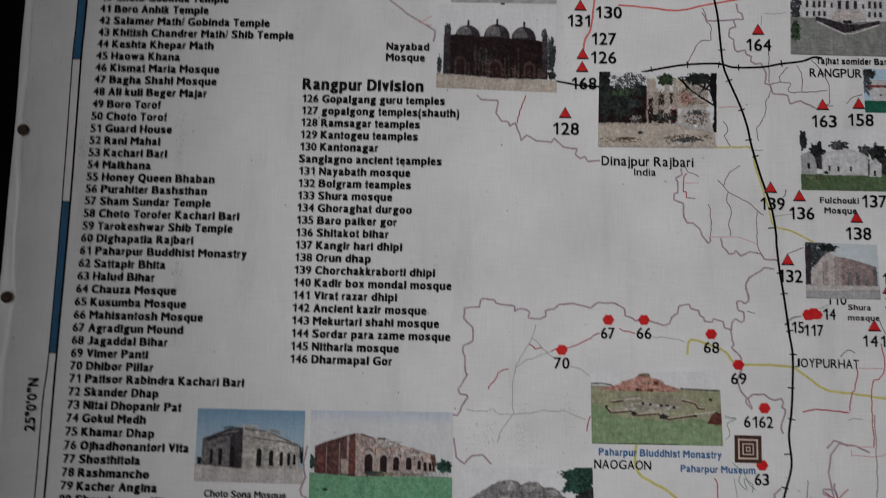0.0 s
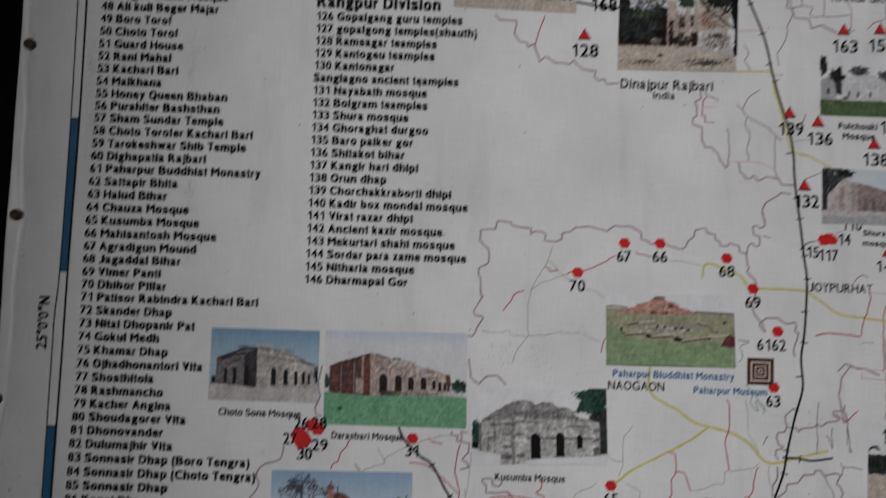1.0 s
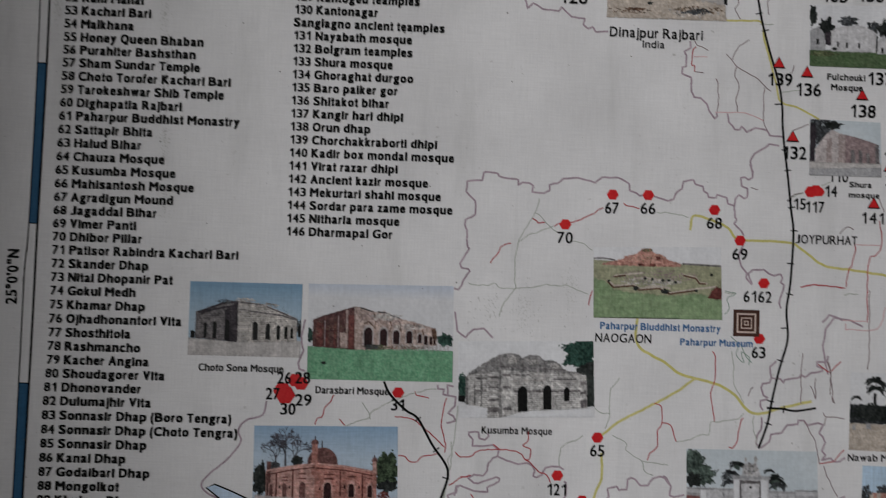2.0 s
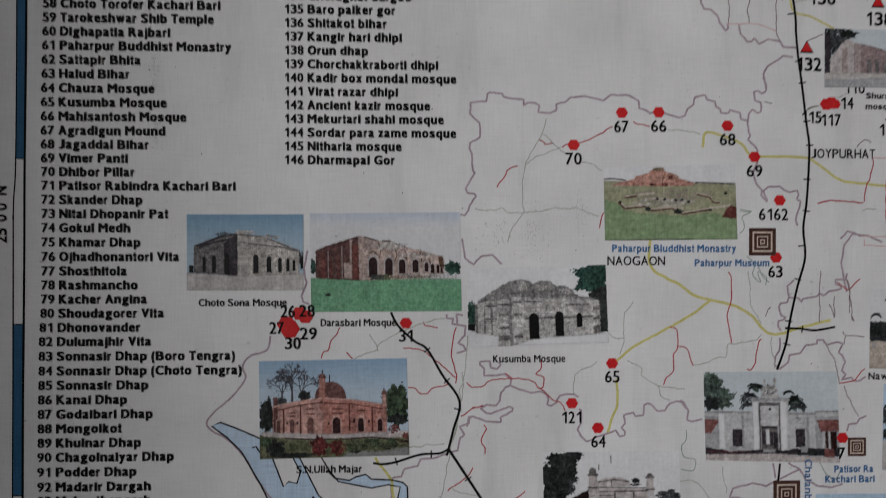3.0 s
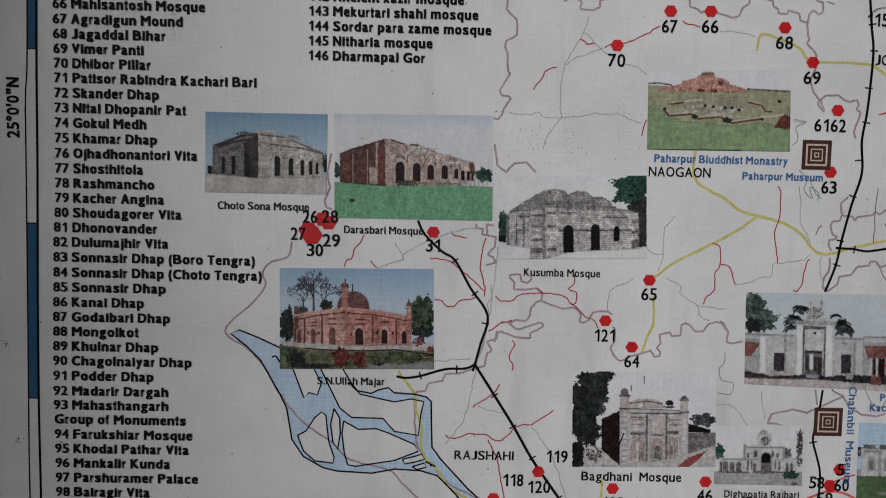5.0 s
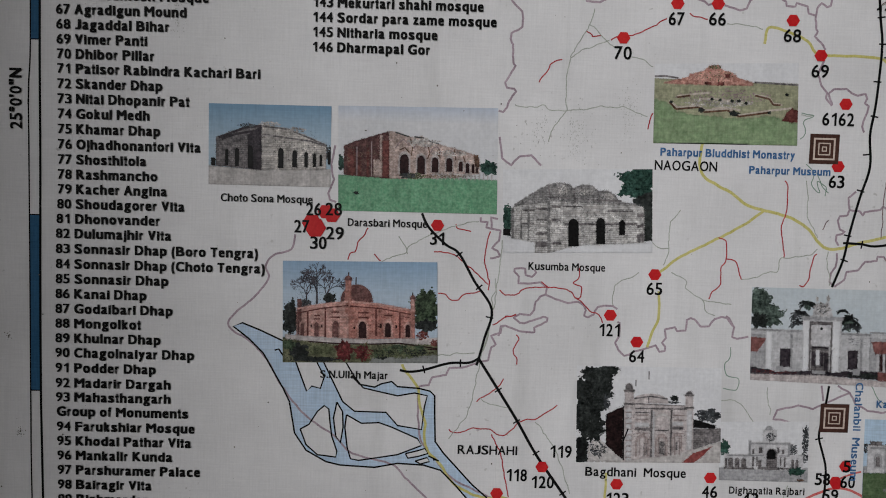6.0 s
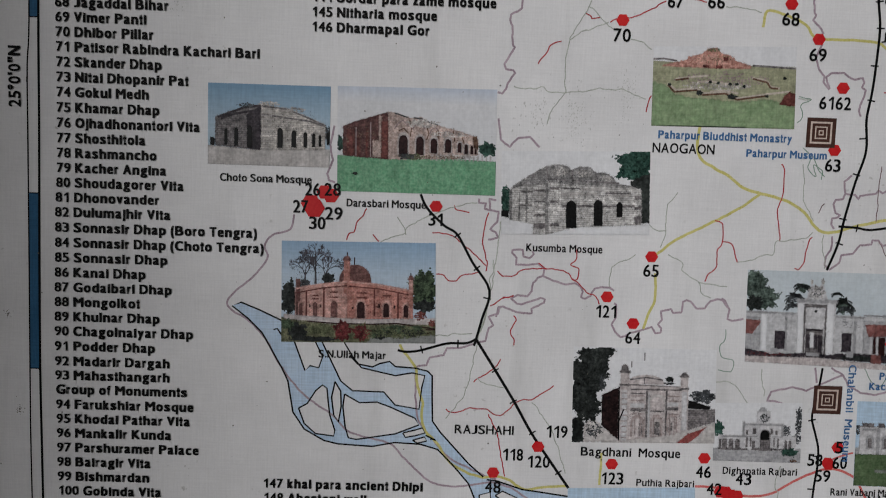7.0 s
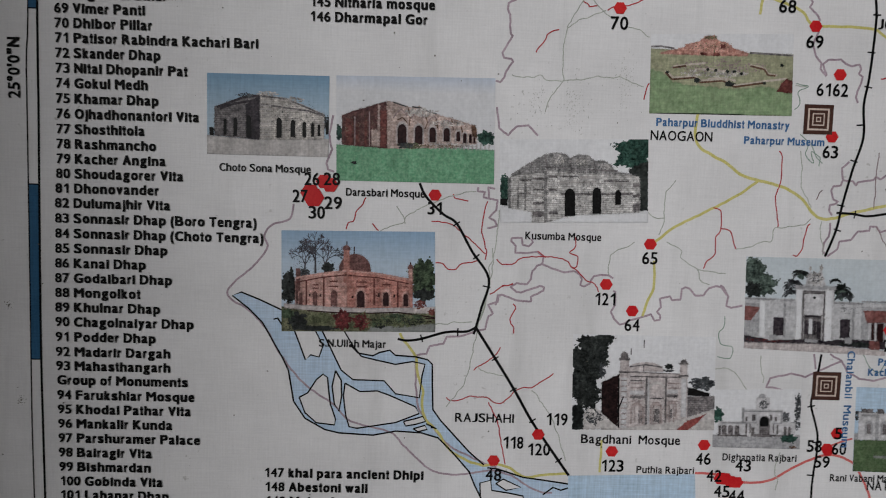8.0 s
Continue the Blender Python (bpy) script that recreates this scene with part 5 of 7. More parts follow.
for body, u, v, width, cap in (
    ("RAJSHAHI", 113.3, 1077.6, 45.3, 6.9), ("NAOGAON", 253.0, 1295.6, 46.4, 7.2), ("JOYPURHAT", 418.4, 1381.7, 52.5, 7.4), ("RANGPUR", 437.4, 1629.6, 44.6, 7.6), ("NATO", 436.4, 1029.9, 23.7, 7.2),
):
    words("district_name", body, u, v, width, cap, M_GREYTXT, 0.02)
for body, u, v, width, cap in (
    ("Paharpur Bluddhist Monastry", 256.7, 1306.2, 100.2, 5.8), ("Paharpur Museum", 323.4, 1294.8, 60.8, 5.6), ("Patisor Ra", 437.8, 1128.8, 32.3, 5.6), ("Kachari Bari", 430.4, 1120.7, 40.9, 5.6),
):
    words("blue_caption", body, u, v, width, cap, M_BLUETXT, 0.045)
words("blue_caption", "Chalanbil  Museum", 413.6, 1139.6, 76.0, 5.8, M_BLUETXT, 0.03, -90)

# ---- the printed photographs ----
dice = random.Random(21)


class Photo:
    """One photograph printed on the banner: corners in mm from the upper left clockwise, and a drawing area x0, y0, x1, y1 (y down)."""

    def __init__(self, label, quad, area, material, name="photo_print"):
        self.quad, self.area, self.films = quad, area, 0
        self.ob = patch(name, quad, material, banner, "photo", label)

    def place(self, x, y):
        x0, y0, x1, y1 = self.area
        a = min(1.0, max(0.0, (x - x0) / (x1 - x0)))
        b = min(1.0, max(0.0, (y - y0) / (y1 - y0)))
        (au, av), (bu, bv), (cu, cv), (du, dv) = self.quad
        return ((au * (1 - a) + bu * a) * (1 - b) + (du * (1 - a) + cu * a) * b, (av * (1 - a) + bv * a) * (1 - b) + (dv * (1 - a) + cv * a) * b)

    def film(self):
        self.films = min(self.films + 1, 60)
        return PLY["shape"] + 0.005 * self.films

    def many(self, name, shapes, material, ragged=0.0, label=""):
        """Shapes of one kind in one tone, each a part of its own."""
        h = self.film()
        for k, pts in enumerate(shapes):
            if ragged:
                out = []
                for (ax, ay), (bx, by) in zip(pts, pts[1:] + pts[:1]):
                    n = max(1, int(math.hypot(bx - ax, by - ay) / 9))
                    r = min(ragged, math.hypot(bx - ax, by - ay) * 0.2)
                    for i in range(n):
                        f = i / n
                        out.append((ax + (bx - ax) * f + dice.uniform(-r, r), ay + (by - ay) * f + dice.uniform(-r, r)))
                pts = out
            bm = bmesh.new()
            face(bm, [self.place(*q) for q in pts], h + 0.0003 * (k % 14))
            self.bleed(bm, pts, h + 0.0003 * (k % 14))
            part(name, bm, material, self.ob, label)

    def bleed(self, bm, pts, h):
        """Dots of ink that thin out past the edge of a printed shape."""
        mm = abs(self.area[2] - self.area[0]) / abs(self.quad[1][0] - self.quad[0][0])
        for (ax, ay), (bx, by) in zip(pts, pts[1:] + pts[:1]):
            for i in range(int(math.hypot(bx - ax, by - ay) / mm * 9) + 1):
                f, r = dice.random(), 0.16 * mm * dice.uniform(0.6, 1.3)
                x, y = ax + (bx - ax) * f + dice.gauss(0, 0.42) * mm, ay + (by - ay) * f + dice.gauss(0, 0.42) * mm
                q = [self.place(x - r, y - r), self.place(x + r, y - r * 0.6), self.place(x + r * 0.3, y + r)]
                if abs((q[1][0] - q[0][0]) * (q[2][1] - q[0][1]) - (q[2][0] - q[0][0]) * (q[1][1] - q[0][1])) > 0.004:
                    face(bm, q, h)

    def poly(self, name, pts, material, ragged=0.0):
        return self.many(name, [pts], material, ragged)

    def rects(self, name, rs, material, ragged=0.0):
        return self.many(name, [[(a, b), (c, b), (c, d), (a, d)] for a, b, c, d in rs], material, ragged)

    def lines(self, name, runs, width, material):
        """Thin drawn lines; width in drawing units."""
        for run in runs:
            h = self.film() if len(runs) < 3 else PLY["shape"] + 0.005 * self.films
            bm = bmesh.new()
            for j, ((ax, ay), (bx, by)) in enumerate(zip(run, run[1:])):
                d = math.hypot(bx - ax, by - ay) or 1
                nx, ny = -(by - ay) / d * width / 2, (bx - ax) / d * width / 2
                face(bm, [self.place(*q) for q in ((ax + nx, ay + ny), (bx + nx, by + ny), (bx - nx, by - ny), (ax - nx, ay - ny))], h + 0.002 + 0.0004 * j)
            part(name, bm, material, self.ob)
        self.film()

    def arches(self, name, rows, material, pointed=0.0):
        """Each arch: centre x, foot y, width, height."""
        shapes = []
        for cx, foot, w, hgt in rows:
            r = w / 2
            top = foot - hgt + r * (1 + pointed)
            shapes.append([(cx - r, foot)] + [(cx - r * math.cos(radians(a)), top - r * (1 + pointed) * math.sin(radians(a))) for a in range(0, 181, 20)] + [(cx + r, foot)])
        return self.many(name, shapes, material)

    def dome(self, name, cx, foot, w, hgt, material, ragged=1.0):
        pts = [(cx - w / 2 * math.cos(radians(a)), foot - hgt * math.sin(radians(a)) ** 0.85) for a in range(0, 181, 12)]
        return self.poly(name, pts, material, ragged)

    def leaves(self, name, cx, cy, rx, ry, n, size, material):
        """A clump of small uneven leaf masses inside an oval, over a solid heart where the clump is dense."""
        bm = bmesh.new()
        h = self.film()
        if material in SOLID:
            core = []
            for i in range(40):
                a = i / 40 * 2 * math.pi
                r = (0.74 + 0.2 * math.sin(3 * a + cx) * math.cos(2 * a + cy)) * dice.uniform(0.85, 1.1)
                core.append(self.place(cx + rx * r * math.cos(a), cy + ry * r * math.sin(a)))
            face(bm, core, h - 0.0005)
        for k in range(int(n * 4.5)):
            a, r = dice.uniform(0, 2 * math.pi), math.sqrt(dice.random())
            r *= 0.84 + 0.2 * math.sin(3 * a + cx) * math.cos(2 * a + cy) + 0.13 * math.sin(7 * a + cy) + 0.08 * math.sin(13 * a + cx)
            s = size * 0.46 * dice.uniform(0.4, 1.4)
            if k % 5 == 0:
                r, s = r * 1.13, s * 0.7
            x, y = cx + rx * r * math.cos(a), cy + ry * r * math.sin(a)
            t0 = dice.uniform(0, 1)
            pts = [self.place(x + s * dice.uniform(0.5, 1.2) * math.cos(t0 + i * 1.05), y + s * 0.8 * dice.uniform(0.5, 1.2) * math.sin(t0 + i * 1.05)) for i in range(6)]
            if abs(sum(p[0] * q[1] - q[0] * p[1] for p, q in zip(pts, pts[1:] + pts[:1]))) > 0.004:
                face(bm, pts, h + 0.0003 * (k % 14))
        return part(name, bm, material, self.ob)


SOLID = (M_TREE, M_TEAL, M_DARKTREE, M_DULLTREE)


def palm(p, cx, cy, r, n, material):
    """A palm's crown: drooping fronds with ragged leaflets round one heart."""
    bm = bmesh.new()
    h = p.film()
    for k in range(n):
        a = dice.uniform(-0.35, math.pi + 0.35)
        reach, droop = r * dice.uniform(0.75, 1.15), r * dice.uniform(0.35, 0.8)
        pts = [(cx + reach * f * math.cos(a), cy - reach * f * math.sin(a) * 0.8 + droop * f * f) for f in (0, 0.25, 0.5, 0.75, 1.0)]
        for j, ((ax, ay), (bx, by)) in enumerate(zip(pts, pts[1:])):
            for i in range(4):
                f = i / 4
                x, y, w = ax + (bx - ax) * f, ay + (by - ay) * f, r * dice.uniform(0.10, 0.2)
                e = dice.uniform(-0.3, 0.3)
                q = [p.place(x - r * 0.05, y), p.place(x + r * 0.05, y - r * 0.02), p.place(x + w * e, y + w * 1.3)]
                if abs((q[1][0] - q[0][0]) * (q[2][1] - q[0][1]) - (q[2][0] - q[0][0]) * (q[1][1] - q[0][1])) > 0.002:
                    face(bm, q, h + 0.0003 * ((k * 4 + j) % 14))
    part("palm", bm, material, p.ob)


def bare_tree(p, x, y, length, material):
    """Leafless branches that fork upwards from x, y."""
    bm = bmesh.new()
    h = p.film()
    count = [0]

    def grow(ax, ay, ang, ln, wid, deep):
        bx, by = ax + ln * math.cos(ang), ay - ln * math.sin(ang)
        nx, ny = math.sin(ang) * wid / 2, math.cos(ang) * wid / 2
        q = [p.place(ax + nx, ay + ny), p.place(bx + nx * 0.7, by + ny * 0.7), p.place(bx - nx * 0.7, by - ny * 0.7), p.place(ax - nx, ay - ny)]
        count[0] += 1
        if abs(sum(s[0] * t[1] - t[0] * s[1] for s, t in zip(q, q[1:] + q[:1]))) > 0.003:
            face(bm, q, h + 0.0003 * (count[0] % 14))
        if deep:
            for k in range(3):
                grow(bx, by, ang + dice.uniform(-0.75, 0.75), ln * dice.uniform(0.6, 0.85), max(wid * 0.62, 2.2), deep - 1)

    grow(x, y, math.pi / 2, length, length * 0.2, 5)
    part("bare_tree", bm, material, p.ob)


# stone mosque against a blue sky
p = Photo("photograph of a grey stone mosque under blue sky", [(-76.0, 1335.0), (13.6, 1335.3), (13.6, 1276.1), (-75.9, 1276.0)], (22, 34, 668, 475), M_SKYCHOTO)
p.leaves("tree", 645, 290, 35, 45, 70, 12, M_GREYTREE)
p.poly("ground", [(22, 372), (300, 390), (668, 376), (668, 475), (22, 475)], M_PAVE)
p.poly("stone_front", [(300, 142), (440, 160), (560, 205), (640, 240), (645, 378), (300, 390)], M_STONE, 1.5)
p.poly("stone_side", [(62, 215), (150, 180), (300, 142), (300, 390), (60, 372)], M_STONEDK, 1.5)
p.poly("shaded_corner", [(225, 200), (300, 150), (302, 388), (236, 384)], M_STONEEDGE, 2)
p.lines("cornice", [[(75, 218), (150, 188), (215, 160), (300, 150)], [(90, 226), (160, 198), (296, 172)]], 13, M_STONEEDGE)
p.lines("ledge", [[(305, 150), (440, 165), (560, 212), (640, 246)], [(305, 196), (560, 226), (640, 252)]], 9, M_STONEDK)
p.leaves("roof_rubble", 340, 138, 60, 14, 50, 8, M_STONE)
p.leaves("roof_rubble", 480, 165, 60, 14, 40, 8, M_LIGHTS)
p.leaves("roof_rubble", 230, 150, 50, 14, 36, 7, M_GREYTREE)
p.leaves("weathering", 470, 260, 170, 90, 60, 5, M_GREYTREE)
p.leaves("weathering", 180, 260, 110, 90, 50, 5, M_GREYTREE)
p.arches("archway", [(404, 376, 28, 108), (477, 370, 24, 92), (538, 368, 19, 82), (582, 366, 16, 74), (616, 362, 13, 64)], M_VOID, 0.4)
p.arches("archway", [(118, 368, 16, 88), (172, 372, 20, 100), (243, 378, 26, 118)], M_VOID, 0.4)
p.rects("doorway", [(36, 330, 58, 370), (652, 285, 668, 350)], M_VOID, 3)
p.rects("stone_course", [(308, y, 360, y + 5) for y in range(180, 385, 20)], M_PAVE, 1.5)

# ruined brick mosque on a lawn
p = Photo("photograph of a ruined brick mosque on a green lawn", [(18.6, 1335.9), (135.9, 1337.4), (137.3, 1259.5), (19.8, 1259.1)], (30, 12, 870, 592), M_SKYDARAS)
p.leaves("tree", 825, 335, 48, 42, 130, 13, M_TEAL)
p.leaves("tree", 45, 330, 18, 45, 50, 12, M_TEAL)
p.poly("lawn", [(30, 392), (300, 405), (600, 395), (870, 405), (870, 592), (30, 592)], M_GRASS)
p.poly("brick_front", [(295, 148), (330, 150), (420, 180), (470, 172), (520, 205), (640, 235), (745, 268), (772, 290), (775, 372), (640, 395), (295, 408)], M_BRICKLT, 3)
p.poly("brick_side", [(60, 230), (120, 205), (295, 148), (298, 408), (60, 392)], M_BRICKDK, 2)
p.rects("pale_pilaster", [(250, 170, 262, 396), (215, 305, 258, 398), (300, 300, 350, 316)], M_BRICKLT, 2)
p.rects("brick_recess", [(80, 250, 118, 390), (132, 280, 150, 390), (262, 200, 296, 402), (180, 240, 190, 392)], M_TERRADK, 2)
p.leaves("weathering", 530, 290, 230, 90, 70, 5, M_SOILMIX)
p.leaves("weathering", 170, 290, 110, 90, 60, 6, M_SOILMIX)
p.lines("pier_light", [[(128, 235), (128, 392)], [(205, 205), (205, 398)]], 6, M_MAUVE)
p.lines("wall_vault", [[(330, 240), (352, 205), (375, 190), (405, 225)], [(425, 240), (445, 205), (470, 195), (492, 235)], [(515, 262), (532, 232), (552, 228), (570, 262)], [(590, 268), (606, 246), (628, 250), (640, 276)]], 7, M_MAUVE)
p.arches("arch_surround", [(378, 380, 62, 124), (466, 380, 54, 116), (540, 368, 46, 96), (615, 362, 44, 86), (676, 360, 30, 64), (711, 368, 26, 62)], M_GREYPINK, 0.35)
p.arches("archway", [(378, 380, 46, 108), (466, 380, 40, 102), (540, 368, 34, 82), (615, 362, 32, 74), (676, 360, 20, 54), (711, 368, 18, 54), (741, 368, 14, 48), (762, 366, 10, 32)], M_VOIDB, 0.35)
p.lines("arch_shadow", [[(352, 250), (380, 235), (405, 262)], [(410, 185), (420, 235), (415, 280)], [(500, 215), (512, 262), (500, 296)], [(560, 240), (566, 290)], [(545, 258), (560, 280)], [(640, 240), (650, 300)], [(690, 280), (700, 310)]], 6, M_SOIL)
p.lines("stain", [[(430, 175), (480, 182), (525, 205), (560, 212)], [(330, 152), (400, 175)]], 7, M_GREYTREE)
p.leaves("weathered_patch", 470, 205, 90, 25, 70, 10, M_LIGHTS)
p.leaves("weathered_patch", 620, 265, 110, 18, 60, 8, M_LIGHTS)
p.leaves("rubble", 420, 392, 70, 18, 60, 10, M_SCRUB)
p.leaves("rubble", 640, 382, 130, 12, 80, 7, M_LIGHTS)
p.rects("fence_post", [(x, 368 + (x % 13), x + 5, 405) for x in range(530, 860, 22)], M_PAVE, 1)
p.leaves("dark_rubble", 600, 388, 130, 10, 40, 8, M_SOILMIX)
p.leaves("dark_rubble", 395, 388, 50, 16, 40, 9, M_GREYTREE)
p.poly("tower_stub", [(745, 270), (768, 268), (775, 340), (752, 332)], M_SOIL, 2)
p.leaves("grass_tuft", 125, 490, 16, 10, 14, 7, M_DARKTREE)

# grey domed stone mosque
p = Photo("photograph of a grey stone mosque with low domes", [(140.8, 1292.8), (251.7, 1296.0), (254.4, 1233.9), (142.9, 1230.9)], (16, 38, 802, 480), M_SKYPALE)
p.leaves("tree", 735, 115, 110, 95, 420, 15, M_TEAL)
p.leaves("tree", 765, 70, 70, 50, 200, 13, M_TEAL)
p.poly("tree_shade", [(700, 195), (802, 150), (802, 415), (755, 415)], M_DARKTREE, 5)
p.leaves("tree", 38, 300, 28, 85, 120, 12, M_TEAL)
p.rects("tree_shade", [(16, 350, 56, 388)], M_VOID, 4)
p.poly("ground", [(16, 395), (60, 402), (400, 440), (802, 425), (802, 480), (16, 480)], M_SKYPALE, 1)
p.poly("domed_roof", [(77, 221), (161, 168), (252, 117), (313, 106), (367, 117), (387, 136), (436, 117), (489, 123), (514, 150), (565, 149), (603, 171), (631, 209), (710, 221), (756, 244), (400, 250), (80, 245)], M_DOMEGREY, 2)
p.lines("dome_seam", [[(252, 117), (262, 170), (268, 215)], [(387, 136), (392, 175), (396, 215)], [(514, 150), (518, 180), (520, 215)], [(170, 165), (260, 185), (400, 192), (640, 205)]], 8, M_STONEDK)
p.leaves("dome_light", 330, 150, 45, 25, 40, 6, M_LIGHTS)
p.leaves("dome_light", 450, 155, 40, 22, 36, 6, M_LIGHTS)
p.leaves("dome_light", 575, 180, 30, 16, 24, 6, M_LIGHTS)
p.poly("stone_front", [(62, 240), (150, 180), (250, 200), (400, 215), (560, 220), (700, 225), (757, 240), (757, 425), (400, 440), (260, 480), (185, 480), (182, 425), (62, 400)], M_GREYSTONE, 2)
p.poly("roof_edge", [(75, 232), (130, 192), (250, 150), (250, 215), (130, 222)], M_DOMEGREY, 2)
p.rects("dark_course", [(190, 370, 255, 382), (190, 420, 262, 448), (275, 228, 318, 240), (275, 300, 318, 312), (330, 230, 430, 236), (340, 322, 720, 332), (570, 255, 700, 262), (722, 270, 756, 290), (722, 330, 756, 345), (722, 380, 756, 420), (190, 240, 250, 250), (190, 300, 250, 308), (275, 420, 320, 434), (120, 250, 178, 256), (110, 320, 175, 326)], M_STONEDK, 2)
p.rects("corner_shadow", [(248, 205, 264, 475), (60, 240, 72, 400), (146, 240, 154, 410), (108, 250, 114, 405), (372, 160, 382, 225)], M_DOMEGREY, 2)
p.rects("pale_course", [(192, 260, 246, 268), (192, 330, 246, 338), (192, 395, 246, 402), (330, 260, 520, 270), (440, 232, 540, 246), (560, 268, 700, 274)], M_PAVE, 2)
p.leaves("weathering", 420, 320, 330, 110, 90, 5, M_GREYTREE)
p.leaves("weathering", 420, 330, 330, 100, 70, 5, M_LIGHTS)
p.arches("archway", [(386, 444, 54, 146), (529, 432, 46, 138), (642, 384, 30, 78)], M_VOID, 0.3)
p.leaves("lichen", 400, 190, 220, 50, 60, 5, M_GREYTREE)

# excavated monastery on a plain
p = Photo("photograph of an excavated monastery mound on a grassy plain", [(249.9, 1373.0), (356.1, 1376.5), (358.4, 1316.3), (251.2, 1315.2)], (15, 50, 772, 482), M_SKYPALE)
p.poly("meadow", [(15, 128), (400, 150), (772, 158), (772, 482), (15, 482)], M_MEADOW)
p.poly("green_meadow", [(15, 240), (90, 260), (140, 310), (280, 330), (460, 345), (640, 330), (700, 350), (772, 370), (772, 482), (15, 482)], M_GREENISH, 6)
p.lines("far_trees", [[(15, 118), (70, 116), (110, 122), (140, 128)], [(540, 150), (640, 156), (772, 164)]], 10, M_STONEDK)
p.poly("mound", [(65, 150), (190, 122), (200, 105), (270, 92), (300, 62), (350, 58), (370, 85), (420, 100), (450, 125), (530, 150), (530, 168), (300, 165), (65, 156)], M_MOUND, 2.5)
p.leaves("mound_top", 330, 70, 36, 12, 20, 7, M_SCRUB)
p.leaves("mound_pale", 320, 125, 150, 34, 100, 8, M_SALMON)
p.leaves("mound_dark", 335, 118, 110, 30, 30, 6, M_SCRUB)
p.rects("dark_niche", [(280, 148, 312, 164), (345, 150, 378, 168), (385, 105, 408, 125)], M_TERRADK, 3)
p.leaves("bare_ground", 400, 225, 300, 45, 120, 9, M_MAUVE)
p.leaves("bare_ground", 380, 262, 200, 26, 110, 8, M_LIGHTS)
p.lines("ruin_wall", [[(95, 250), (140, 285), (250, 275), (285, 300), (400, 290), (465, 325), (620, 300), (740, 285)], [(135, 225), (205, 215), (310, 205)], [(540, 215), (620, 230), (640, 262), (690, 268)], [(250, 240), (330, 238), (420, 250)], [(320, 292), (400, 284), (470, 300)]], 11, M_SAND)
p.lines("ruin_wall_face", [[(95, 256), (130, 295), (250, 284), (278, 310), (400, 300), (462, 332), (530, 322), (625, 308)], [(135, 231), (205, 221)], [(545, 220), (620, 238), (640, 268), (680, 270)]], 10, M_SOIL)
p.leaves("shadow_block", 262, 298, 18, 16, 20, 8, M_DARKTREE)
p.leaves("shadow_block", 435, 315, 28, 16, 30, 8, M_DARKTREE)
for sx, sy in ((360, 245), (422, 250), (462, 250), (498, 262), (320, 240), (622, 310), (712, 215), (105, 255)):
    p.leaves("shadow_block", sx, sy, 11, 9, 10, 6, M_DARKTREE)
p.poly("brick_heap", [(690, 355), (715, 305), (740, 285), (772, 300), (772, 360)], M_TERRADK, 3)

# red domed mosque behind gardens
p = Photo("photograph of a red brick mosque with a dome behind gardens", [(-20.6, 1220.9), (94.2, 1222.7), (96.3, 1146.6), (-19.8, 1144.6)], (25, 22, 842, 565), M_SKYSN)
bare_tree(p, 205, 250, 62, M_TWIG)
bare_tree(p, 150, 255, 50, M_TWIG)
bare_tree(p, 255, 250, 48, M_TWIG)
p.leaves("bare_twigs", 190, 190, 120, 70, 50, 5, M_GREYTREE)
p.leaves("tree", 275, 220, 35, 30, 90, 11, M_DARKTREE)
p.leaves("tree", 62, 330, 48, 95, 240, 15, M_DARKTREE)
p.leaves("tree", 140, 250, 40, 25, 60, 10, M_GREYTREE)
p.leaves("tree", 785, 285, 78, 115, 420, 17, M_TREE)
p.leaves("tree", 775, 235, 55, 60, 110, 11, M_TREE)
p.leaves("tree", 790, 365, 60, 35, 120, 14, M_DARKTREE)
p.dome("dome", 415, 240, 170, 95, M_DOMERED, 1)
p.lines("finial", [[(411, 145), (412, 105)], [(372, 105), (373, 78)], [(711, 200), (711, 185)]], 6, M_VOIDB)
p.poly("brick_front", [(368, 230), (540, 246), (700, 274), (722, 290), (722, 432), (370, 440)], M_TERRA, 1)
p.poly("brick_side", [(100, 272), (240, 248), (370, 232), (372, 440), (98, 425)], M_TERRALT, 1)
p.rects("minaret", [(355, 120, 386, 300)], M_TERRA, 1)
p.rects("minaret", [(102, 225, 124, 420)], M_DOMERED, 1)
p.rects("minaret", [(701, 215, 721, 290)], M_TERRALT, 1)
p.dome("minaret_cap", 371, 124, 42, 26, M_DOMERED)
p.dome("minaret_cap", 711, 222, 28, 24, M_DOMERED)
p.lines("parapet", [[(102, 276), (240, 252), (370, 238)], [(390, 236), (540, 250), (700, 280)]], 10, M_TERRALT)
p.lines("cornice", [[(104, 300), (240, 272), (370, 258)], [(380, 260), (540, 272), (702, 302)]], 7, M_TERRADK)
p.lines("drain_pipe", [[(157, 290), (157, 424)], [(250, 270), (249, 430)], [(517, 268), (517, 420)], [(643, 290), (643, 430)]], 9, M_TERRADK)
p.leaves("weathering", 540, 350, 160, 80, 60, 5, M_REDBUSH)
p.leaves("weathering", 400, 340, 290, 80, 60, 5, M_SALMON)
p.arches("arch_surround", [(128, 424, 30, 80), (203, 426, 34, 90), (302, 432, 46, 104), (446, 434, 56, 108), (582, 428, 48, 98), (685, 428, 38, 84)], M_TERRALT, 0.4)
p.arches("archway", [(128, 422, 18, 66), (203, 424, 22, 76), (303, 428, 32, 88)], M_DOMERED, 0.4)
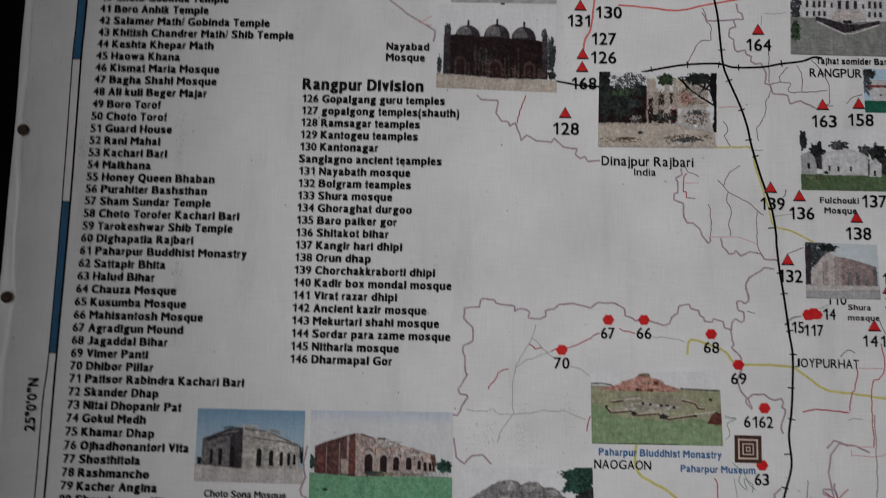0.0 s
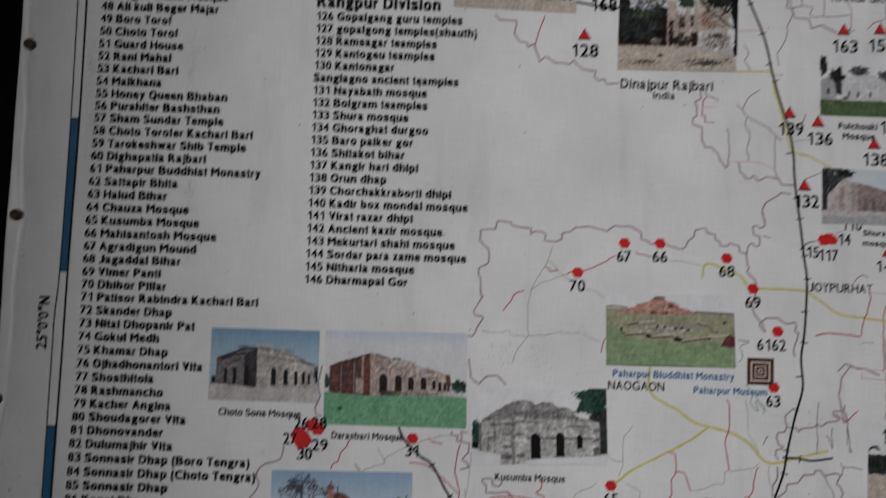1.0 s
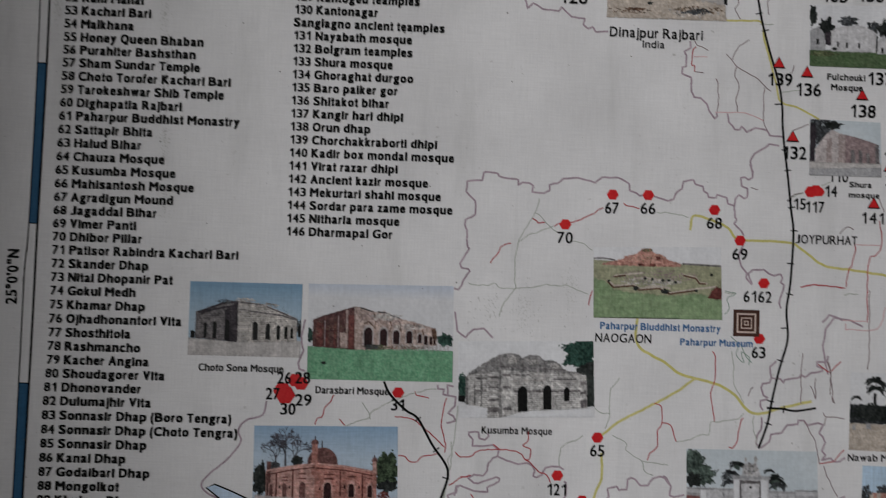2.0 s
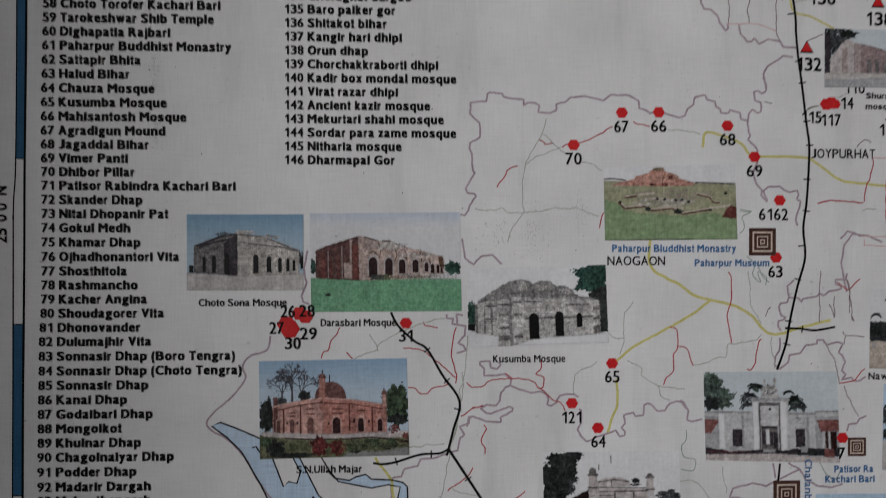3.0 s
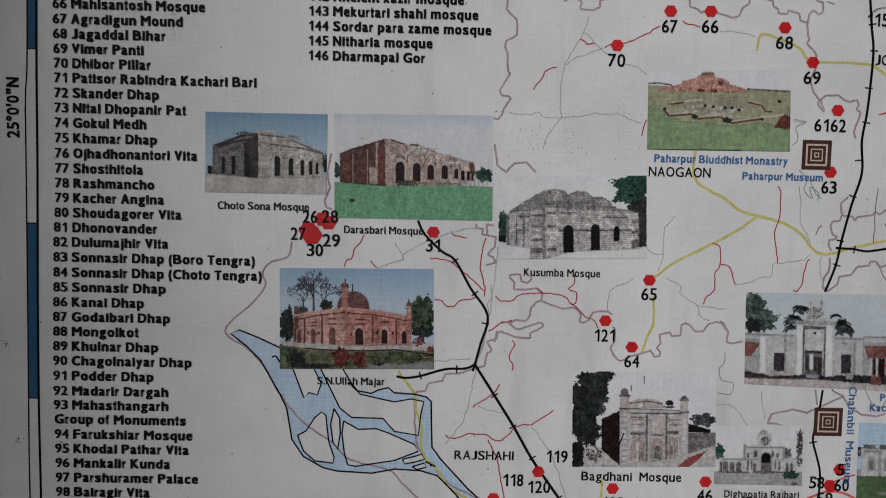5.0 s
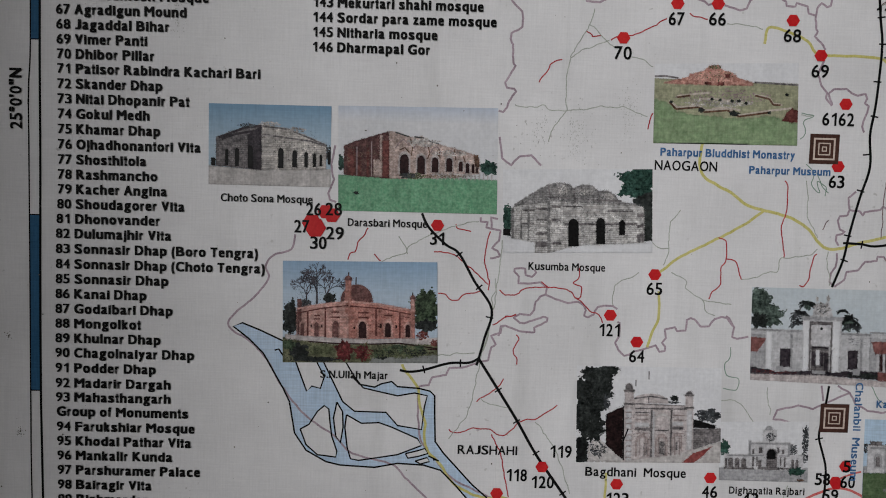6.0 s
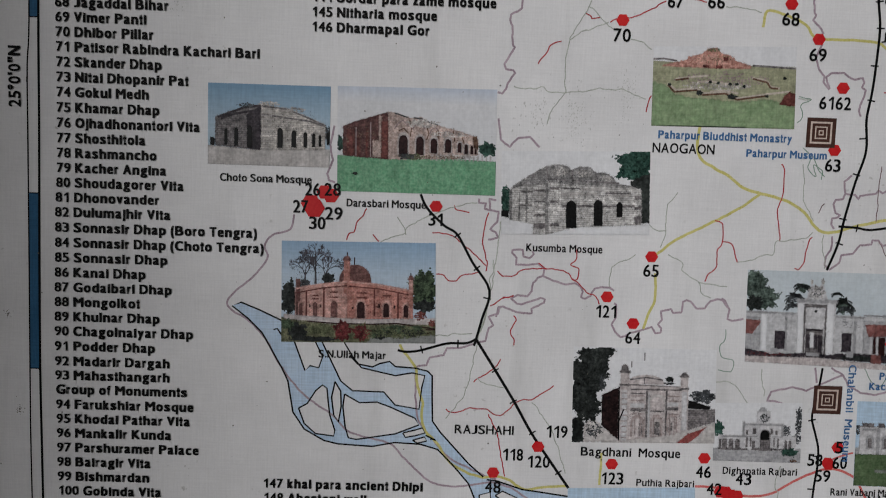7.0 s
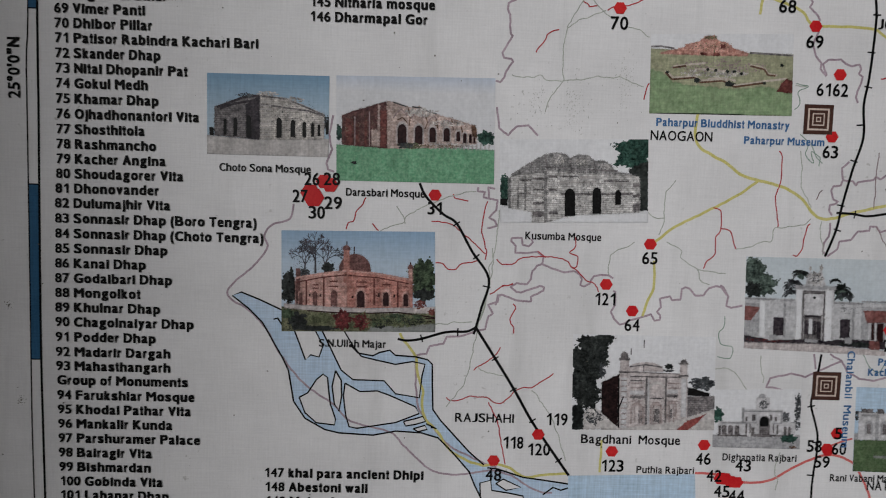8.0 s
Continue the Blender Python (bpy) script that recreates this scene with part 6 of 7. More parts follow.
p.arches("archway", [(446, 432, 40, 90), (580, 424, 30, 74), (685, 424, 24, 66)], M_VOIDB, 0.4)
p.rects("panel", [(280, 290, 322, 297), (278, 318, 326, 324), (424, 292, 478, 299), (424, 318, 480, 324), (562, 306, 604, 312), (190, 310, 222, 316), (190, 328, 222, 333), (672, 318, 698, 323)], M_TERRADK, 1)
p.rects("lantern", [(398, 372, 406, 384), (538, 355, 547, 376), (620, 362, 628, 378), (228, 362, 234, 376), (172, 362, 178, 376)], M_VOIDB)
p.poly("garden", [(25, 430), (300, 450), (842, 440), (842, 565), (25, 565)], M_GARDEN)
p.poly("garden_path", [(500, 540), (842, 520), (842, 565), (480, 565)], M_GREYLAWN, 3)
p.poly("terrace", [(40, 416), (300, 432), (500, 440), (842, 428), (842, 462), (540, 462), (300, 462), (40, 438)], M_GREYPINK, 2)
p.lines("terrace_edge", [[(160, 452), (310, 462), (500, 464), (640, 458), (842, 486)], [(790, 490), (842, 490)], [(770, 508), (825, 508)]], 7, M_VOIDB)
p.leaves("shrub", 110, 510, 60, 50, 150, 12, M_DARKTREE)
p.leaves("shrub", 60, 470, 40, 30, 80, 10, M_TREE)
p.leaves("shrub", 230, 495, 80, 35, 150, 8, M_SCRUB)
p.leaves("red_bush", 352, 505, 48, 60, 220, 11, M_REDBUSH)
p.leaves("red_bush", 445, 512, 55, 52, 200, 11, M_SCRUB)
p.leaves("red_bush", 445, 512, 50, 48, 120, 10, M_REDBUSH)
for sx, sy in ((575, 500), (622, 492), (742, 495), (692, 505), (530, 520), (660, 490)):
    p.leaves("shrub", sx, sy, 30, 30, 34, 9, M_TREE)
    p.leaves("shrub", sx + 20, sy + 12, 34, 16, 24, 8, M_DARKTREE)
p.leaves("shrub", 640, 512, 190, 34, 150, 8, M_SCRUB)
p.leaves("cart", 765, 415, 35, 25, 40, 10, M_TERRADK)
p.leaves("cart", 825, 455, 20, 20, 30, 9, M_TERRADK)
p.leaves("fallen_leaves", 200, 548, 160, 16, 110, 8, M_DARKTREE)

# pale mosque gate beside dark trees
p = Photo("photograph of a pale mosque front beside a dark tree", [(201.5, 1147.5), (311.0, 1148.0), (313.9, 1075.0), (203.4, 1073.0)], (25, 22, 780, 532), M_SKYPALE)
p.leaves("tree", 720, 275, 75, 38, 150, 12, M_GREYTREE)
p.poly("yard", [(180, 455), (640, 460), (780, 415), (780, 532), (180, 532)], M_PAVE)
p.poly("red_path", [(580, 532), (640, 480), (735, 445), (690, 490), (640, 532)], M_PATH, 2)
p.poly("side_wall", [(612, 348), (780, 345), (780, 412), (640, 460), (612, 455)], M_STONEDK, 2)
p.poly("low_roof", [(632, 295), (752, 330), (752, 345), (632, 342)], M_VOID, 2)
p.poly("shaded_wall", [(180, 275), (275, 230), (275, 520), (180, 440)], M_BROWNRED, 2)
p.dome("dome", 410, 215, 190, 50, M_GREYPINK)
p.lines("dome_rim", [[(325, 190), (410, 178), (500, 190)], [(325, 218), (600, 228)]], 8, M_STONEDK)
p.poly("gate_front", [(272, 240), (318, 222), (600, 228), (634, 240), (634, 465), (500, 495), (272, 525)], M_GREYPINK, 1)
p.rects("minaret", [(276, 145, 322, 240), (594, 165, 632, 240)], M_GREYPINK, 1)
p.rects("minaret_ring", [(270, 145, 328, 155), (272, 215, 326, 224), (588, 165, 637, 174), (588, 232, 637, 240), (282, 118, 314, 126)], M_STONEDK, 1)
p.dome("minaret_cap", 298, 146, 38, 36, M_STONEDK)
p.dome("minaret_cap", 613, 166, 34, 18, M_STONEDK)
p.lines("pole", [[(401, 45), (401, 88)], [(333, 92), (333, 125)], [(400, 178), (401, 215)]], 6, M_STONEDK)
p.leaves("weathering", 455, 370, 170, 130, 70, 5, M_GREYTREE)
p.leaves("weathering", 455, 370, 170, 130, 60, 5, M_LIGHTS)
p.arches("arch_moulding", [(473, 360, 92, 92)], M_PAVE, 0.0)
p.arches("arch_panel", [(473, 360, 74, 78)], M_GREYPINK, 0.0)
p.rects("panel_shadow", [(332, 345, 412, 360), (524, 338, 584, 352), (330, 262, 405, 266), (330, 240, 600, 246), (436, 356, 510, 362), (412, 250, 422, 500), (516, 250, 524, 490)], M_STONEDK, 1)
p.rects("pale_panel", [(330, 318, 405, 340), (526, 312, 584, 332), (284, 250, 312, 520), (424, 260, 432, 500), (602, 250, 628, 460)], M_WHITE, 1)
p.arches("portal_surround", [(368, 500, 70, 120), (470, 496, 64, 118), (551, 470, 56, 100)], M_PINKSTONE, 0.2)
p.arches("portal", [(368, 500, 50, 100), (470, 494, 46, 96), (551, 468, 38, 80)], M_GREYPINK, 0.2)
p.rects("portal_door", [(376, 430, 396, 492), (456, 420, 486, 490), (540, 420, 556, 466)], M_STONEDK, 4)
p.leaves("portal_detail", 460, 450, 120, 45, 20, 6, M_LIGHTS)
p.rects("relief", [(x, y, x + 30, y + 5) for x in (335, 370, 530, 558) for y in (275, 300, 372)] + [(x, 395, x + 4, 490) for x in (352, 384, 404, 452, 490, 538, 562)] + [(284, y, 312, y + 4) for y in range(262, 520, 30)], M_PINKSTONE, 1)
p.lines("leaning_pole", [[(296, 350), (262, 440)], [(270, 250), (272, 520)]], 7, M_VOID)
p.leaves("loudspeaker", 536, 185, 24, 16, 26, 9, M_DARKTREE)
p.leaves("loudspeaker", 530, 208, 34, 8, 20, 7, M_GREYTREE)
p.poly("light_path", [(85, 440), (140, 400), (180, 440), (240, 500), (235, 525), (85, 528)], M_PAVE, 5)
p.leaves("path_shade", 140, 470, 50, 40, 40, 10, M_GREYTREE)
p.leaves("tree", 95, 215, 85, 210, 620, 18, M_DARKTREE)
p.leaves("tree", 165, 110, 55, 60, 130, 13, M_DARKTREE)
p.leaves("tree", 205, 36, 50, 18, 70, 10, M_DARKTREE)
p.leaves("tree", 150, 150, 70, 60, 200, 12, M_DARKTREE)
p.leaves("tree", 110, 330, 70, 80, 200, 14, M_DARKTREE)
p.leaves("tree", 130, 60, 100, 40, 150, 14, M_DARKTREE)
p.rects("tree_trunk", [(25, 400, 85, 530)], M_DARKTREE, 6)
p.leaves("tree", 180, 215, 20, 45, 40, 9, M_GREYTREE)

# white house with a columned gate
p = Photo("photograph of a white house with a tall columned gate", [(330.8, 1210.3), (440.3, 1210.2), (442.9, 1136.3), (332.9, 1139.8)], (25, 30, 770, 545), M_SKYGREY)
p.leaves("tree", 70, 110, 65, 80, 260, 13, M_DULLTREE)
p.leaves("tree", 120, 185, 80, 70, 260, 13, M_DULLTREE)
p.leaves("tree", 60, 215, 50, 45, 120, 12, M_DARKTREE)
p.leaves("palm", 315, 120, 24, 28, 46, 9, M_DULLTREE)
p.leaves("palm", 272, 190, 36, 48, 60, 9, M_GREYTREE)
p.leaves("palm", 530, 210, 38, 45, 80, 9, M_DULLTREE)
palm(p, 312, 110, 48, 26, M_DARKTREE)
palm(p, 278, 165, 55, 26, M_GREYTREE)
palm(p, 272, 215, 50, 20, M_GREYTREE)
palm(p, 530, 185, 62, 30, M_DARKTREE)
palm(p, 495, 145, 36, 18, M_DARKTREE)
palm(p, 540, 225, 52, 24, M_GREYTREE)
p.rects("house_wall", [(22, 262, 770, 495)], M_HAZE, 2)
p.rects("wall_shade", [(22, 290, 100, 470), (640, 285, 770, 480), (228, 280, 240, 470), (590, 290, 602, 470)], M_WHITESH, 2)
p.poly("red_roof", [(22, 303), (105, 310), (60, 385), (22, 385)], M_REDROOF, 2)
p.poly("red_roof", [(650, 305), (770, 302), (770, 365), (668, 372)], M_REDROOF, 2)
p.rects("roof_line", [(22, 258, 292, 268), (485, 266, 640, 274), (640, 252, 770, 260)], M_WHITESH, 2)
p.rects("gate_wall", [(292, 195, 490, 485)], M_WHITE, 1)
p.rects("column", [(292, 205, 325, 488), (442, 205, 482, 488), (104, 272, 134, 478)], M_SKYPALE, 1)
p.rects("entablature", [(286, 180, 496, 198)], M_WHITESH, 2)
p.rects("gate_shadow", [(328, 208, 442, 224), (326, 225, 334, 480), (436, 225, 443, 480)], M_STONEDK, 2)
p.poly("crest", [(335, 180), (350, 130), (362, 95), (372, 120), (390, 105), (405, 120), (418, 75), (428, 125), (445, 180)], M_WHITE, 4)
p.leaves("crest", 390, 140, 50, 42, 60, 7, M_LIGHTS)
p.leaves("crest", 418, 82, 10, 18, 18, 7, M_LIGHTS)
p.leaves("crest", 360, 85, 8, 14, 14, 6, M_LIGHTS)
p.leaves("crest_shadow", 388, 140, 45, 36, 26, 6, M_GREYTREE)
p.leaves("emblem", 386, 246, 9, 9, 10, 5, M_DARKTREE)
p.leaves("weathering", 390, 380, 330, 90, 30, 5, M_LIGHTS)
p.leaves("weathering", 560, 300, 60, 40, 20, 5, M_GREYTREE)
p.rects("doorway", [(338, 342, 428, 482)], M_STONEDK, 1)
p.rects("dark_door", [(342, 370, 362, 450), (382, 375, 400, 450), (405, 375, 424, 470), (344, 345, 424, 352)], M_STONEEDGE, 2)
p.rects("lit_passage", [(363, 362, 380, 445)], M_SKYPALE, 1)
p.rects("window_opening", [(178, 362, 230, 462), (528, 358, 578, 460)], M_STONEEDGE, 2)
p.rects("doorway", [(720, 370, 755, 475), (690, 372, 712, 462)], M_VOIDB, 2)
p.rects("veranda_post", [(676, 370, 690, 470), (710, 370, 720, 470)], M_WHITE, 1)
p.poly("hedge", [(22, 470), (160, 490), (320, 480), (450, 480), (600, 465), (770, 470), (770, 510), (400, 502), (22, 515)], M_STONEEDGE, 4)
p.leaves("hedge_leaves", 160, 495, 140, 14, 30, 7, M_REDBUSH)
p.leaves("hedge_leaves", 620, 488, 120, 16, 100, 8, M_DARKTREE)
p.rects("stone_block", [(158, 460, 194, 488), (556, 455, 590, 488), (345, 475, 410, 490)], M_WHITESH, 2)
p.rects("brick_pier", [(686, 468, 738, 520)], M_REDROOF, 2)
p.poly("forecourt", [(22, 512), (400, 500), (770, 518), (770, 545), (22, 545)], M_GREYPINK, 2)

# white palace with a gate tower
p = Photo("photograph of a white palace with a central gate tower", [(311.6, 1107.0), (380.1, 1108.7), (381.6, 1061.3), (313.4, 1061.6)], (18, 5, 482, 318), M_SKYPALE)
p.leaves("tree", 45, 140, 32, 45, 90, 9, M_TEAL)
p.leaves("tree", 466, 95, 20, 80, 90, 9, M_GREYTREE)
p.leaves("tree", 395, 150, 32, 34, 80, 8, M_GREYTREE)
p.leaves("tree", 455, 195, 30, 28, 60, 8, M_GREYTREE)
p.poly("forecourt", [(18, 250), (482, 245), (482, 318), (18, 318)], M_WHITESH)
p.rects("palace_wing", [(45, 178, 455, 255)], M_WHITE, 1)
p.rects("palace_centre", [(172, 112, 385, 255)], M_WHITE, 1)
p.rects("clock_tower", [(246, 48, 316, 118)], M_WHITE, 2)
p.dome("tower_cap", 275, 50, 40, 22, M_WHITESH)
p.leaves("tower_detail", 281, 85, 30, 28, 50, 6, M_GREYTREE)
p.rects("shade", [(172, 118, 385, 124), (172, 180, 250, 186), (325, 180, 385, 186), (60, 182, 172, 188), (172, 104, 182, 180), (376, 118, 386, 180)], M_WHITESH, 1)
p.arches("gate_moulding", [(292, 250, 74, 116)], M_WHITE)
p.arches("gate_arch", [(292, 250, 54, 104)], M_STONEDK)
p.arches("gate_dark", [(290, 200, 44, 50)], M_VOID)
p.arches("arcade_opening", [(78, 252, 24, 56), (112, 252, 24, 56), (146, 252, 24, 54), (402, 246, 14, 44), (424, 246, 14, 44)], M_STONEDK)
p.rects("arcade_shadow", [(50, 200, 60, 250), (68, 215, 80, 250), (140, 215, 150, 250), (222, 208, 238, 254), (190, 190, 200, 240), (212, 190, 218, 240), (336, 190, 342, 235), (356, 190, 364, 240), (225, 140, 242, 170), (320, 140, 330, 170), (190, 150, 200, 172), (345, 150, 356, 172)], M_STONEDK, 1)
p.rects("base_shadow", [(45, 248, 200, 256), (320, 246, 440, 252), (240, 244, 330, 256)], M_STONEDK, 2)
p.leaves("hedge", 425, 262, 48, 22, 90, 9, M_TEAL)
p.leaves("flower_pot", 445, 308, 24, 8, 14, 7, M_SOIL)

# pale sky above a palace, its lower part out of sight
p = Photo("photograph of a palace under a soft blue sky", [(202.2, 1036.6), (300.9, 1039.7), (305.3, 985.1), (204.0, 983.1)], (0, 0, 100, 60), M_SKYPUTHIA)

# white palace on a lawn
p = Photo("photograph of a white palace behind a lawn", [(422.7, 1111.5), (504.7, 1110.7), (507.8, 1043.2), (424.5, 1044.6)], (0, 0, 560, 440), M_SKYPUTHIA)
p.leaves("tree", 40, 150, 90, 30, 80, 12, M_GREYTREE)
p.leaves("tree", 300, 140, 280, 24, 160, 12, M_GREYTREE)
p.rects("palace_wall", [(20, 130, 560, 275)], M_WHITE, 1)
p.rects("palace_shade", [(110, 140, 128, 275), (36, 140, 110, 150), (0, 240, 20, 280)], M_WHITESH, 1)
p.rects("roof_ornament", [(32, 112, 92, 132), (120, 112, 150, 132)], M_STONEDK, 3)
p.arches("window_opening", [(76, 245, 42, 72), (160, 245, 42, 72)], M_WHITESH)
p.arches("window_shade", [(76, 240, 20, 52), (160, 240, 20, 52)], M_STONEDK)
p.poly("lawn", [(0, 275), (560, 270), (560, 440), (0, 440)], M_DKGRASS, 2)
p.rects("lawn_path", [(110, 355, 560, 366)], M_GREYLAWN, 2)

# blackened brick mosque with three domes
p = Photo("photograph of a blackened brick mosque with three domes", [(115.3, 1689.6), (219.1, 1689.5), (219.8, 1611.5), (115.3, 1613.9)], (22, 28, 660, 500), M_SKYPALE)
p.poly("forecourt", [(22, 422), (350, 434), (660, 440), (660, 500), (22, 500)], M_SAND, 1)
for cx, w, hh, foot in ((185, 130, 68, 215), (340, 140, 82, 220), (485, 130, 76, 225)):
    p.dome("dome", cx, foot, w, hh, M_STONEEDGE, 1)
    p.dome("dome_light", cx - w * 0.14, foot - hh * 0.22, w * 0.58, hh * 0.66, M_STONEDK, 2)
    p.lines("finial", [[(cx + 2, foot - hh), (cx + 2, foot - hh - 30)]], 11, M_STONEEDGE)
p.poly("brick_front", [(58, 205), (120, 200), (300, 210), (450, 215), (590, 225), (600, 432), (350, 434), (58, 420)], M_BROWNRED, 2)
p.rects("corner_turret", [(60, 160, 92, 420)], M_STONEEDGE, 2)
p.rects("corner_turret", [(584, 190, 612, 430)], M_STONEEDGE, 2)
p.leaves("turret_cap", 78, 160, 17, 26, 34, 9, M_GREYTREE)
p.leaves("turret_cap", 594, 180, 16, 28, 34, 9, M_GREYTREE)
p.leaves("tree", 632, 300, 26, 110, 150, 13, M_GREYTREE)
p.leaves("tree", 36, 370, 14, 55, 50, 10, M_GREYTREE)
p.leaves("tree", 636, 410, 24, 25, 40, 10, M_DARKTREE)
p.arches("arch_surround", [(148, 420, 62, 100), (334, 430, 80, 100), (516, 430, 62, 92)], M_DULLBROWN, 0.2)
p.arches("archway", [(148, 420, 42, 84), (334, 430, 58, 84), (516, 430, 40, 74)], M_VOIDB, 0.2)
p.rects("worn_panel", [(222, 262, 232, 418), (246, 275, 252, 400), (282, 280, 288, 420), (402, 310, 408, 432), (455, 260, 460, 420), (86, 360, 96, 415)], M_DULLBROWN, 4)
p.rects("worn_plaster", [(190, 352, 198, 418), (262, 345, 270, 405), (380, 320, 388, 430), (436, 335, 444, 430), (562, 375, 606, 428)], M_DULLBROWN, 4)
p.leaves("worn_plaster", 400, 400, 180, 28, 24, 7, M_SOILMIX)
p.leaves("worn_plaster", 270, 330, 60, 60, 40, 6, M_GREYTREE)

# strip of another photograph above it
p = Photo("lower strip of a grey photograph", [(126.4, 1725.2), (218.7, 1727.0), (219.0, 1691.6), (126.2, 1691.3)], (0, 0, 100, 60), M_WHITESH)
patch("dirt_mark", [(170.0, 1691.1), (173.5, 1691.2), (173.5, 1689.7), (170.0, 1689.6)], M_BLACK, banner, "mark")

# palace ruin among trees
p = Photo("photograph of a palace ruin among dark trees", [(256.4, 1630.9), (357.9, 1631.5), (356.9, 1565.1), (255.6, 1563.9)], (28, 24, 655, 430), M_SKYPALE)
p.rects("tree_shade", [(28, 125, 290, 302), (28, 24, 78, 300)], M_BROWNRED, 6)
p.leaves("tree", 62, 160, 40, 145, 260, 15, M_DARKTREE)
p.leaves("tree", 150, 190, 110, 95, 330, 16, M_DARKTREE)
p.leaves("tree", 150, 140, 70, 22, 60, 9, M_TREE)
p.leaves("tree", 190, 70, 115, 48, 110, 10, M_GREYTREE)
p.leaves("tree", 250, 120, 60, 40, 60, 9, M_DARKTREE)
p.leaves("tree", 390, 65, 50, 35, 100, 12, M_TREE)
p.rects("ruin_wall", [(285, 130, 450, 300)], M_BRICKLT, 4)
p.rects("ruin_column", [(318, 110, 345, 300), (378, 90, 404, 300), (425, 60, 448, 210), (285, 60, 330, 130)], M_SAND, 4)
p.rects("ruin_opening", [(294, 165, 314, 298), (350, 145, 372, 200), (348, 225, 374, 300), (414, 225, 446, 300), (406, 140, 418, 195)], M_VOIDB, 5)
p.leaves("ruin_shade", 360, 270, 80, 30, 40, 10, M_DARKTREE)
p.rects("ruin_side", [(450, 60, 610, 215)], M_SAND, 6)
p.leaves("ruin_shade", 370, 200, 85, 100, 70, 7, M_SOILMIX)
p.leaves("ruin_shade", 370, 190, 85, 90, 50, 6, M_LIGHTS)
p.leaves("red_brick", 495, 165, 45, 45, 90, 9, M_SALMON)
p.leaves("ruin_shade", 530, 140, 80, 70, 90, 8, M_SOILMIX)
p.leaves("red_brick", 550, 130, 50, 45, 50, 7, M_LIGHTS)
p.lines("branch", [[(450, 50), (520, 120), (560, 150), (640, 200)], [(520, 40), (560, 90), (640, 130)], [(600, 30), (590, 100), (560, 150)], [(470, 60), (500, 110)], [(640, 60), (590, 120)]], 10, M_VOID)
p.leaves("tree", 560, 60, 90, 38, 150, 11, M_DARKTREE)
p.poly("tree_trunk", [(622, 24), (655, 24), (655, 345), (636, 345), (640, 200), (618, 120)], M_VOID, 4)
p.poly("ground", [(28, 300), (440, 305), (640, 345), (655, 430), (28, 430)], M_SAND, 4)
p.poly("rubble_mound", [(440, 300), (470, 215), (560, 200), (612, 230), (635, 345), (520, 330)], M_PAVE, 6)
p.leaves("rubble", 545, 270, 85, 60, 24, 14, M_LIGHTS)
p.leaves("rubble", 545, 262, 75, 45, 26, 13, M_SOILMIX)
p.leaves("rubble_shade", 540, 240, 45, 14, 18, 11, M_GREYTREE)
p.leaves("rubble", 480, 395, 160, 26, 20, 14, M_LIGHTS)
p.leaves("rubble", 500, 378, 140, 18, 30, 12, M_SOILMIX)
p.leaves("rubble_shade", 470, 392, 90, 8, 16, 10, M_GREYTREE)
p.leaves("rubble", 150, 392, 120, 18, 30, 8, M_SOILMIX)
p.leaves("rubble", 180, 382, 60, 8, 30, 9, M_SOIL)
p.leaves("rubble", 500, 385, 70, 14, 30, 11, M_GREYTREE)
p.leaves("dark_stone", 250, 350, 15, 9, 12, 7, M_DARKTREE)
p.leaves("pale_heap", 225, 275, 35, 26, 26, 6, M_LIGHTS)
p.leaves("pale_heap", 205, 195, 20, 30, 26, 8, M_GREYTREE)

# white palace with a broad lawn
p = Photo("photograph of a white palace with many windows behind a drive", [(423.4, 1730.6), (542.1, 1730.6), (538.6, 1648.8), (421.9, 1649.5)], (50, -160, 800, 300), M_SKYPALE)
p.rects("palace_wall", [(50, -60, 800, 112)], M_WHITE)
p.leaves("tree", 75, 60, 30, 70, 100, 13, M_GREYTREE)
p.rects("palace_window", [(x, 22, x + 13, 56) for x in (136, 174, 203, 232, 480, 510, 540)] + [(x, 76, x + 12, 100) for x in (136, 174, 203, 232, 480, 510, 540)] + [(x, 20, x + 17, 64) for x in (312, 355, 400)] + [(272, 30, 284, 56), (446, 36, 456, 58)], M_STONEEDGE, 1)
p.poly("drive", [(50, 108), (200, 112), (350, 130), (530, 122), (800, 120), (800, 300), (50, 300)], M_GREYLAWN)
p.poly("steps", [(275, 118), (300, 66), (430, 62), (470, 118), (360, 138)], M_GREYPINK, 2)
p.poly("hedge", [(192, 104), (280, 122), (360, 142), (440, 140), (540, 118), (540, 136), (430, 164), (350, 184), (260, 150), (192, 120)], M_STONEEDGE, 2)
p.leaves("fountain", 362, 128, 30, 10, 20, 8, M_DARKTREE)
p.lines("drive_edge", [[(195, 130), (345, 190), (400, 186), (540, 140)]], 9, M_PAVE)
p.leaves("shrub", 75, 180, 28, 60, 80, 12, M_TREE)

# building on a green field, mostly out of sight
p = Photo("photograph of a pale building above a green field", [(483.1, 1638.0), (557.3, 1637.1), (557.3, 1599.2), (484.1, 1599.1)], (440, 368, 900, 610), M_SKYPUTHIA)
p.rects("building_wall", [(470, 430, 900, 560)], M_WHITE, 3)
p.leaves("tree", 475, 395, 40, 28, 60, 11, M_DARKTREE)
p.leaves("tree", 462, 450, 24, 60, 70, 11, M_GREYTREE)
p.rects("red_band", [(470, 458, 900, 470)], M_PATH, 2)
p.leaves("red_sign", 530, 512, 10, 6, 8, 5, M_REDBUSH)
p.rects("field", [(440, 545, 900, 610)], M_TEALFIELD, 2)

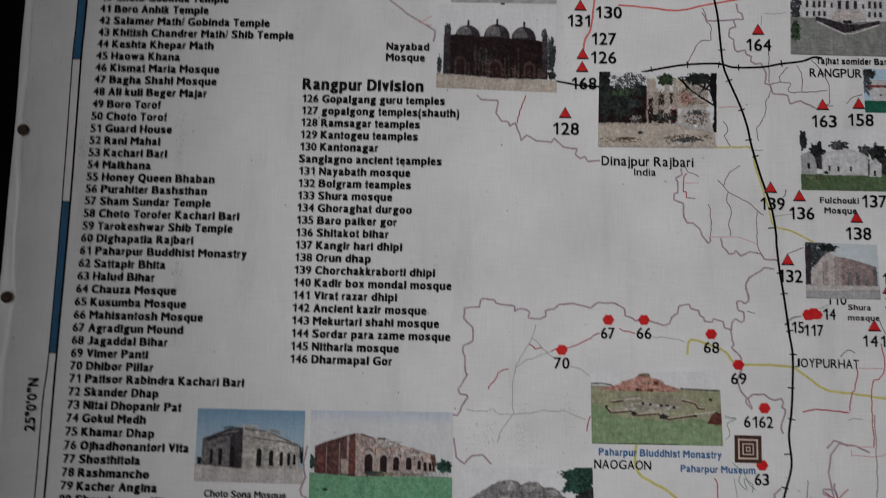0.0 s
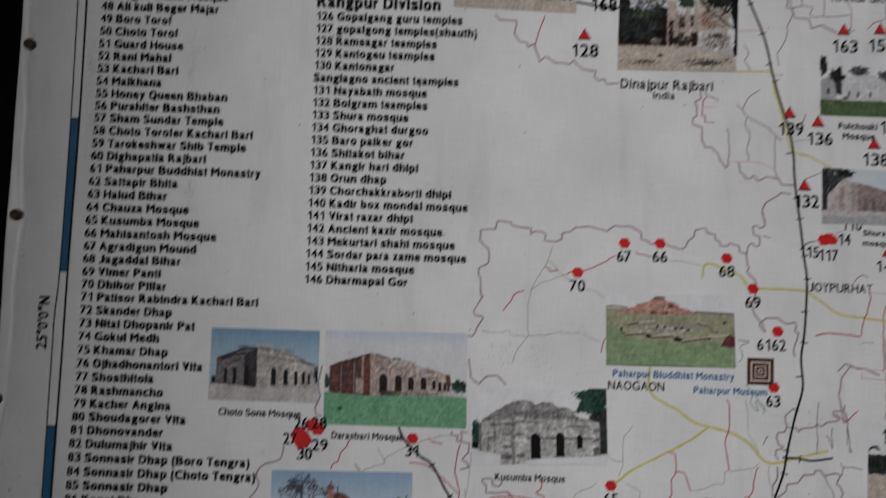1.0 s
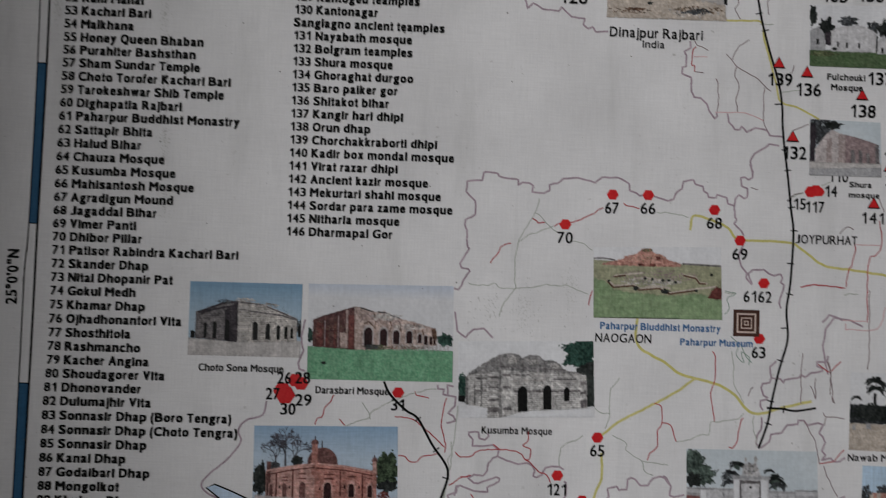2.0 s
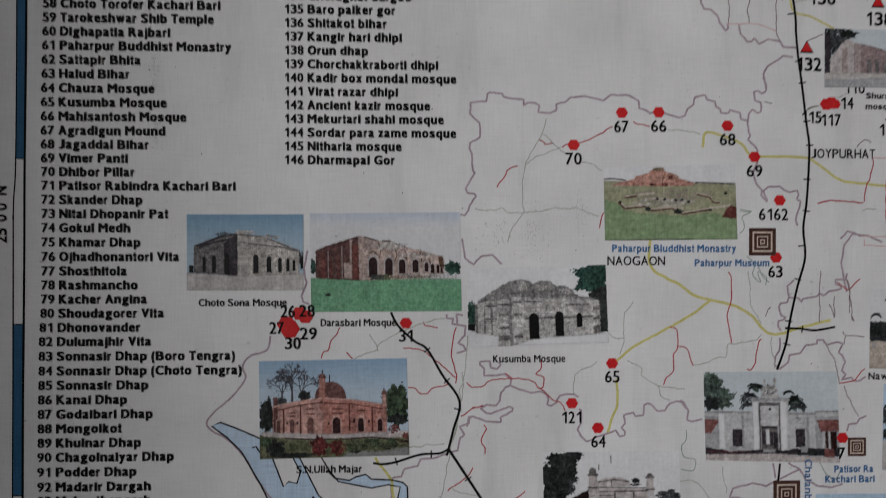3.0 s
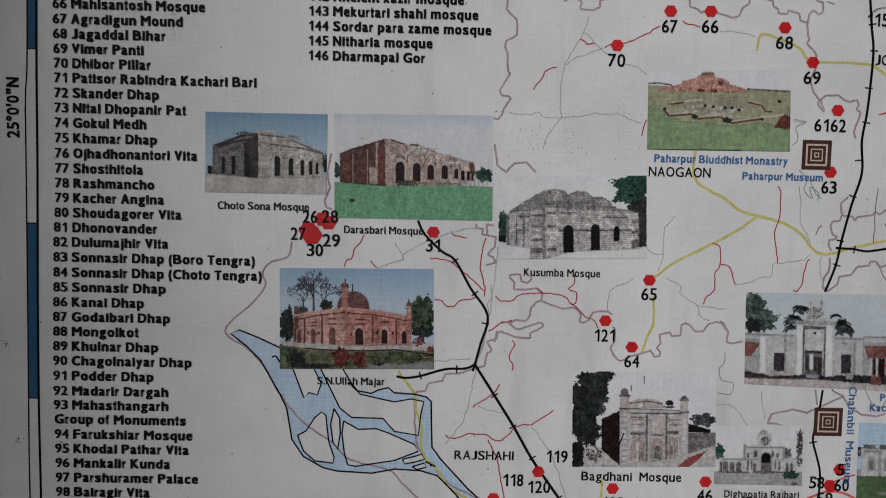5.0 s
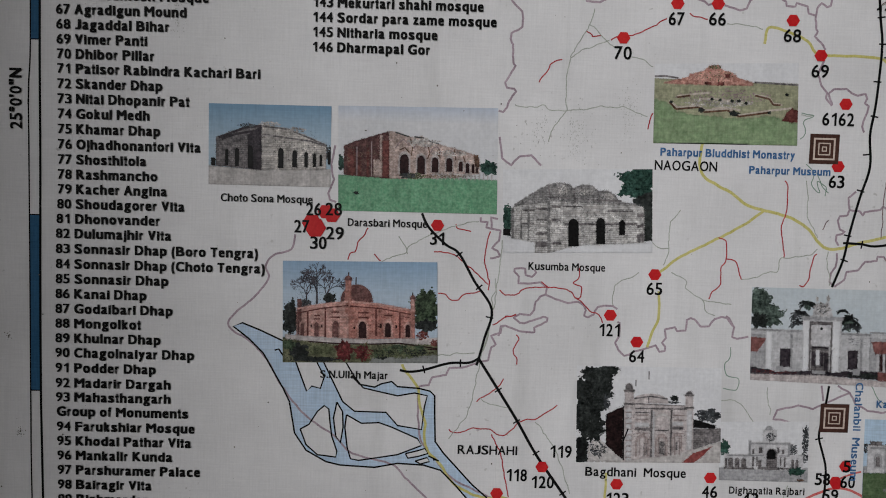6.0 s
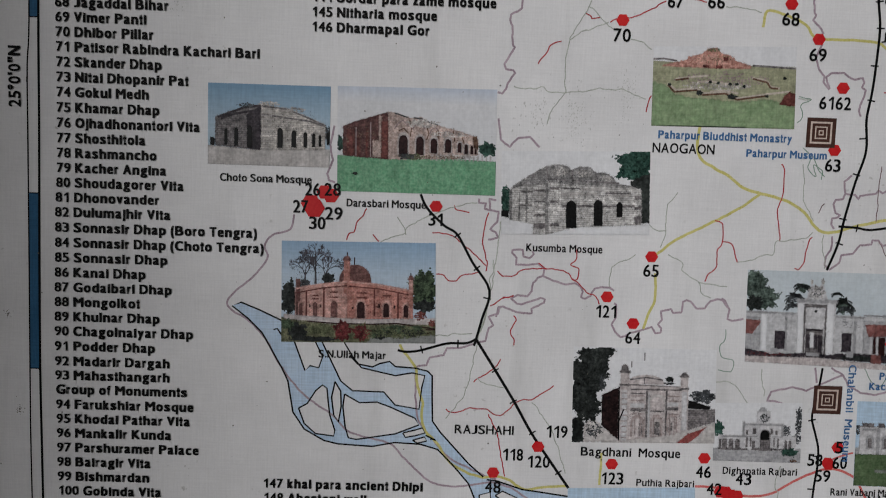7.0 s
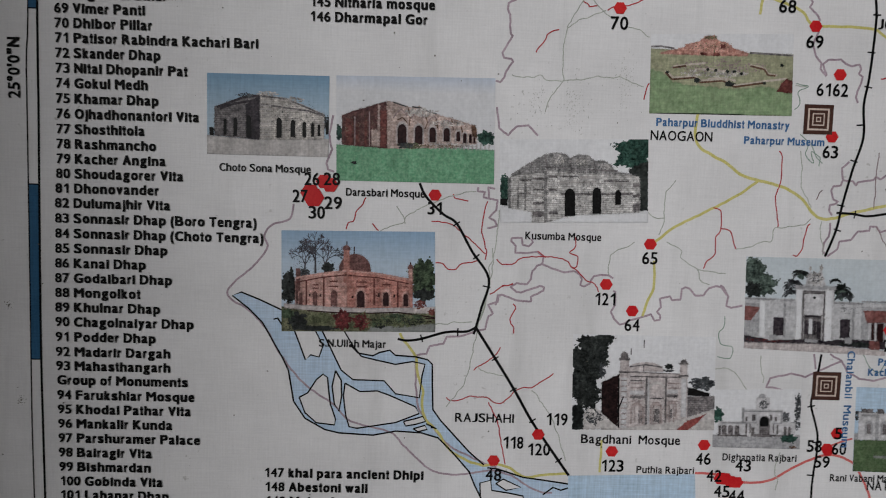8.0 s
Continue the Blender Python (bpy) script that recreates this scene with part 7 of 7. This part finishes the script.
# white mosque under trees
p = Photo("photograph of a small white mosque under trees", [(427.4, 1582.5), (502.7, 1584.1), (502.1, 1530.7), (427.9, 1530.5)], (45, 36, 510, 358), M_SKYPALE)
p.leaves("tree", 60, 90, 22, 55, 90, 11, M_DARKTREE)
p.leaves("tree", 130, 160, 45, 60, 160, 12, M_DARKTREE)
p.leaves("tree", 245, 118, 55, 28, 120, 10, M_GREYTREE)
p.leaves("tree", 385, 150, 40, 35, 100, 11, M_GREYTREE)
p.leaves("tree", 460, 160, 50, 50, 170, 12, M_DARKTREE)
p.rects("tree_shade", [(470, 180, 510, 300), (130, 180, 160, 245)], M_STONEEDGE, 4)
p.rects("lawn", [(45, 272, 510, 358)], M_DKGRASS, 2)
p.leaves("bare_soil", 120, 290, 80, 14, 60, 9, M_SCRUB)
p.poly("mosque_wall", [(160, 170), (200, 150), (300, 138), (350, 150), (400, 175), (400, 275), (160, 275)], M_WHITE, 2)
p.poly("outbuilding", [(50, 170), (90, 150), (120, 185), (130, 270), (50, 270)], M_WHITESH, 3)
p.poly("gate_house", [(408, 220), (440, 185), (465, 220), (468, 282), (408, 282)], M_WHITE, 1)
p.rects("doorway", [(192, 228, 200, 252), (240, 230, 248, 256), (306, 230, 314, 256), (430, 250, 440, 278), (82, 215, 94, 242), (402, 190, 407, 270)], M_VOID, 1)
p.leaves("low_wall", 180, 263, 14, 10, 14, 6, M_DARKTREE)

# brick mosque seen from a corner
p = Photo("photograph of a weathered brick mosque seen from a corner", [(429.4, 1486.1), (489.7, 1485.3), (491.1, 1439.2), (429.4, 1438.8)], (32, 32, 410, 335), M_SKYGREY)
p.leaves("tree", 80, 90, 75, 75, 240, 14, M_GREYTREE)
p.leaves("tree", 150, 60, 50, 25, 80, 11, M_DARKTREE)
p.rects("tree_trunk", [(32, 60, 62, 265)], M_STONEEDGE, 5)
p.poly("brick_front", [(205, 108), (280, 120), (390, 155), (402, 262), (215, 272)], M_MAUVE, 2)
p.poly("brick_corner", [(62, 190), (120, 110), (150, 85), (205, 108), (218, 272), (62, 262)], M_GREYPINK, 2)
p.rects("dark_pier", [(122, 130, 148, 262), (184, 112, 218, 272)], M_PINKSTONE, 3)
p.rects("brick_recess", [(250, 190, 270, 266), (292, 190, 310, 264), (332, 205, 348, 262), (380, 160, 398, 260)], M_STONEDK, 3)
p.poly("ground", [(32, 262), (410, 262), (410, 335), (32, 335)], M_PAVE)
p.poly("ground_shade", [(32, 300), (410, 282), (410, 335), (32, 335)], M_WHITESH, 2)

# low house under palms
p = Photo("photograph of a low house under palm trees", [(467.5, 1276.6), (544.9, 1274.7), (544.6, 1210.0), (466.9, 1212.3)], (58, 70, 560, 492), M_SKYPALE)
p.rects("field", [(58, 345, 560, 492)], M_SAND, 2)
palm(p, 197, 110, 60, 34, M_DARKTREE)
palm(p, 200, 150, 55, 26, M_DARKTREE)
p.rects("palm_trunk", [(188, 180, 202, 260)], M_VOID, 2)
palm(p, 92, 205, 32, 20, M_DARKTREE)
p.rects("tree_belt", [(58, 245, 560, 345)], M_GREYTREE, 5)
p.leaves("tree", 200, 290, 140, 55, 240, 15, M_DARKTREE)
p.leaves("tree", 420, 280, 140, 70, 160, 15, M_GREYTREE)
p.rects("house_wall", [(150, 340, 175, 375), (75, 355, 90, 380)], M_WHITESH, 3)

# pale gate under a blue sky
p = Photo("photograph of a brown gateway under a blue sky", [(478.9, 1199.7), (559.2, 1197.4), (558.8, 1127.4), (477.8, 1130.1)], (130, 560, 600, 1000), M_SKYPUTHIA)
p.leaves("tree", 150, 720, 35, 60, 90, 13, M_GREYTREE)
p.leaves("tree", 235, 690, 35, 30, 60, 12, M_GREYTREE)
p.rects("gate_wall", [(185, 700, 600, 870)], M_MOUND, 3)
p.rects("gate_edge", [(172, 710, 188, 845), (205, 700, 225, 860)], M_SAND, 2)
p.leaves("shrub", 148, 815, 18, 30, 40, 10, M_DARKTREE)
p.rects("road", [(130, 850, 600, 1000)], M_PAVE, 3)
p.leaves("road_shade", 220, 950, 50, 20, 30, 12, M_GREYTREE)

# ---- soil and wear on the sheet ----
for u, v, r in ((-223.4, 1159.2, 3.2), (-216.3, 1087.6, 4.2), (-236.7, 1388.9, 2.2), (-243.5, 1398.1, 2.5), (-191.1, 1554.1, 1.8)):
    bm = bmesh.new()
    h = lift("line")
    for k in range(26):
        a, d, s = dice.uniform(0, 6.28), dice.gauss(0, r * 0.55), dice.uniform(0.15, 0.55)
        cu, cv = u + d * math.cos(a), v + d * math.sin(a) * 1.2
        face(bm, [(cu + s * dice.uniform(0.6, 1.2) * math.cos(i * 1.05), cv + s * dice.uniform(0.6, 1.2) * math.sin(i * 1.05)) for i in range(6)], h + 0.0002 * k)
    tagged(part("dirt_stain", bm, M_DIRT if r > 2.4 else M_SMUDGE, banner, "small dark dirt stain"), kind="stuff")
# rubbed grey streaks, where the sheet creased
for u, v, w, tall, n in ((-105, 1562, 2.2, 26, 130), (-103, 1512, 2.6, 24, 140), (-101, 1448, 2.4, 20, 90), (-99, 1398, 3.0, 14, 70), (196, 1318, 6.0, 16, 110), (232, 1336, 4.0, 20, 90), (168, 1322, 5.0, 12, 60), (-190, 1556, 2.0, 22, 70), (-228, 1640, 6.0, 14, 90)):
    bm = bmesh.new()
    h = lift("line")
    for k in range(n):
        cu, cv, r = u + dice.gauss(0, w), v + dice.gauss(0, tall * 0.6), dice.uniform(0.15, 0.4)
        face(bm, [(cu + r * math.cos(i * 1.05), cv + 1.6 * r * math.sin(i * 1.05)) for i in range(6)], h + 0.0001 * k)
    tagged(part("rubbed_streak", bm, M_SMUDGE, banner, "faint grey rubbed streak"), kind="stuff")
bm = bmesh.new()
h = lift("mark")
for k in range(150):
    u, v, s = dice.uniform(-230, 470), dice.uniform(1000, 1690), dice.choice((0.25, 0.3, 0.4, 0.7))
    face(bm, [(u + s * dice.uniform(0.5, 1.2) * math.cos(i * 1.05), v + s * dice.uniform(0.5, 1.2) * math.sin(i * 1.05)) for i in range(6)], h)
tagged(part("dirt_specks", bm, M_DIRT, banner, "scattered tiny dark specks"), kind="stuff")

set_type()
